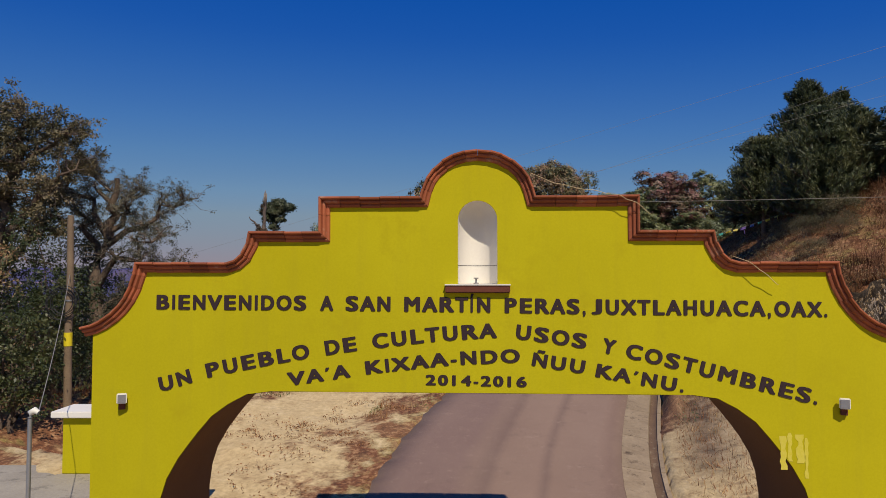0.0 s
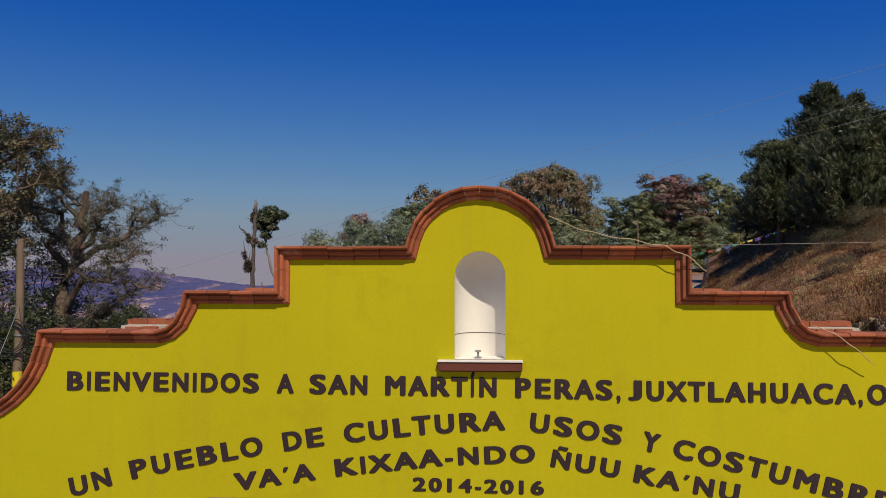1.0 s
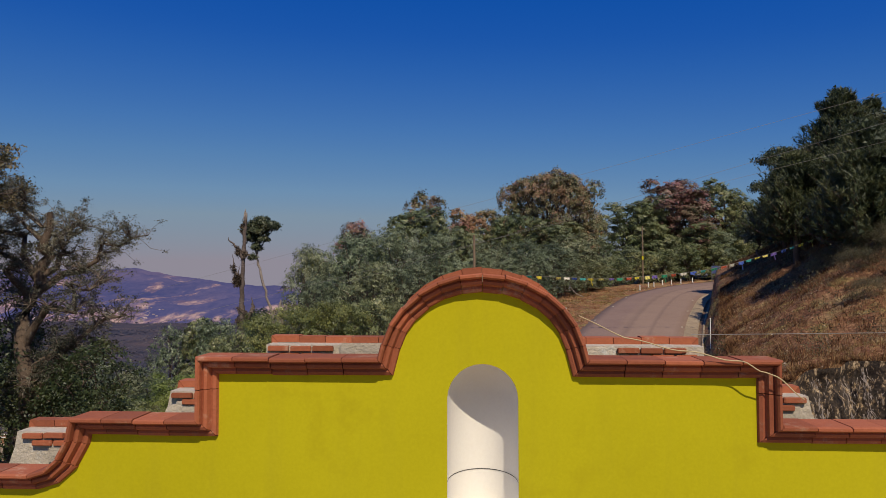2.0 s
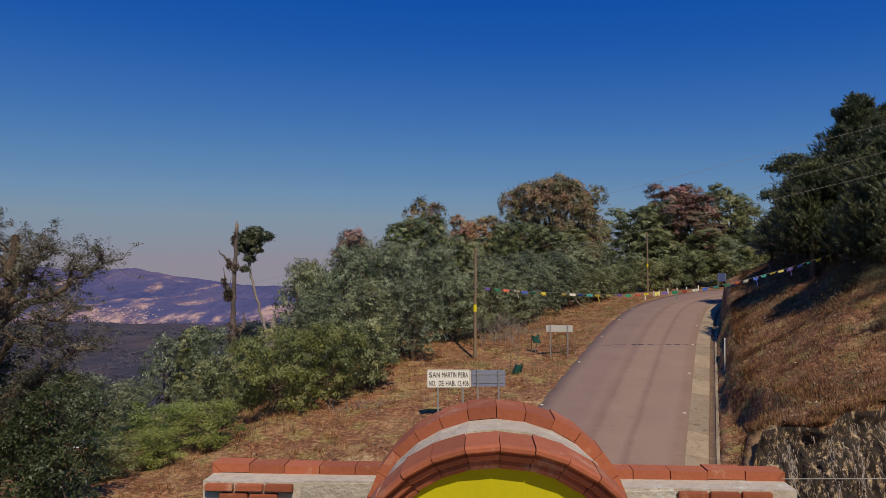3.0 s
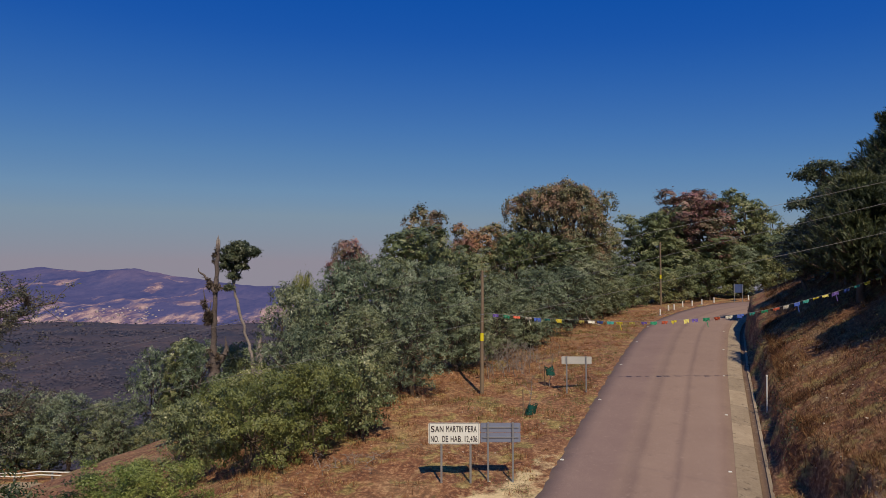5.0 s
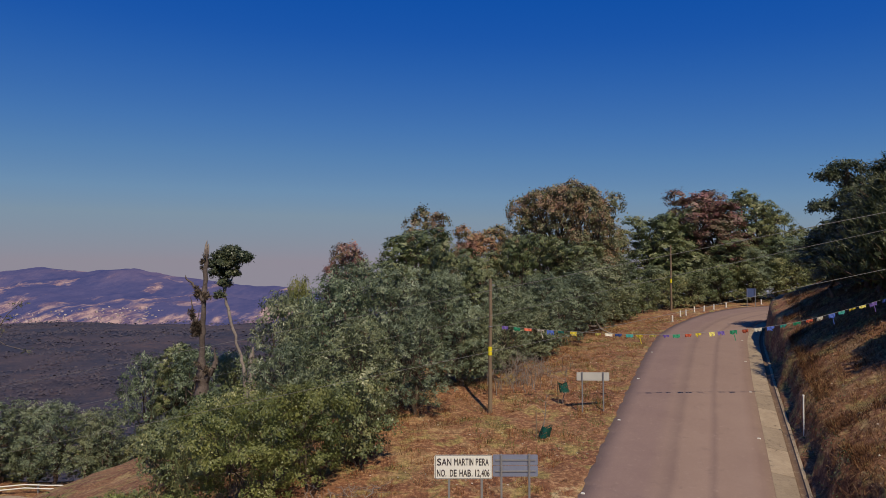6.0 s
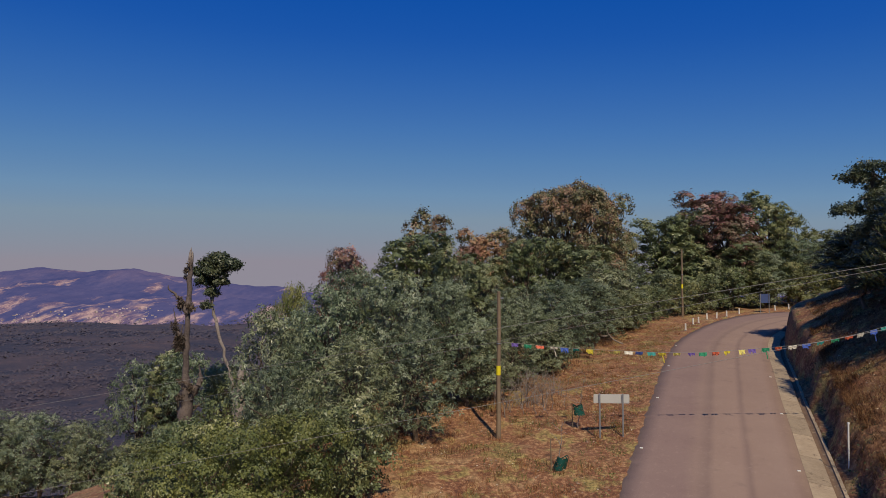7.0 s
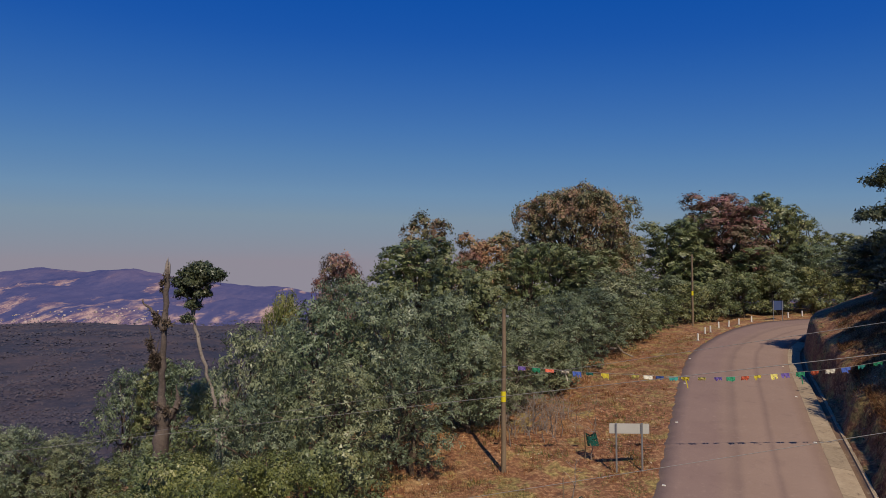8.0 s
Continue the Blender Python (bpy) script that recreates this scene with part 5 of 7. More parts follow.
def pine(name, height, width, seed, label, pos, low=0.15, fill=1.0):
    """A pine: a straight stem, whorls of boughs that turn up at their ends, and brushes of needles on upright shoots."""
    rng = np.random.default_rng(seed)
    root = empty(name, Matrix.Identity(4), label, "pine tree")
    lines = [(bend_line((0, 0, -0.3), (0.1, 0.1, height * 0.98), rng, 9, 0, 0.01), np.linspace(0.2, 0.03, 9))]
    base, axis, inner = [], [], []
    z = height * low
    while z < height * 0.985:
        up = (z / height - low) / (1 - low)
        r = width / 2 * (1 - up) ** 0.8 * rng.uniform(0.72, 1.08) + 0.12
        for k in range(int(rng.integers(6, 9) * fill)):
            a = rng.uniform(0, 6.28)
            out = np.array([math.cos(a), math.sin(a), 0.0])
            reach = r * rng.uniform(0.65, 1.1)
            p = np.array([out * reach * q + np.array([0, 0, z - 0.10 * reach * q + 0.38 * reach * q ** 3]) for q in (0, 0.3, 0.6, 0.85, 1.0)]) + rng.normal(size=(5, 3)) * 0.03
            lines.append((p, np.linspace(0.045, 0.012, 5)))
            for q, n in ((1, 2), (2, 4), (3, 5), (4, 4)):
                c = p[q] + rng.normal(size=(n, 3)) * np.array([0.2, 0.2, 0.1]) * (0.5 + 0.3 * r)
                base.append(c)
                axis.append(np.tile(out * 0.5 + np.array([0, 0, 0.8]), (n, 1)) + rng.normal(size=(n, 3)) * 0.3)
            inner.append(p[1:4] * np.array([0.85, 0.85, 1]) + rng.normal(size=(3, 3)) * 0.12)
        z += height * 0.034
    tubes("trunk", lines, BARK, root, sides=5)
    c, ax = np.concatenate(base), np.concatenate(axis)
    ax /= np.linalg.norm(ax, axis=1)[:, None]
    m = 15
    c, ax = np.repeat(c, m, axis=0), np.repeat(ax, m, axis=0)
    n = len(c)
    side = np.cross(ax, rng.normal(size=(n, 3)))
    side /= np.linalg.norm(side, axis=1)[:, None] + 1e-9
    d = ax * 0.75 + side * rng.uniform(0.3, 0.9, size=(n, 1))
    d /= np.linalg.norm(d, axis=1)[:, None]
    w = np.cross(d, side)
    foot = c + ax * rng.uniform(-0.15, 0.12, size=(n, 1))
    ln = rng.uniform(0.16, 0.30, size=(n, 1))
    v = np.stack([foot - w * 0.024, foot + w * 0.024, foot + d * ln], 1).reshape(-1, 3)
    f = np.arange(n * 3).reshape(n, 3)
    q = np.concatenate(inner)
    v2, f2 = leaflets(np.repeat(q, 3, axis=0) + rng.normal(size=(len(q) * 3, 3)) * 0.15, 0.26, 0.7, rng, np.zeros((len(q) * 3, 3)), 0)
    raw("crown", np.concatenate([v, v2]), np.concatenate([f, f2 + len(v)]), NEEDLES, root)
    root.matrix_basis = pose(pos[0], pos[1], land1(*pos[:2]))
    return root


pine("pine_tree", 17.1 - land1(22.2, 41.2), 8.0, 91, "tall dark pine with dense needles on the bank", (22.2, 41.2), 0.06, 1.3)
pine("pine_tree", 12.9 - land1(17.7, 32.0), 5.2, 94, "dark young pine standing in front of a taller one", (17.8, 32.0), 0.06, 1.5)
pine("pine_tree", 4.2, 5.6, 99, "dark pine with low boughs overhanging the road bank", (19.7, 32.4), 0.12, 1.5)
pine("pine_tree", 5.6, 5.2, 97, "dark pine with low boughs overhanging the road bank", (18.2, 38.5), 0.24, 1.5)
# pine added to close the shade on the bank
pine("pine_tree", 5.0, 5.4, 98, "dark pine with low boughs overhanging the road bank", (20.8, 37.0), 0.30, 1.4)
pine("pine_tree", 6.8, 6.0, 93, "dark pine crowded beside a taller one", (24.6, 45.0), 0.15)
pine("pine_tree", 5.2, 4.6, 95, "dark pine on the bank above the bend", (31.5, 60.0), 0.05)
pine("pine_tree", 6.5, 5.0, 96, "dark pine on the bank above the bend", (28.5, 48.5), 0.05)

cedar = tree("cedar_tree", 7, 4.4, [(0, 0, 0.93, 0.24, 0.06, 1), (-0.25, 0, 0.84, 0.22, 0.05, 1), (0.22, 0.1, 0.8, 0.24, 0.05, 1), (0.0, -0.2, 0.68, 0.3, 0.06, 1), (-0.26, 0.1, 0.58, 0.24, 0.06, 1), (0.26, 0, 0.5, 0.28, 0.07, 1), (-0.1, -0.1, 0.36, 0.36, 0.1, 1), (0.1, 0.1, 0.18, 0.4, 0.12, 1)], LEAF_DUSK, 97,
             "dark flat-topped conifer with layered branches above the bend", small=True, leaf_size=0.16, aspect=0.6, clumps=420, per=44, spread=0.17, trunk_r=0.16, trunk_to=0.9, core=400)
cedar.matrix_basis = pose(24.8, 53.0, land1(24.8, 53.0) - 0.1)

# ------------------------------------------------------------------ oaks beside the arch
def limb_tree(name, label, pos, spine, tips, leaf, seed, crown_r, per, leaf_size, trunk_r, twig_n=5, bark=None, tufts=1.0, sprays=3, tuft_r=0.09):
    """A gnarled tree: a bent trunk, long crooked limbs to the given tips, twigs and uneven tufts of leaves."""
    rng = np.random.default_rng(seed)
    root = empty(name, pose(*pos), label, "tree")
    sp = np.array(spine, float)
    t = np.linspace(0, 1, len(sp))
    tt = np.linspace(0, 1, 14)
    trunk = np.stack([np.interp(tt, t, sp[:, k]) for k in range(3)], 1) + rng.normal(size=(14, 3)) * trunk_r * 0.25
    lines = [(trunk, np.interp(tt, [0, 0.15, 1], [trunk_r * 1.35, trunk_r, trunk_r * 0.3]))]
    pts, outs, fine = [], [], []
    for x, y, z, start, size in tips:
        i = int(start * 13)
        tip = np.array([x, y, z])
        limb = bend_line(trunk[i], tip, rng, 9, 0.06, 0.07)
        r0 = trunk_r * (0.62 - 0.3 * start)
        lines.append((limb, np.linspace(r0, 0.025, 9)))
        for q in range(3, 9):
            for _ in range(sprays):
                d = rng.normal(size=3)
                d[2] = abs(d[2]) * 0.7
                d /= np.linalg.norm(d)
                end = limb[q] + d * crown_r * size * rng.uniform(0.4, 1.0)
                br = bend_line(limb[q], end, rng, 5, 0.05, 0.12)
                lines.append((br, np.linspace(0.03, 0.01, 5)))
                for _ in range(twig_n):
                    e = br[rng.integers(2, 5)] + rng.normal(size=3) * crown_r * 0.24
                    fine.append((bend_line(br[rng.integers(1, 4)], e, rng, 3, 0, 0.1), np.array([0.011, 0.008, 0.005])))
                    m = int(per * tufts * rng.uniform(0.2, 1.4))
                    if m:
                        pts.append(e + rng.normal(size=(m, 3)) * crown_r * tuft_r * np.array([1, 1, 0.7]))
                        outs.append(np.tile(d, (m, 1)))
    tubes("trunk", lines, bark or BARK, root, sides=7)
    tubes("twig_spray", fine, TWIGS, root, sides=3)
    v, f = leaves(np.concatenate(pts), leaf_size, 0.45, rng, 0.1, np.concatenate(outs), 0.4)
    raw("crown", v, f, leaf, root)
    return root


z0 = 1.80
limb_tree("oak_tree", "gnarled old oak with lichen-grey twigs and thin olive leaves", (-12.3, 23.8, z0 - 0.2), [(0, 0, -1.2), (0.3, 0, 2.0), (0.2, 0.1, 4.0), (0.7, 0, 5.4), (0.8, 0, 6.2), (0.9, 0, 6.9)],
          [(3.1, 0.3, 6.3, 0.5, 1.0), (2.6, -0.4, 5.0, 0.35, 1.0), (2.9, 0.2, 4.0, 0.25, 0.9), (1.6, 0.5, 6.6, 0.6, 0.8), (-1.2, 0, 6.6, 0.5, 0.9), (-1.6, 0.6, 8.0, 0.6, 1.0), (-0.4, 0, 7.6, 0.7, 0.8), (1.4, 0, 2.6, 0.2, 0.9), (2.2, 0.3, 3.0, 0.2, 0.8)],
          LICHEN, 101, 0.9, 44, 0.06, 0.28, 9, BARK, 1.0, 3, 0.07)
z0 = 1.70
limb_tree("oak_tree", "broad old oak with a dense brownish olive crown", (-14.6, 21.5, z0 - 0.2), [(0, 0, -1.2), (0.2, 0, 2.5), (0.5, 0, 5), (0.8, 0, 6.8), (1.2, 0, 8.0)],
          [(2.6, 0, 8.3, 0.7, 1.2), (1.2, 0.3, 9.0, 0.8, 1.2), (-0.6, 0, 8.6, 0.7, 1.2), (3.0, -0.4, 7.0, 0.5, 1.2), (-2.0, 0, 7.4, 0.5, 1.2), (0.6, -1.0, 7.2, 0.6, 1.2), (2.0, 0.4, 5.6, 0.4, 1.1), (-1.4, -0.6, 5.6, 0.4, 1.1)],
          LEAF_OLIVE, 102, 1.05, 64, 0.10, 0.36, 6)
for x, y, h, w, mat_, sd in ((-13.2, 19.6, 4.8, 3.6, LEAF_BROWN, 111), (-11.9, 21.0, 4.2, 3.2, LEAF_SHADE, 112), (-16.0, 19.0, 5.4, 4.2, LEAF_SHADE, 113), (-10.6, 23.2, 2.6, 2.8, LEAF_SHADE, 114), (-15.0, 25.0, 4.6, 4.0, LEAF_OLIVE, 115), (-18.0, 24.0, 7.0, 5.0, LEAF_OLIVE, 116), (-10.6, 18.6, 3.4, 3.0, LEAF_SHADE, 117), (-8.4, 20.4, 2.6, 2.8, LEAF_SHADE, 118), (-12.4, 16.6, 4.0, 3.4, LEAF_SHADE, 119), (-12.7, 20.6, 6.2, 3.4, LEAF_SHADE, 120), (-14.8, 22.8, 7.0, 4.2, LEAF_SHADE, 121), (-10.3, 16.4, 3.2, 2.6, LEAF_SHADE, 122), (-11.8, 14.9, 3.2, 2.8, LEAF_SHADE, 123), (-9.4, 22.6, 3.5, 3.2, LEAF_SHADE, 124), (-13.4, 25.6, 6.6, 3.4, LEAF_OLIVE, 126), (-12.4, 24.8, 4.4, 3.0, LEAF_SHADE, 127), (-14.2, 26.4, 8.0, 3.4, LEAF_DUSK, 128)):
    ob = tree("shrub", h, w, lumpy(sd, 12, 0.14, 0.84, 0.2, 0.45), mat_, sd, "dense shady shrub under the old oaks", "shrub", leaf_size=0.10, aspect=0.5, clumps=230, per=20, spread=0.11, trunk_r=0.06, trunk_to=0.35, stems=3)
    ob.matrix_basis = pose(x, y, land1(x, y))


# ------------------------------------------------------------------ dead trunks on the slope
def snag():
    x, y = -11.4, 43.1
    root = empty("dead_tree", pose(x, y, land1(x, y) - 0.3), "tall dead grey-brown trunk with a broken top and mossy stubs", "dead tree")
    rng = np.random.default_rng(7)
    z = 2.9 - land1(x, y)
    marks = [(-0.05, -0.3, 0.36), (-0.03, 0.4 + z, 0.31), (0.02, 1.3 + z, 0.29), (0.02, 1.9 + z, 0.30), (-0.02, 2.4 + z, 0.17), (-0.03, 3.2 + z, 0.125), (0.0, 4.2 + z, 0.135), (0.03, 5.4 + z, 0.13), (0.09, 6.4 + z, 0.115), (0.12, 7.3 + z, 0.105), (0.13, 7.75 + z, 0.09), (0.12, 7.8 + z, 0.03)]
    knots = np.linspace(0, len(marks) - 1, 44)
    at = lambda k: np.interp(knots, np.arange(len(marks)), [m[k] for m in marks])
    lines = [(np.stack([at(0), knots * 0, at(1)], 1) + rng.normal(size=(44, 3)) * np.array([0.018, 0.018, 0]), at(2) * 0.92 * rng.uniform(0.84, 1.2, 44))]

    def crooked(pts, radii):
        p, k = np.array(pts, float), np.linspace(0, len(pts) - 1, 3 * len(pts))
        line = np.stack([np.interp(k, np.arange(len(pts)), p[:, j]) for j in range(3)], 1) + rng.normal(size=(len(k), 3)) * 0.02
        lines.append((line, np.interp(k, np.arange(len(pts)), radii) * rng.uniform(0.8, 1.25, len(k))))

    crooked([(0.08, 0, 1.5 + z), (0.3, 0, 1.85 + z), (0.5, 0.05, 2.15 + z), (0.6, 0.05, 2.6 + z), (0.55, 0.05, 3.1 + z)], [0.2, 0.16, 0.12, 0.07, 0.01])
    crooked([(0.5, 0, 2.1 + z), (0.68, 0.1, 2.35 + z), (0.66, 0.1, 2.6 + z)], [0.08, 0.06, 0.015])
    crooked([(0.02, 0, 5.2 + z), (-0.14, 0, 5.6 + z), (-0.36, 0, 5.85 + z), (-0.55, 0, 6.12 + z), (-0.8, 0, 6.3 + z), (-0.86, 0, 6.5 + z)], [0.12, 0.12, 0.09, 0.055, 0.035, 0.015])
    crooked([(-0.5, 0, 6.05 + z), (-0.7, 0.05, 6.05 + z)], [0.03, 0.01])
    crooked([(-0.04, 0, 4.0 + z), (-0.3, 0, 4.35 + z), (-0.5, 0, 4.75 + z), (-0.52, 0, 5.1 + z), (-0.58, 0, 5.5 + z)], [0.08, 0.06, 0.04, 0.025, 0.01])
    crooked([(-0.3, 0, 4.4 + z), (-0.45, -0.05, 4.5 + z), (-0.62, -0.05, 4.85 + z)], [0.04, 0.03, 0.01])
    crooked([(-0.25, 0, 4.3 + z), (-0.2, 0, 4.7 + z), (-0.12, 0, 5.0 + z)], [0.03, 0.02, 0.01])
    crooked([(0.05, 0, 5.3 + z), (0.22, 0, 5.5 + z), (0.24, 0, 5.75 + z)], [0.08, 0.06, 0.02])
    tubes("trunk", lines, SNAGBARK, root, sides=9)
    tubes("broken_top", [(np.array([(0.09, 0, 7.5 + z), (0.1, 0, 7.9 + z), (0.14, 0, 8.15 + z)]), np.array([0.1, 0.06, 0.008])), (np.array([(0.18, 0, 7.5 + z), (0.2, 0, 7.85 + z), (0.2, 0, 7.98 + z)]), np.array([0.06, 0.04, 0.01]))], PALEBARK, root, "pale splintered wood", 6)
    pts = []
    for c, r, n in (((-0.2, -0.05, 4.2 + z), 0.26, 1100), ((-0.16, -0.05, 3.9 + z), 0.16, 500), ((-0.5, 0, 4.65 + z), 0.16, 300), ((-0.24, -0.05, 5.75 + z), 0.17, 420), ((0.16, -0.1, 5.5 + z), 0.15, 360), ((0.14, -0.1, 2.15 + z), 0.24, 500), ((0.02, -0.05, 7.2 + z), 0.12, 260), ((-0.1, 0, 6.85 + z), 0.08, 120)):
        sub = np.array(c) + rng.normal(size=(6, 3)) * r * np.array([0.6, 0.6, 0.75])
        pts.append(sub[rng.integers(0, 6, n)] + rng.normal(size=(n, 3)) * r * 0.3)
    v, f = leaves(np.concatenate(pts), 0.13, 0.3, rng, 0.3)
    raw("epiphyte_tuft", v, f, TUFT, root, "dry tufts of epiphytes on the stubs")
    x, y = -10.3, 47.1
    root = empty("slender_tree", pose(x, y, land1(x, y) - 0.3), "slender pale crooked trunk with one dark tuft of crown", "tree")
    z = 3.6 - land1(x, y)
    path = np.array([(0.1, 0, 0), (-0.35, 0, 0.9 + z), (-0.5, 0, 1.7 + z), (-0.95, 0, 2.95 + z), (-1.2, 0, 4.1 + z), (-1.42, 0, 4.9 + z), (-1.3, 0, 5.6 + z), (-1.2, 0, 6.5 + z)])
    knots = np.linspace(0, 7, 24)
    lines = [(np.stack([np.interp(knots, np.arange(8), path[:, k]) for k in range(3)], 1) + rng.normal(size=(24, 3)) * np.array([0.035, 0.035, 0]), np.interp(knots, np.arange(8), [0.14, 0.1, 0.085, 0.08, 0.075, 0.07, 0.06, 0.045]) * rng.uniform(0.88, 1.15, 24))]
    for a, b in (((-1.4, 0, 5.0 + z), (-2.0, 0, 6.3 + z)), ((-1.35, 0, 5.4 + z), (-0.3, 0, 6.6 + z)), ((-1.3, 0, 5.2 + z), (-0.9, 0.1, 5.9 + z))):
        lines.append((bend_line(a, b, rng, 5, 0.05, 0.06), np.linspace(0.06, 0.02, 5)))
    tubes("trunk", lines, PALEBARK, root, sides=7)
    blobs = [(-0.6, 0, 6.7 + z, 0.55, 0.5, 0.36), (-1.1, 0, 7.05 + z, 0.6, 0.5, 0.36), (-1.7, 0, 6.75 + z, 0.5, 0.5, 0.36), (-1.3, 0, 6.4 + z, 0.7, 0.6, 0.4), (-0.25, 0, 6.75 + z, 0.32, 0.3, 0.22), (-2.1, 0, 6.35 + z, 0.36, 0.3, 0.25), (-1.7, 0, 5.9 + z, 0.55, 0.5, 0.32), (-1.0, 0, 5.85 + z, 0.4, 0.4, 0.3), (-1.4, 0, 5.4 + z, 0.34, 0.3, 0.28), (-1.55, 0, 4.75 + z, 0.3, 0.25, 0.16)]
    p, o, _ = crown_cloud(blobs, 330, 60, 0.09, rng, 0.3)
    v, f = leaflets(p, 0.1, 0.8, rng, o, 1.0)
    raw("crown", v, f, LEAF_DUSK, root)
    x, y = -10.1, 46.6
    st = empty("tree_stump", pose(x, y, 3.09), "broken pale stump with splintered top", "stump")
    tubes("stump", [(np.array([(-0.1, 0, -4.0), (0.05, 0, 1.0), (0.02, 0, 1.7), (0.1, 0, 2.3)]), np.array([0.3, 0.24, 0.16, 0.03])), (np.array([(0.1, 0, 0.9), (0.3, 0.1, 1.7)]), np.array([0.1, 0.02]))], PALEBARK, st, "", 7)


snag()


# ------------------------------------------------------------------ poles, cables, bunting
def utility_pole(x, y, z0, z1, r, band, lean=0.0):
    h = z1 - z0
    root = empty("utility_pole", pose(x, y, z0, 0, lean, 0), "weathered wooden utility pole with a yellow painted band", "pole", "wooden utility poles")
    zs = np.linspace(-0.4, h, 9)
    rr = np.linspace(r * 1.15, r * 0.85, 9)
    tubes("shaft", [(np.stack([0.01 * np.sin(zs * 2.1), zs * 0, zs], 1), rr)], POLEWOOD, root, sides=12)
    bm = bmesh.new()
    bmesh.ops.create_cone(bm, cap_ends=True, segments=14, radius1=r * 0.86, radius2=r * 0.8, depth=0.03, matrix=Matrix.Translation((0.01 * math.sin(h * 2.1), 0, h + 0.012)))
    part("cap", bm, POLEWOOD, root)
    tubes("band", [(np.array([(0.01 * math.sin(z * 2.1), 0, z) for z in (band - 0.17, band, band + 0.17)]), np.full(3, r * 1.05 + 0.006))], BANDYELLOW, root, "yellow painted band", 14)
    tubes("wire_tie", [(np.array([(0.01, 0, z) for z in (band + 0.95, band + 0.99)]), np.full(2, r * 1.05 + 0.012))], STEEL, root, "", 12)
    bm = bmesh.new()
    box_bm(bm, r * 0.8, -0.03, h - 0.25, r + 0.09, 0.03, h - 0.19, 0.008)
    part("insulator", bm, STEEL, root)
    return root


utility_pole(-9.4, 17.2, land1(-9.4, 17.2), 6.75, 0.09, 2.25)
utility_pole(1.7, 38.2, land1(1.7, 38.2), 8.9, 0.075, 2.45, 0.4)
utility_pole(19.7, 70.5, land1(19.7, 70.5), 11.8, 0.08, 2.6)


def cable(a, b, sag, r=0.0032, material=CABLE, name="cable", label="thin grey overhead cable strung between poles", n=24):
    t = np.linspace(0, 1, n)[:, None]
    p = np.array(a) + (np.array(b) - np.array(a)) * t
    p[:, 2] -= (sag * 4 * t * (1 - t))[:, 0]
    ob = tubes(name, [(p, np.full(n, r))], material, sides=5)
    return tagged(ob, label, "cable", "overhead cables")


utility_pole(24.6, 12.6, land1(24.6, 12.6), 14.6, 0.1, 2.4)
utility_pole(-24.6, 39.0, land1(-24.6, 39.0), 4.0, 0.1, 2.4)
cable((-24.6, 37.52, 3.29), (24.6, 9.06, 13.92), 0.0)
cable((-24.6, 49.19, 0.98), (24.6, 11.53, 14.3), 0.0, 0.004)
cable((-24.6, 29.98, 1.58), (24.6, 17.09, 13.37), 0.0)
cable((1.7, 38.2, 8.6), (19.7, 70.5, 11.4), 0.7, 0.004, CABLEDARK, label="thin black cable strung between poles")
cable((2.3, 9.65, 6.27), (14.0, 9.3, 6.62), 0.06, 0.003, CABLE, "rope", "pale rope tied to the arch and run to the bank")

FLAGS = [surface("paper_" + n, c, tuple(v * 0.75 for v in c), big=5, fine=30, rough=0.7, relief=0) for n, c in (
    ("purple", (0.16, 0.10, 0.34)), ("green", (0.04, 0.30, 0.15)), ("red", (0.66, 0.14, 0.07)), ("white", (0.72, 0.66, 0.52)), ("blue", (0.06, 0.11, 0.38)), ("teal", (0.04, 0.26, 0.22)), ("yellow", (0.72, 0.58, 0.06)), ("yellow_pale", (0.70, 0.60, 0.16)))]


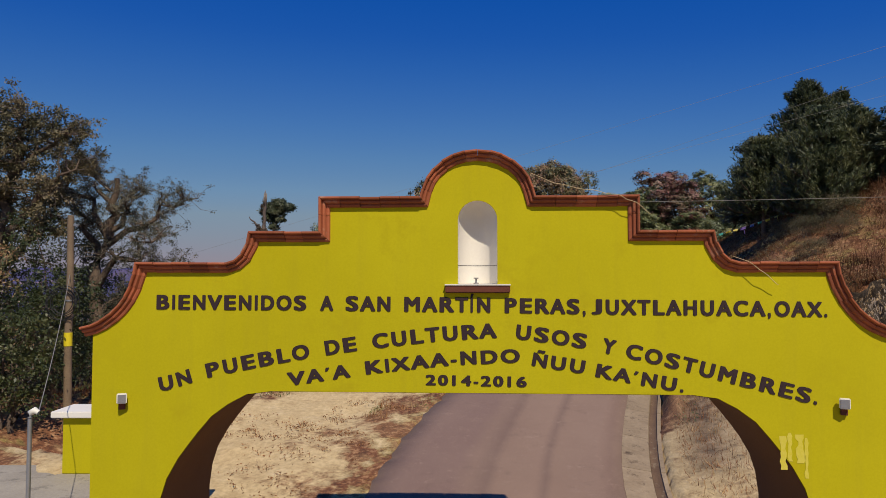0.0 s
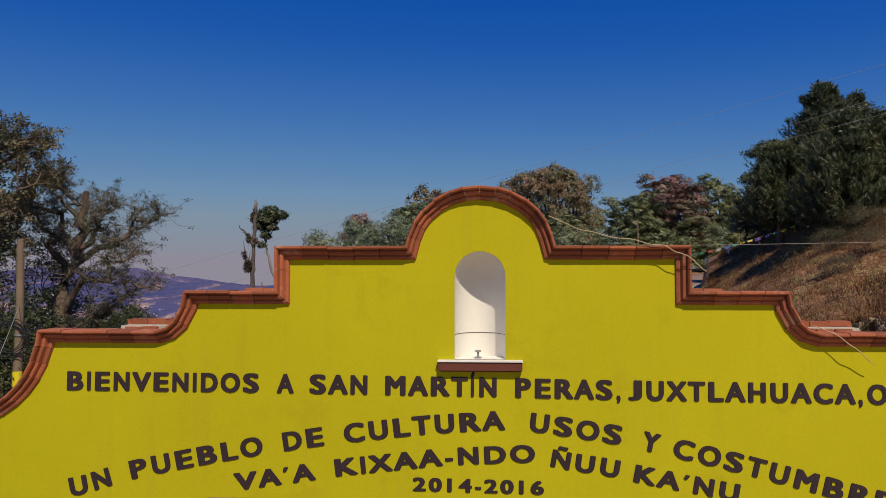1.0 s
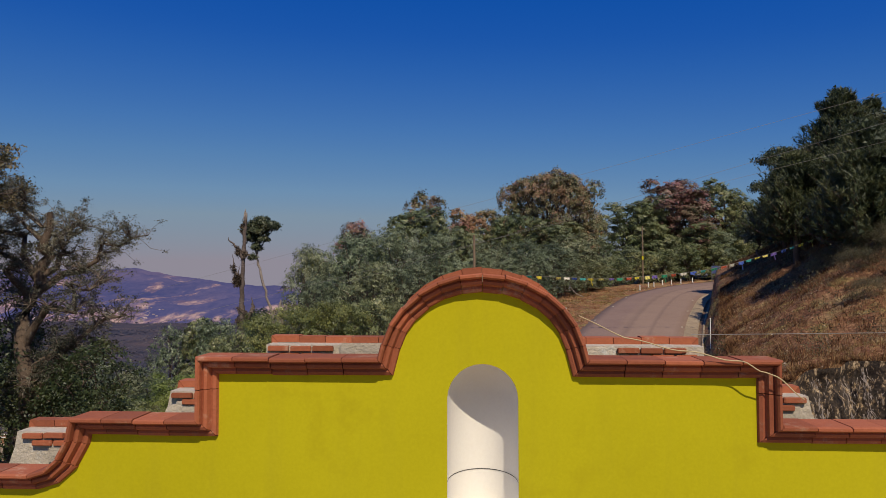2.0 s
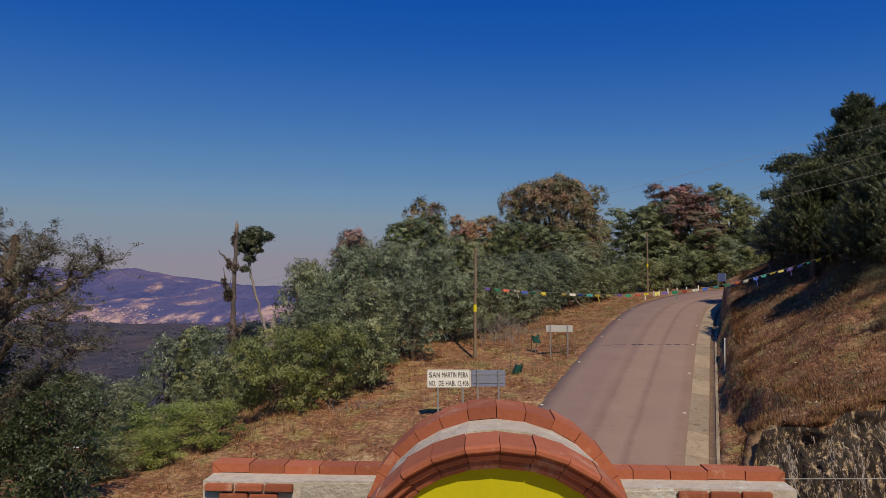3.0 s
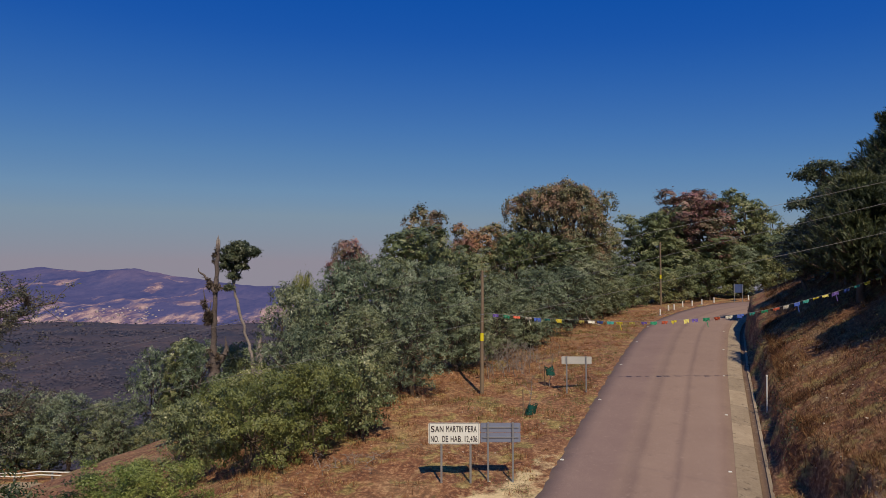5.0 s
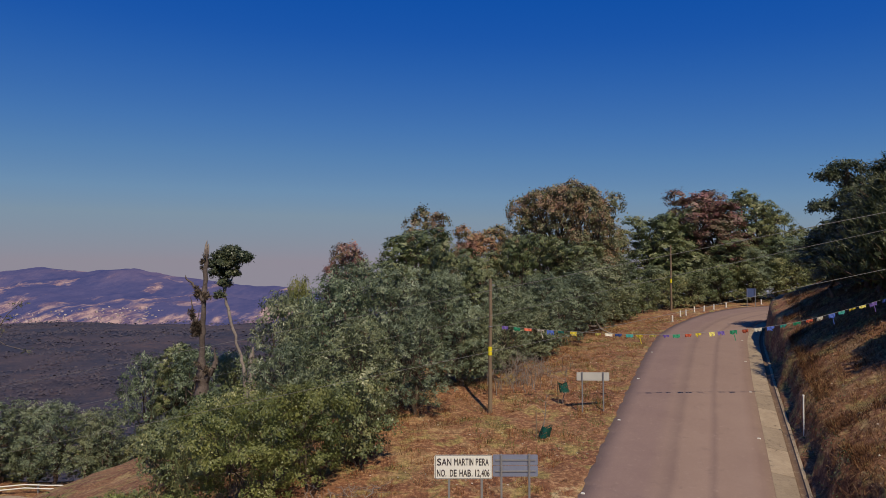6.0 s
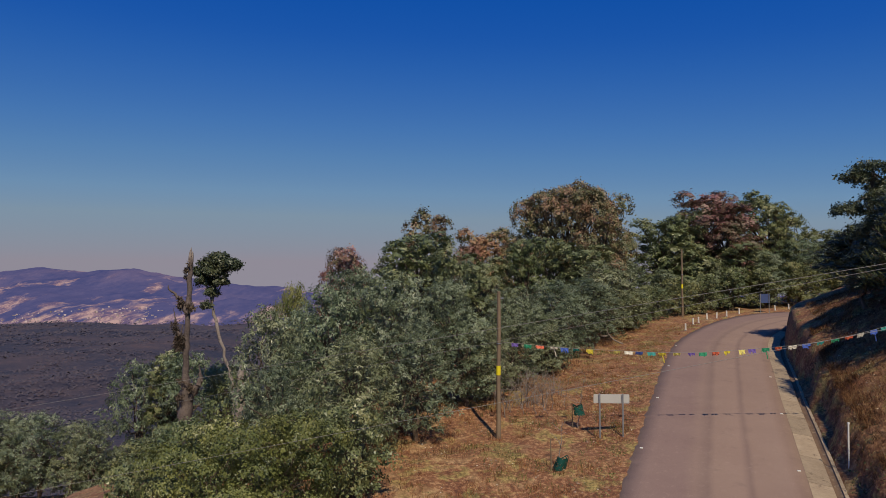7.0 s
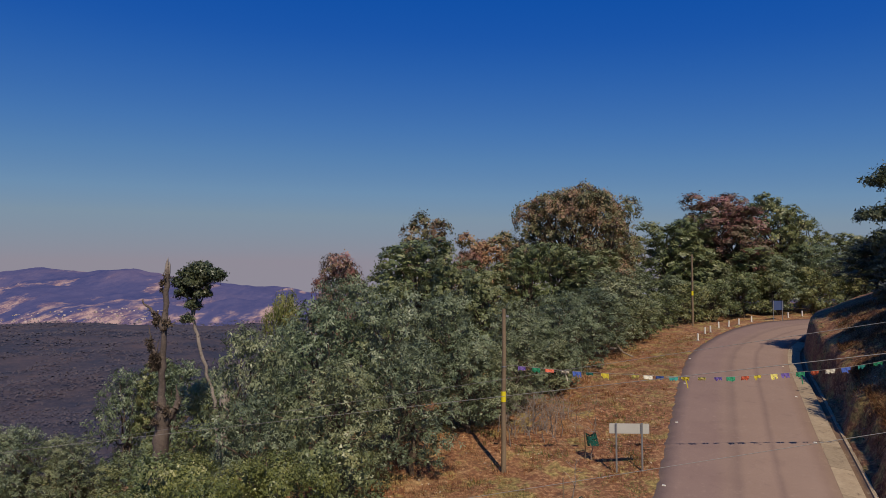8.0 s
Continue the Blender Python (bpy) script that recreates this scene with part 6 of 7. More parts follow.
def bunting():
    xs = [1.75, 3.95, 7.27, 8.93, 12.34, 14.0, 16.96, 20.31]
    zs = [7.12, 6.9, 6.74, 6.73, 7.01, 7.29, 8.1, 9.29]
    root = empty("bunting", pose(1.75, 38.15, 7.35), "string of cut-paper flags in mixed colours across the road", "bunting")
    m = root.matrix_world.inverted()

    def at(x):
        z = (np.interp(x - 0.6, xs, zs) + np.interp(x, xs, zs) + np.interp(x + 0.6, xs, zs)) / 3
        return m @ Vector((x, 38.15 - (x - 1.75) * 0.03, z))
    line = np.array([at(x) for x in np.linspace(1.75, 20.31, 60)])
    tubes("string", [(line, np.full(60, 0.006))], CABLE, root, "", 4)
    rng = random.Random(3)
    x, k = 2.3, 0
    while x < 20.1:
        p = at(x)
        d = (at(x + 0.1) - at(x - 0.1)).normalized()
        w = 0.28 * rng.uniform(0.8, 1.1)
        h = 0.15 * rng.uniform(0.7, 1.25)
        curl = rng.uniform(-0.08, 0.08)
        bm = bmesh.new()
        n = 7
        top = [bm.verts.new(p + d * (w * (i / (n - 1) - 0.5))) for i in range(n)]
        mid = [bm.verts.new(p + d * (w * 0.97 * (i / (n - 1) - 0.5)) + Vector((0, curl * 0.4 + 0.02 * math.sin(i * 1.7 + k), -h * 0.55))) for i in range(n)]
        low = [bm.verts.new(p + d * (w * 0.92 * (i / (n - 1) - 0.5)) + Vector((0, curl + 0.03 * math.sin(i * 1.9 + k), -h * (0.82 if i % 2 else 1.05) * rng.uniform(0.8, 1.1)))) for i in range(n)]
        for i in range(n - 1):
            bm.faces.new((top[i], top[i + 1], mid[i + 1], mid[i]))
            if rng.random() > 0.12:
                bm.faces.new((mid[i], mid[i + 1], low[i + 1], low[i]))
        if k % 8 in (3, 7) and rng.random() < 0.7:
            a = low[n // 2]
            b = [bm.verts.new(a.co + Vector((0.02 + 0.03 * j, 0.02 * j, -0.13 * j))) for j in (1, 2)]
            c = [bm.verts.new(v.co + Vector((0.035, 0, 0))) for v in (a, *b)]
            bm.faces.new((a, c[0], c[1], b[0]))
            bm.faces.new((b[0], c[1], c[2], b[1]))
        part("flag", bm, FLAGS[(k + (k // 8) * 3) % 8], root)
        x += 0.43 * rng.uniform(0.8, 1.25) * (2 if rng.random() < 0.04 else 1)
        k += 1


bunting()


# ------------------------------------------------------------------ signs and posts
def rounded_board(bm, x0, z0, x1, z1, y0, y1, r=0.05):
    pts = []
    for cx, cz, a0 in ((x1 - r, z1 - r, 0), (x0 + r, z1 - r, 90), (x0 + r, z0 + r, 180), (x1 - r, z0 + r, 270)):
        for i in range(5):
            a = radians(a0 + 22.5 * i)
            pts.append((cx + r * math.cos(a), cz + r * math.sin(a)))
    v0 = [bm.verts.new((x, y0, z)) for x, z in pts]
    v1 = [bm.verts.new((x, y1, z)) for x, z in pts]
    n = len(pts)
    bm.faces.new(v0)
    bm.faces.new(v1[::-1])
    for i in range(n):
        bm.faces.new((v0[i], v0[(i + 1) % n], v1[(i + 1) % n], v1[i]))
    bmesh.ops.recalc_face_normals(bm, faces=bm.faces)
    return bm


def sign_legs(root, xs, z0s, z1, y, r=0.03):
    for x, z0 in zip(xs, z0s):
        box("leg", (x - r, y - 0.02, z0 - 0.35, x + r, y + 0.02, z1), STEEL, root, bevel=0.006)


def town_sign():
    x0, y0 = 0.37, 29.0
    zg = land1(x0, y0)
    root = empty("town_sign", pose(x0, y0, zg), "white rectangular town sign with dark lettering on two steel legs", "road sign")
    a, b = 3.75 - zg, 4.37 - zg
    board = part("board", rounded_board(bmesh.new(), -0.75, a, 0.75, b, -0.03, -0.022), SIGNWHITE, root)
    sign_legs(root, (-0.37, 0.48), (land1(0.0, 29) - zg, land1(0.85, 29) - zg), b - 0.03, 0.0)
    for dx in (-0.37, 0.48):
        box("bracket", (dx - 0.05, -0.021, (a + b) / 2 - 0.02, dx + 0.05, 0.022, (a + b) / 2 + 0.02), STEEL, root)
    h = b - a
    for k, (z0, z1, u0, u1) in enumerate(((0.0, 1.0, 0.015, 0.022), (0.0, 1.0, 0.978, 0.985))):
        box("border", (-0.75 + 1.5 * u0, -0.035, a + 0.02, -0.75 + 1.5 * u1, -0.031, b - 0.02), LETTER, root)
    for z in (a + 0.012, b - 0.018):
        box("border", (-0.72, -0.035, z, 0.72, -0.031, z + 0.006), LETTER, root)
    for text, u0, u1, base in (("SAN", -0.68, -0.31, b - 0.265), ("MARTIN", -0.235, 0.26, b - 0.265), ("PERA", 0.325, 0.66, b - 0.265), ("NO.", -0.68, -0.44, a + 0.07), ("DE", -0.345, -0.17, a + 0.07), ("HAB.", -0.10, 0.24, a + 0.07), ("12,406", 0.31, 0.68, a + 0.07)):
        word(text, u0, u1, lambda u, q=base: q, 0.185, root, -0.036, LETTER, 0.012)


def back_sign(x0, y0, x1, z0, z1, legs, label, panels, material, turn=0.0):
    """A sign seen from behind: bare panels and the legs that carry them on this side."""
    xm = (x0 + x1) / 2
    zg = land1(xm, y0)
    root = empty("road_sign", pose(xm, y0, zg, 0, 0, turn), label, "road sign")
    w = (x1 - x0) / 2
    h = (z1 - z0) / panels
    for i in range(panels):
        a = z0 - zg + i * h
        part("panel", rounded_board(bmesh.new(), -w, a + 0.006, w, a + h - 0.006, 0.021, 0.03, 0.03), material, root)
        if panels > 1:
            box("rail", (-w * 0.9, 0.004, a + h * 0.5 - 0.02, w * 0.9, 0.020, a + h * 0.5 + 0.02), STEEL, root)
    sign_legs(root, [x - xm for x in legs], [land1(x, y0) - zg for x in legs], z1 - zg + 0.02, -0.018, 0.026)


SIGNPALE = surface("faded_sign_back", (0.5, 0.48, 0.43), (0.42, 0.4, 0.36), big=2, fine=40, rough=0.5, relief=0.03)
town_sign()
back_sign(1.15, 29.12, 2.33, 3.76, 4.34, (1.37, 2.1), "bare grey-blue back of a road sign on two steel legs", 2, SIGNBACK)
back_sign(5.06, 37.8, 6.32, 4.96, 5.29, (5.27, 6.08), "pale back of a narrow road sign on two legs", 1, SIGNPALE, -3)
back_sign(27.7, 73.8, 28.6, 7.2, 8.0, (27.75, 28.5), "dark blue-grey back of a warning sign at the bend", 1, SIGNBLUE)

post = None
for x, y in ((17.0, 62.2), (18.7, 65.4), (19.5, 66.4), (21.0, 68.6), (22.1, 69.4), (23.5, 70.8), (25.2, 72.3), (29.9, 75.6), (31.7, 76.7)):
    m = pose(x, y, land1(x, y), 0, rng.uniform(-3, 3), rng.uniform(0, 40))
    if post is None:
        post = empty("marker_post", m, "short white concrete marker post at the road edge", "post", "white posts along the bend")
        bm = bmesh.new()
        box_bm(bm, -0.045, -0.045, -0.3, 0.045, 0.045, 0.5, 0.012)
        part("shaft", bm, WHITE, post)
        box("foot", (-0.09, -0.09, -0.3, 0.09, 0.09, 0.04), CONCRETE, post, bevel=0.01)
    else:
        copy_thing(post, m)

stud = None
for x, y in ((8.72, 29.68), (10.72, 34.75), (12.85, 40.1), (15.3, 46.1), (18.15, 53.0), (3.8, 30.6), (6.38, 36.6), (8.74, 42.34), (11.35, 48.8), (13.95, 55.3)):
    m = pose(x, y, float(road_z(y)) + 0.012, 0, 0, -22)
    if stud is None:
        stud = empty("road_stud", m, "small white reflector stud at the edge of the asphalt", "road stud", "road studs")
        box("body", (-0.055, -0.045, -0.03, 0.055, 0.045, 0.022), SIGNWHITE, stud, bevel=0.012)
        box("reflector", (-0.04, -0.048, 0.0, 0.04, -0.0455, 0.014), FLAGS[3], stud, "pale reflector strip")
    else:
        copy_thing(stud, m)

stake = empty("marker_stake", pose(12.24, 34.7, land1(12.24, 34.7)), "thin white upright marker stake beside the gutter", "stake")
tubes("shaft", [(np.array([(0, 0, -0.3), (0, 0, 0.6), (0.01, 0, 1.25)]), np.array([0.026, 0.026, 0.025]))], SIGNWHITE, stake, "", 8)
box("tip", (-0.022, -0.026, 1.2, 0.038, 0.026, 1.26), SIGNWHITE, stake, bevel=0.006)


def netted_sapling(x, y, seed, tilt, lift=0.0):
    rng = np.random.default_rng(seed)
    root = empty("sapling", pose(x, y, land1(x, y)), "bare sapling guarded by a sagging green net", "sapling", "netted saplings")
    lines = [(bend_line((0, 0, -0.2), (0.12, 0, 1.5), rng, 6, 0, 0.03), np.linspace(0.022, 0.008, 6))]
    for k in range(7):
        z = rng.uniform(0.6, 1.4)
        lines.append((bend_line((0.07, 0, z), (0.07 + rng.normal() * 0.25, rng.normal() * 0.25, z + rng.uniform(0.1, 0.4)), rng, 4, 0, 0.1), np.linspace(0.01, 0.004, 4)))
    tubes("stem", lines, PALEBARK, root, "", 5)
    tubes("stake", [(np.array([(-0.22, 0.1, -0.2), (-0.24, 0.1, 0.95)]), np.array([0.02, 0.018]))], POLEWOOD, root, "", 5)
    vs, fs = [], []
    n, m = 26, 12
    for j in range(m):
        for i in range(n):
            a = 2 * math.pi * i / n
            r = 0.2 * (1 + 0.12 * math.sin(3 * a + seed) - 0.15 * j / m)
            vs.append((r * math.cos(a) + tilt * j / m, r * math.sin(a), 0.03 + 0.4 * j / m + 0.06 * math.sin(2 * a + seed) * j / m))
    for j in range(m - 1):
        for i in range(n):
            if (i + j) % 2 == 0 or rng.random() < 0.6:
                fs.append((j * n + i, j * n + (i + 1) % n, (j + 1) * n + (i + 1) % n, (j + 1) * n + i))
    raw("net", [(p[0], p[1], p[2] + lift) for p in vs], fs, NET, root, "torn green plastic net")


netted_sapling(3.35, 35.1, 1, 0.15)
netted_sapling(4.75, 38.9, 2, -0.1, 0.5)

# ------------------------------------------------------------------ beside the arch
pad_z = 1.55
bm = bmesh.new()
box_bm(bm, -13.0, 2.0, -0.6, -4.72, 13.5, pad_z, 0.03)
tagged(link("pavement", bm, CONCRETE), "dusty pale concrete terrace beside the arch", "terrace", kind="structure")
low = empty("low_wall", pose(-6.0, 13.15, pad_z), "low yellow wall with a white capping slab", "wall")
box("body", (-1.1, -0.28, 0.002, 1.3, 0.28, 1.05), YELLOW, low, bevel=0.01)
box("capping", (-1.27, -0.4, 1.052, 1.45, 0.4, 1.17), WHITE, low, "white capping slab", 0.012)
mast = empty("service_mast", pose(-5.36, 8.94, pad_z), "thin grey conduit mast with an elbow head", "mast")
tubes("conduit", [(np.array([(0, 0, 0), (0, 0, 1.0), (0.0, 0, 1.85)]), np.full(3, 0.028))], STEEL, mast, "", 9)
tubes("weatherhead", [(np.array([(0, 0, 1.83), (0.01, 0, 1.9), (0.06, 0, 1.93), (0.11, 0, 1.9)]), np.array([0.032, 0.045, 0.045, 0.03]))], SIGNWHITE, mast, "pale elbow head", 9)
cable((-5.26, 8.94, 3.42), (-9.4, 17.2, 5.3), 0.15, 0.007, CABLE, label="grey service cable from the mast to the pole")
coil = []
rr = random.Random(5)
for k in range(5):
    r = 0.34 + 0.05 * k
    a = np.linspace(0, 2 * math.pi, 26)
    coil.append((np.stack([-9.5 + (r * 0.75) * np.cos(a) + rr.uniform(-0.05, 0.05), np.full(26, 17.05) + 0.03 * np.sin(a * 2 + k), 4.55 + r * np.sin(a) * 0.8 + rr.uniform(-0.06, 0.06)], 1), np.full(26, 0.011)))
tagged(tubes("cable_coil", coil, CABLEDARK, sides=5), "loose black coil of spare cable hung on the pole", "cable")

RUNS = surface("thin_whitewash", (0.64, 0.56, 0.10), (0.58, 0.5, 0.03), big=6, fine=30, relief=0)

# cord draped over the arch: slack along the upper step, then again at the lower one
def cord(us, ws, vs, wave):
    k = np.linspace(0, len(us) - 1, 36)
    i = np.arange(len(us))
    w = np.interp(k, i, ws) + wave * np.sin(k * 6.1) * np.interp(k, i, np.linspace(0, 1, len(us)))
    return np.stack([np.interp(k, i, us), np.interp(k, i, vs), w], 1), np.full(36, 0.0042)


CORD = surface("cream_cord", (0.60, 0.48, 0.27), (0.42, 0.32, 0.18), big=3, fine=40, rough=0.8, relief=0)
tubes("loose_cord", [cord([0.66, 0.95, 1.3, 1.65, 1.85, 2.1], [6.50, 6.36, 6.28, 6.22, 6.15, 5.98], [-0.02, -0.1, -0.135, -0.14, -0.145, -0.14], 0.018), cord([3.12, 3.24, 3.4, 3.6], [5.46, 5.40, 5.28, 5.12], [0.0, -0.13, -0.14, -0.1], 0.008)], CORD, arch, "loose cream cord draped over the coping", 5)

# pale runs of whitewash on the front wall
for k, (u, w0, w1, wd) in enumerate(((3.66, 3.30, 2.9, 0.05), (3.74, 3.34, 3.0, 0.035), (3.86, 3.32, 2.98, 0.06), (3.93, 3.28, 2.8, 0.03))):
    rr = random.Random(k)
    bm = bmesh.new()
    zs = np.linspace(w0, w1, 9)
    a = [bm.verts.new((u - wd * rr.uniform(0.3, 1), -0.003, z)) for z in zs]
    b = [bm.verts.new((u + wd * rr.uniform(0.3, 1), -0.003, z)) for z in zs]
    for i in range(8):
        bm.faces.new((a[i], b[i], b[i + 1], a[i + 1]))
    part("paint_run", bm, RUNS, arch, "faded pale paint run")

# ------------------------------------------------------------------ lower road with its rail
rows = [[(x, y, land1(x, y) + 0.12) for y in (57.0, 58.4, 59.8, 61.2, 62.6)] for x in np.linspace(-70, -24, 60)]
tagged(strip("lower_road", rows, GUTTER), "pale dirt road lower on the slope", "road", kind="structure")
rail = empty("guard_rail", pose(-34, 63.6, land1(-34, 63.6)), "pale steel guard rail along the lower road", "guard rail")
z0 = land1(-34, 63.6)
xs = np.linspace(-28, 7.5, 40)
for dz in (0.66, 0.40):
    tubes("rail", [(np.stack([xs, xs * 0, np.array([land1(x - 34, 63.6) - z0 + dz for x in xs])], 1), np.full(40, 0.05))], SIGNWHITE, rail, "", 8)
for x in np.arange(-27, 8, 3.0):
    z = land1(x - 34, 63.6) - z0
    box("post", (x - 0.06, 0.08, z - 0.3, x + 0.06, 0.2, z + 0.7), STEEL, rail)


# ------------------------------------------------------------------ eroded end wall of the pit
def eroded_material():
    m, nt, b = nodes_of("eroded_soil")
    pos = nt.nodes.new("ShaderNodeNewGeometry").outputs["Position"]
    mp = nt.nodes.new("ShaderNodeMapping")
    mp.inputs["Scale"].default_value = (6.5, 6.5, 3.0)
    nt.links.new(pos, mp.inputs["Vector"])
    n1 = noise_tex(nt, 1.0, 6, 0.75, mp.outputs[0])
    n2 = noise_tex(nt, 9.0, 6, 0.7, pos)
    # near-black stops hold dark soil together with the shadow in its crevices
    col = ramp(nt, n1, [(0.44, (0.010, 0.007, 0.006)), (0.54, (0.03, 0.02, 0.014)), (0.575, (0.34, 0.23, 0.12)), (0.66, (0.66, 0.52, 0.34))])
    col = mix(nt, 0.15, col, ramp(nt, n2, [(0.35, (0.02, 0.014, 0.012)), (0.7, (0.4, 0.28, 0.16))]))
    nt.links.new(col, b.inputs["Base Color"])
    b.inputs["Roughness"].default_value = 0.95
    bump(nt, b, n2, 1.0, 0.08)
    return m


def eroded_bank():
    us = np.linspace(7.05, 17.5, 300)
    ws = np.linspace(0, 1, 60)
    U, W = np.meshgrid(us, ws)
    edge = 21.0 + 0.2 * np.sin(U * 1.9) + 0.12 * np.sin(U * 4.7 + 1)
    lo = land(U, edge - 0.7) - 0.3
    hi = land(U, edge + 0.9) + 0.03
    flute, crumb = np.zeros_like(U), np.zeros_like(U)
    for i in range(U.shape[0]):
        for j in range(U.shape[1]):
            flute[i, j] = noise.noise(Vector((U[i, j] * 2.6, 3.0, W[i, j] * 1.3))) + 0.5 * noise.noise(Vector((U[i, j] * 6.0, 7.0, W[i, j] * 3.0)))
            crumb[i, j] = noise.noise(Vector((U[i, j] * 14, 5.0, W[i, j] * 16)))
    body = np.sin(np.clip(W * 1.05, 0, 1) * math.pi) ** 0.5
    Yv = edge - 0.35 + 0.55 * W + 0.22 * np.exp(-((W - 0.8) / 0.12) ** 2) - (0.30 * flute + 0.07 * crumb) * body
    Zv = lo + (hi - lo) * W + 0.05 * crumb * body
    i = np.arange(U.size).reshape(U.shape)
    f = np.stack([i[:-1, :-1], i[:-1, 1:], i[1:, 1:], i[1:, :-1]], -1).reshape(-1, 4)
    ob = raw("eroded_bank", np.stack([U, Yv, Zv], -1).reshape(-1, 3), f, eroded_material())
    tagged(ob, "eroded dark soil face with pale streaks under a grassy ledge", "bank", kind="structure")


eroded_bank()


def hanging_roots(n):
    """Pale dead roots and stems hanging down the eroded face."""
    rng = np.random.default_rng(19)
    u = 7.2 + 10 * rng.uniform(size=n) ** 1.2
    u = u + 0.15 * np.sin(u * 9)
    edge = 21.0 + 0.2 * np.sin(u * 1.9) + 0.12 * np.sin(u * 4.7 + 1)
    lo, hi = land(u, edge - 0.7), land(u, edge + 0.9)
    w = rng.uniform(0.15, 0.95, n)
    p = np.stack([u, edge - 0.62 + 0.5 * w + rng.normal(size=n) * 0.08, lo + (hi - lo) * w], 1)
    d = np.stack([rng.normal(size=n) * 0.35, -0.2 - np.abs(rng.normal(size=n)) * 0.2, -np.ones(n)], 1) * rng.uniform(0.04, 0.2, size=(n, 1))
    side = np.stack([rng.uniform(0.004, 0.016, n), np.zeros(n), np.zeros(n)], 1)
    v = np.stack([p - side, p + side, p + d], 1).reshape(-1, 3)
    return tagged(raw("hanging_roots", v, np.arange(n * 3).reshape(n, 3), PALEBARK), "pale dead roots and stems hanging from the soil face", "roots", kind="stuff")


hanging_roots(1500)


# ------------------------------------------------------------------ dry grass, weeds and litter
def blades(name, n, where, height, width, material, seed, label, lay=0.5):
    """Blades of grass; where(rng, n) gives places; lay tells how far they lean over."""
    rng = np.random.default_rng(seed)
    x, y = where(rng, n)
    z = land(x, y)
    n = len(x)
    h = height * rng.uniform(0.4, 1.25, n)
    a = 9 * fbm(x, y, 0.8, seed) + rng.normal(size=n) * 1.1
    l = np.abs(rng.normal(size=n)) * lay
    gx, gy = (land(x + 0.1, y) - z) / 0.1, (land(x, y + 0.1) - z) / 0.1
    gx, gy = np.clip(gx, -2, 2), np.clip(gy, -2, 2)
    c, q = np.cos(a) * l, np.sin(a) * l
    d = np.stack([c - gx * 0.6, q - gy * 0.6, np.ones(n) * 0.8 + c * gx + q * gy], 1)
    d /= np.linalg.norm(d, axis=1)[:, None]
    b = a + rng.uniform(0.6, 2.5, n)
    s = np.stack([np.cos(b), np.sin(b), np.zeros(n)], 1) * width * rng.uniform(0.6, 1.4, n)[:, None]
    p = np.stack([x, y, z - 0.02], 1)
    v = np.stack([p - s, p + s, p + d * h[:, None]], 1).reshape(-1, 3)
    ob = raw(name, v, np.arange(n * 3).reshape(n, 3), material)
    return tagged(ob, label, "grass", kind="stuff")


def clumped(rng, n, xr, yr, keep, clump=0.35, per=14):
    k = max(1, n // per)
    cx, cy = rng.uniform(*xr, k), rng.uniform(*yr, k)
    ok = keep(cx, cy)
    cx, cy = cx[ok], cy[ok]
    x = np.repeat(cx, per) + rng.normal(size=len(cx) * per) * clump
    y = np.repeat(cy, per) + rng.normal(size=len(cy) * per) * clump
    ok = keep(x, y)
    return x[ok], y[ok]


def off_left(x, y):
    return (left_x(y) - x > 0.25) & (fbm(x, y, 0.5, 3.0) > -0.55 + 0.9 * np.clip((24 - y) / 8, 0, 1))


def off_right(x, y):
    return (x - right_x(y) > np.interp(y, [20, 42, 47, 70], [1.35, 1.5, 2.3, 2.3])) & (x - right_x(y) < 22)


blades("dry_grass", 190000, lambda r, n: clumped(r, n, (-12, 20), (19, 66), off_left, 0.13, 40), 0.21, 0.008, STRAW, 1, "matted reddish dry grass on the road verge", 1.6)
blades("dry_grass", 260000, lambda r, n: clumped(r, n, (6, 24), (21, 56), off_right, 0.25, 24), 0.27, 0.009, BANKGRASS, 2, "long flattened reddish dry grass on the bank", 4.5)
blades("dry_grass", 42000, lambda r, n: clumped(r, n, (6, 24), (21, 54), off_right, 0.12, 50), 0.32, 0.008, BANKGRASS, 12, "scattered tussocks of longer dry grass on the bank", 2.6)
blades("dry_grass", 26000, lambda r, n: clumped(r, n, (4, 14), (10, 21.5), off_right), 0.2, 0.007, STRAW, 3, "sparse straw grass in the pit beside the arch", 1.6)
blades("green_grass", 52000, lambda r, n: clumped(r, n, (-10, 16), (21, 60), lambda x, y: off_left(x, y) & (fbm(x, y, 0.35, 5.0) > 0.2), 0.2, 40), 0.2, 0.009, GREENGRASS, 4, "patches of low green weeds in the dry verge", 1.0)
blades("brown_brush", 45000, lambda r, n: clumped(r, n, (12, 30), (22, 44), lambda x, y: (x - right_x(y) > 6.5) & (fbm(x, y, 0.4, 7.0) > 0.0), 0.3, 40), 0.6, 0.009, BRUSH, 5, "brown brush high on the bank", 1.1)
blades("green_grass", 12000, lambda r, n: clumped(r, n, (10, 28), (20, 56), lambda x, y: off_right(x, y) & (fbm(x, y, 0.35, 9.0) > 0.6), 0.35, 22), 0.28, 0.007, GREENGRASS, 6, "scattered green weeds on the bank", 1.6)
blades("brown_brush", 18000, lambda r, n: clumped(r, n, (-12, 14), (26, 64), lambda x, y: (left_x(y) - x > np.interp(y, [26, 31, 35, 40, 48, 64], [8.5, 6.2, 5.6, 5.0, 3.6, 2.4])) & (left_x(y) - x < 13) & (fbm(x, y, 0.5, 11.0) > -0.1), 0.3, 30), 0.45, 0.008, BRUSH, 7, "knee-high brown brush at the foot of the bushes", 0.6)


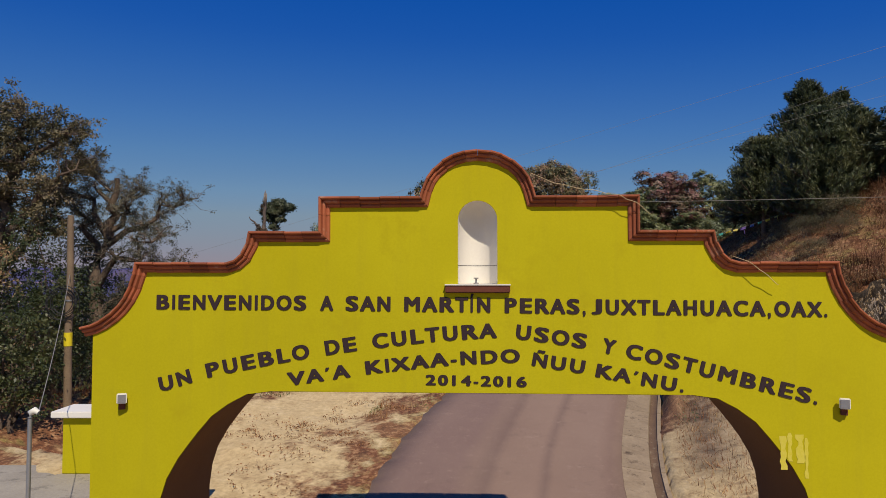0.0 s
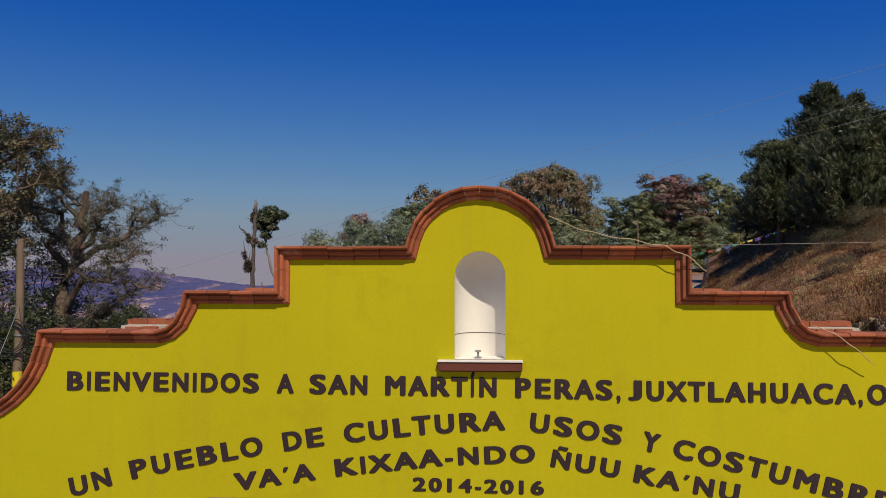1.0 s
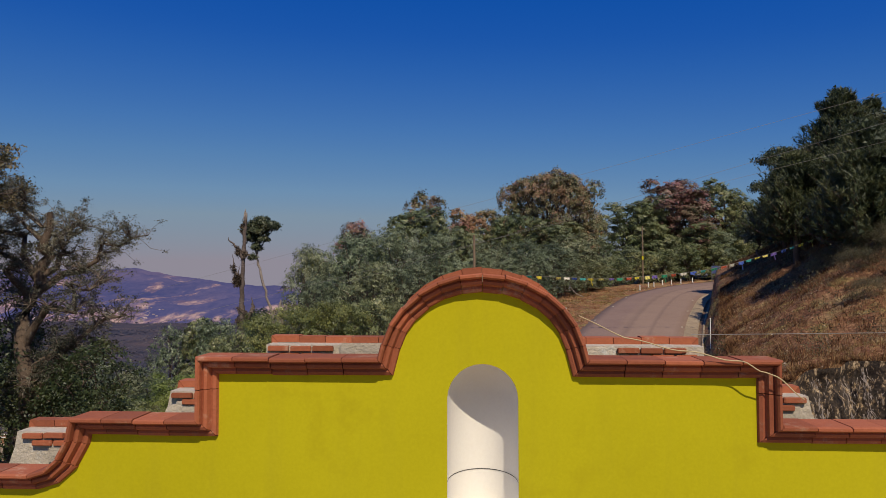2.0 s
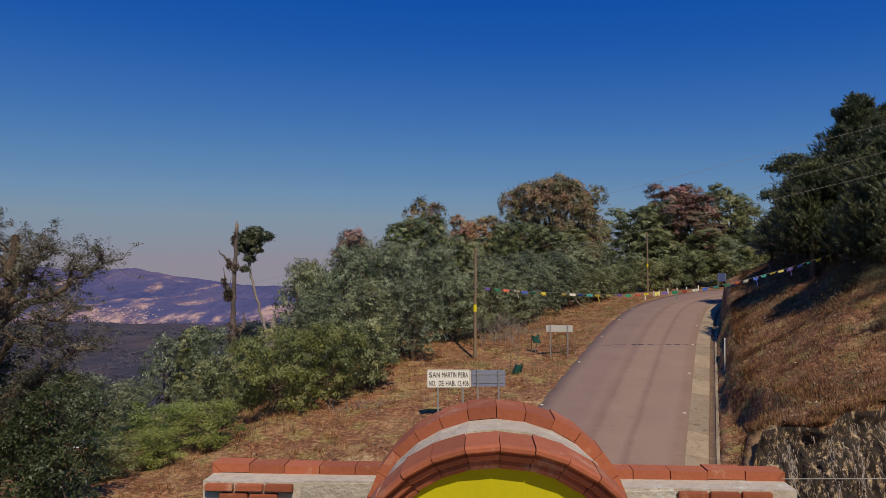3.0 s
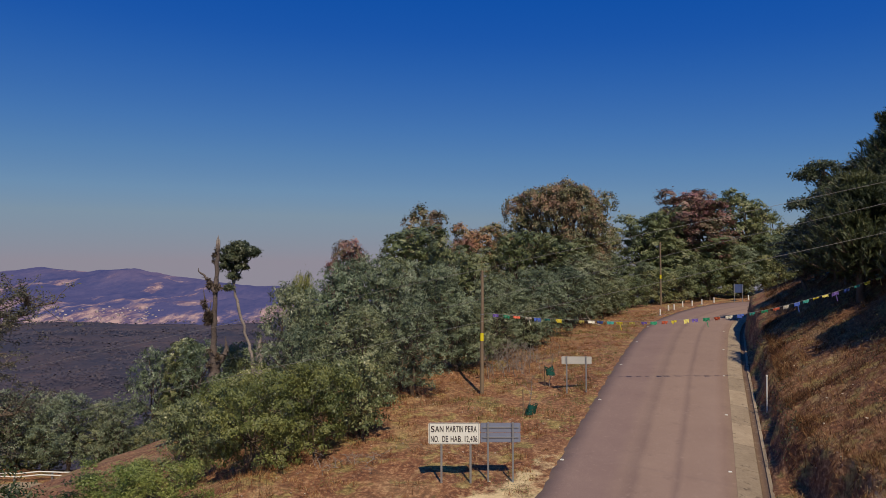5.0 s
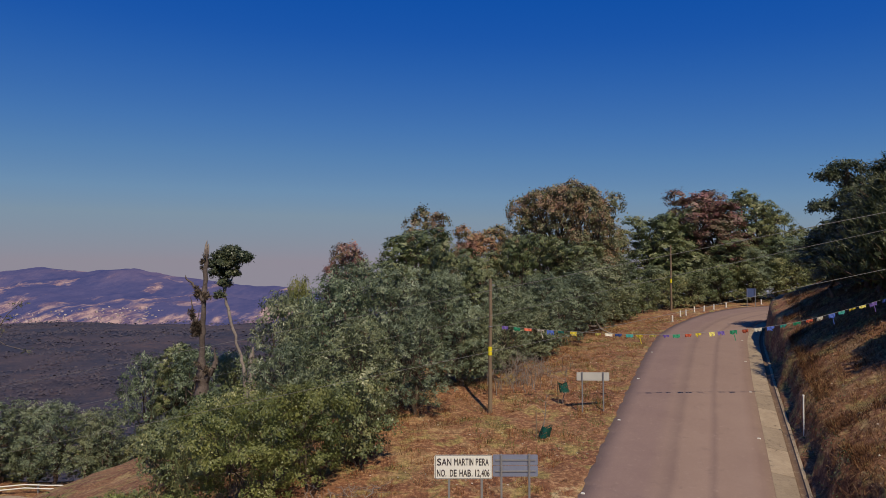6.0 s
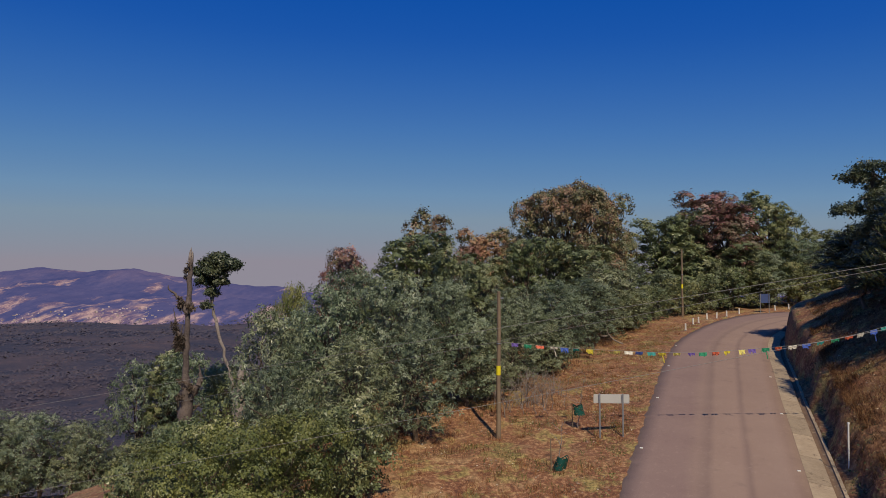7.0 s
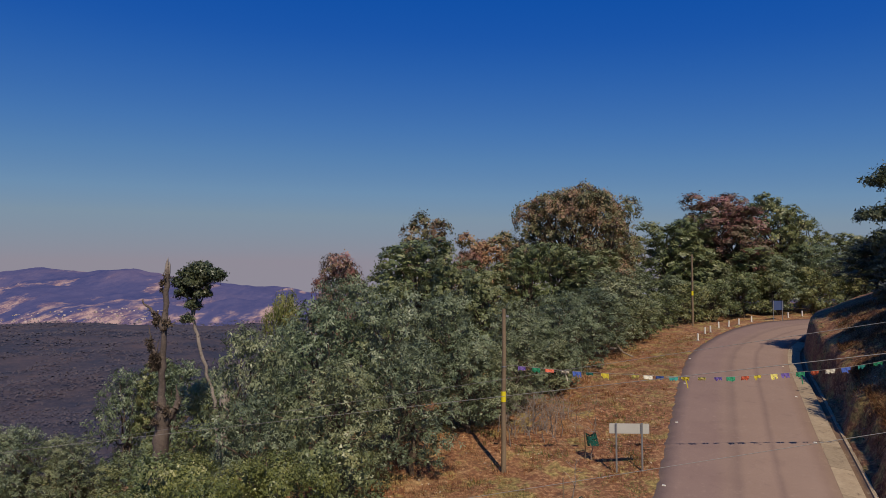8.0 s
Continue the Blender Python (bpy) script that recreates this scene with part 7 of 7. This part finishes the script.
def lip(r, n):
    y = r.uniform(23.5, 49, n)
    x = right_x(y) + 1.72 + np.interp(y, [22, 24, 25.5, 27, 29, 31], [0.0, 1.6, 1.35, 0.8, 0.25, 0.12]) + np.abs(r.normal(size=n)) * 0.35
    ok = fbm(x, y, 0.9, 6.0) > -0.3
    return x[ok], y[ok]


blades("overhanging_grass", 30000, lip, 0.22, 0.008, BANKGRASS, 9, "dry grass hanging over the lip of the cut bank", 2.2)
blades("overhanging_grass", 12000, lambda r, n: (lambda x: (x, 21.15 + 0.2 * np.sin(x * 1.9) + 0.12 * np.sin(x * 4.7 + 1) + np.abs(r.normal(size=n)) * 0.25 + 0.45))(r.uniform(7.1, 17, n)), 0.18, 0.008, BANKGRASS, 8, "dry grass hanging over the eroded edge", 1.6)


def herbs(name, n, keep, xr, yr, leaf, material, seed, label, tall=0.22):
    """Low leafy herbs in patches."""
    rng = np.random.default_rng(seed)
    x, y = clumped(rng, n, xr, yr, keep, 0.16, 26)
    z = land(x, y) + np.abs(rng.normal(size=len(x))) * tall * 0.5
    v, f = leaves(np.stack([x, y, z], 1), leaf, 0.45, rng, 0.2)
    return tagged(raw(name, v, f, material), label, "weeds", kind="stuff")


herbs("weeds", 70000, off_left, (-12, 18), (20, 66), 0.05, LEAF_BROWN, 21, "rusty low weeds among the dry grass")
herbs("weeds", 26000, lambda x, y: off_left(x, y) & (fbm(x, y, 0.45, 5.0) > 0.25), (-10, 16), (21, 62), 0.05, LEAF_YELLOW, 22, "yellow-green low weeds near the road edge", 0.15)
herbs("weeds", 40000, lambda x, y: off_right(x, y) & (fbm(x, y, 0.6, 2.0) > 0.1), (7, 26), (21.6, 56), 0.05, LEAF_BROWN, 23, "brown low weeds on the bank", 0.3)
herbs("weeds", 12000, lambda x, y: (x - right_x(y) > 0.95) & (x - right_x(y) < 2.0) & (fbm(x, y, 0.9, 4.0) > 0.15), (5, 24), (15, 60), 0.06, LEAF_DARK, 24, "dark weeds growing along the gutter", 0.5)
herbs("weeds", 12000, lambda x, y: (left_x(y) - x > 0.6) & (fbm(x, y, 0.7, 4.0) > 0.2), (-7, 1), (11, 24), 0.06, STRAW, 25, "sparse small weeds in pale dirt", 0.1)

herbs("weeds", 34000, lambda x, y: (x - right_x(y) > 1.12) & (x - right_x(y) < 1.9) & (fbm(x, y, 0.8, 14.0) > -0.3), (6, 24), (23, 58), 0.08, LEAF_SHADE, 26, "dark ragged weeds overhanging the gutter", 0.45)
herbs("weeds", 40000, lambda x, y: off_right(x, y) & (fbm(x, y, 1.1, 31.0) > 0.45), (7, 26), (22, 56), 0.06, LEAF_SHADE, 27, "dark tufts on the dry bank", 0.3)
herbs("weeds", 4000, lambda x, y: off_left(x, y) & (fbm(x, y, 1.1, 33.0) > 0.8), (-8, 16), (22, 62), 0.06, LEAF_SHADE, 28, "dark tufts in the dry verge", 0.2)

herbs("weeds", 90000, lambda x, y: (left_x(y) - x > 0.05) & (left_x(y) - x < 1.9) & (fbm(x, y, 0.7, 8.0) > -0.05), (-4, 22), (20, 66), 0.055, LEAF_YELLOW, 29, "yellow-green grass tufts along the road edge", 0.08)


def dead_brush(x, y, seed, spread, tall, n, label):
    """A tangle of bare grey-white stems leaning out of the ground."""
    rng = np.random.default_rng(seed)
    lines = []
    for k in range(n):
        px, py = x + rng.normal() * spread, y + rng.normal() * spread * 0.6
        foot = np.array([px, py, land1(px, py) - 0.1])
        tip = foot + np.array([rng.normal() * 0.35, rng.normal() * 0.3, tall * rng.uniform(0.4, 1.1)])
        stem = bend_line(foot, tip, rng, 6, 0.05, 0.09)
        r = rng.uniform(0.008, 0.022)
        lines.append((stem, np.linspace(r, r * 0.35, 6)))
        for j in range(3):
            q = stem[rng.integers(2, 5)]
            lines.append((bend_line(q, q + np.array([rng.normal() * 0.25, rng.normal() * 0.2, rng.uniform(0.05, 0.4) * tall]), rng, 4, 0, 0.1), np.linspace(r * 0.5, r * 0.2, 4)))
    return tagged(tubes("dead_brush", lines, PALEBARK, sides=4), label, "dead brush", kind="stuff")


dead_brush(3.0, 41.4, 5, 0.75, 1.5, 46, "tangle of dead pale stems at the foot of the bushes")
dead_brush(4.4, 43.6, 6, 0.6, 1.1, 26, "low tangle of dead pale stems beside the bushes")
dead_brush(-2.9, 30.8, 7, 0.5, 0.5, 18, "few short dead stems among the dry grass")
branch = empty("fallen_branch", pose(10.4, 56.0, land1(10.4, 56.0)), "bare pale fallen branch lying on the dry verge", "branch")
rng_b = np.random.default_rng(12)
tubes("limb", [(bend_line((0.5, 0, 0.04), (-1.2, 0.3, 0.9), rng_b, 7, 0, 0.05), np.linspace(0.05, 0.015, 7)), (bend_line((-0.2, 0.1, 0.35), (-0.6, 0, 1.4), rng_b, 5, 0, 0.06), np.linspace(0.03, 0.01, 5)), (bend_line((-0.5, 0.15, 0.5), (-1.5, 0.2, 0.5), rng_b, 5, 0, 0.06), np.linspace(0.025, 0.01, 5))], PALEBARK, branch, sides=5)


def litter(n, keep, xr, yr, seed, material, label, size):
    """Small pale stones and scraps lying on the ground."""
    rng = np.random.default_rng(seed)
    x, y = clumped(rng, n, xr, yr, keep, 0.6, 5)
    p = np.stack([x, y, land(x, y) + 0.025], 1)
    v, f = leaves(p, size, 0.8, rng, 0.0, np.tile(np.array([0, 0, 1.5]), (len(p), 1)), 1.0)
    return tagged(raw("litter", v, f, material), label, "litter", kind="stuff")


PALESTONE = surface("pale_scraps", (0.62, 0.53, 0.40), (0.42, 0.33, 0.24), big=1, fine=8, relief=0, island=0.6)
litter(3500, off_left, (-9, 18), (20, 64), 41, PALESTONE, "pale stones and dead leaves on the verge", 0.07)
litter(1800, off_right, (7, 24), (21, 50), 42, PALESTONE, "pale stones and scraps on the bank", 0.07)

herbs("weeds", 22000, lambda x, y: (x - right_x(y) > 4.0) & (x - right_x(y) < 14) & (fbm(x, y, 0.5, 17.0) > 0.1), (10, 28), (22, 40), 0.07, LEAF_OLIVE, 30, "grey olive scrub high on the bank", 0.9)


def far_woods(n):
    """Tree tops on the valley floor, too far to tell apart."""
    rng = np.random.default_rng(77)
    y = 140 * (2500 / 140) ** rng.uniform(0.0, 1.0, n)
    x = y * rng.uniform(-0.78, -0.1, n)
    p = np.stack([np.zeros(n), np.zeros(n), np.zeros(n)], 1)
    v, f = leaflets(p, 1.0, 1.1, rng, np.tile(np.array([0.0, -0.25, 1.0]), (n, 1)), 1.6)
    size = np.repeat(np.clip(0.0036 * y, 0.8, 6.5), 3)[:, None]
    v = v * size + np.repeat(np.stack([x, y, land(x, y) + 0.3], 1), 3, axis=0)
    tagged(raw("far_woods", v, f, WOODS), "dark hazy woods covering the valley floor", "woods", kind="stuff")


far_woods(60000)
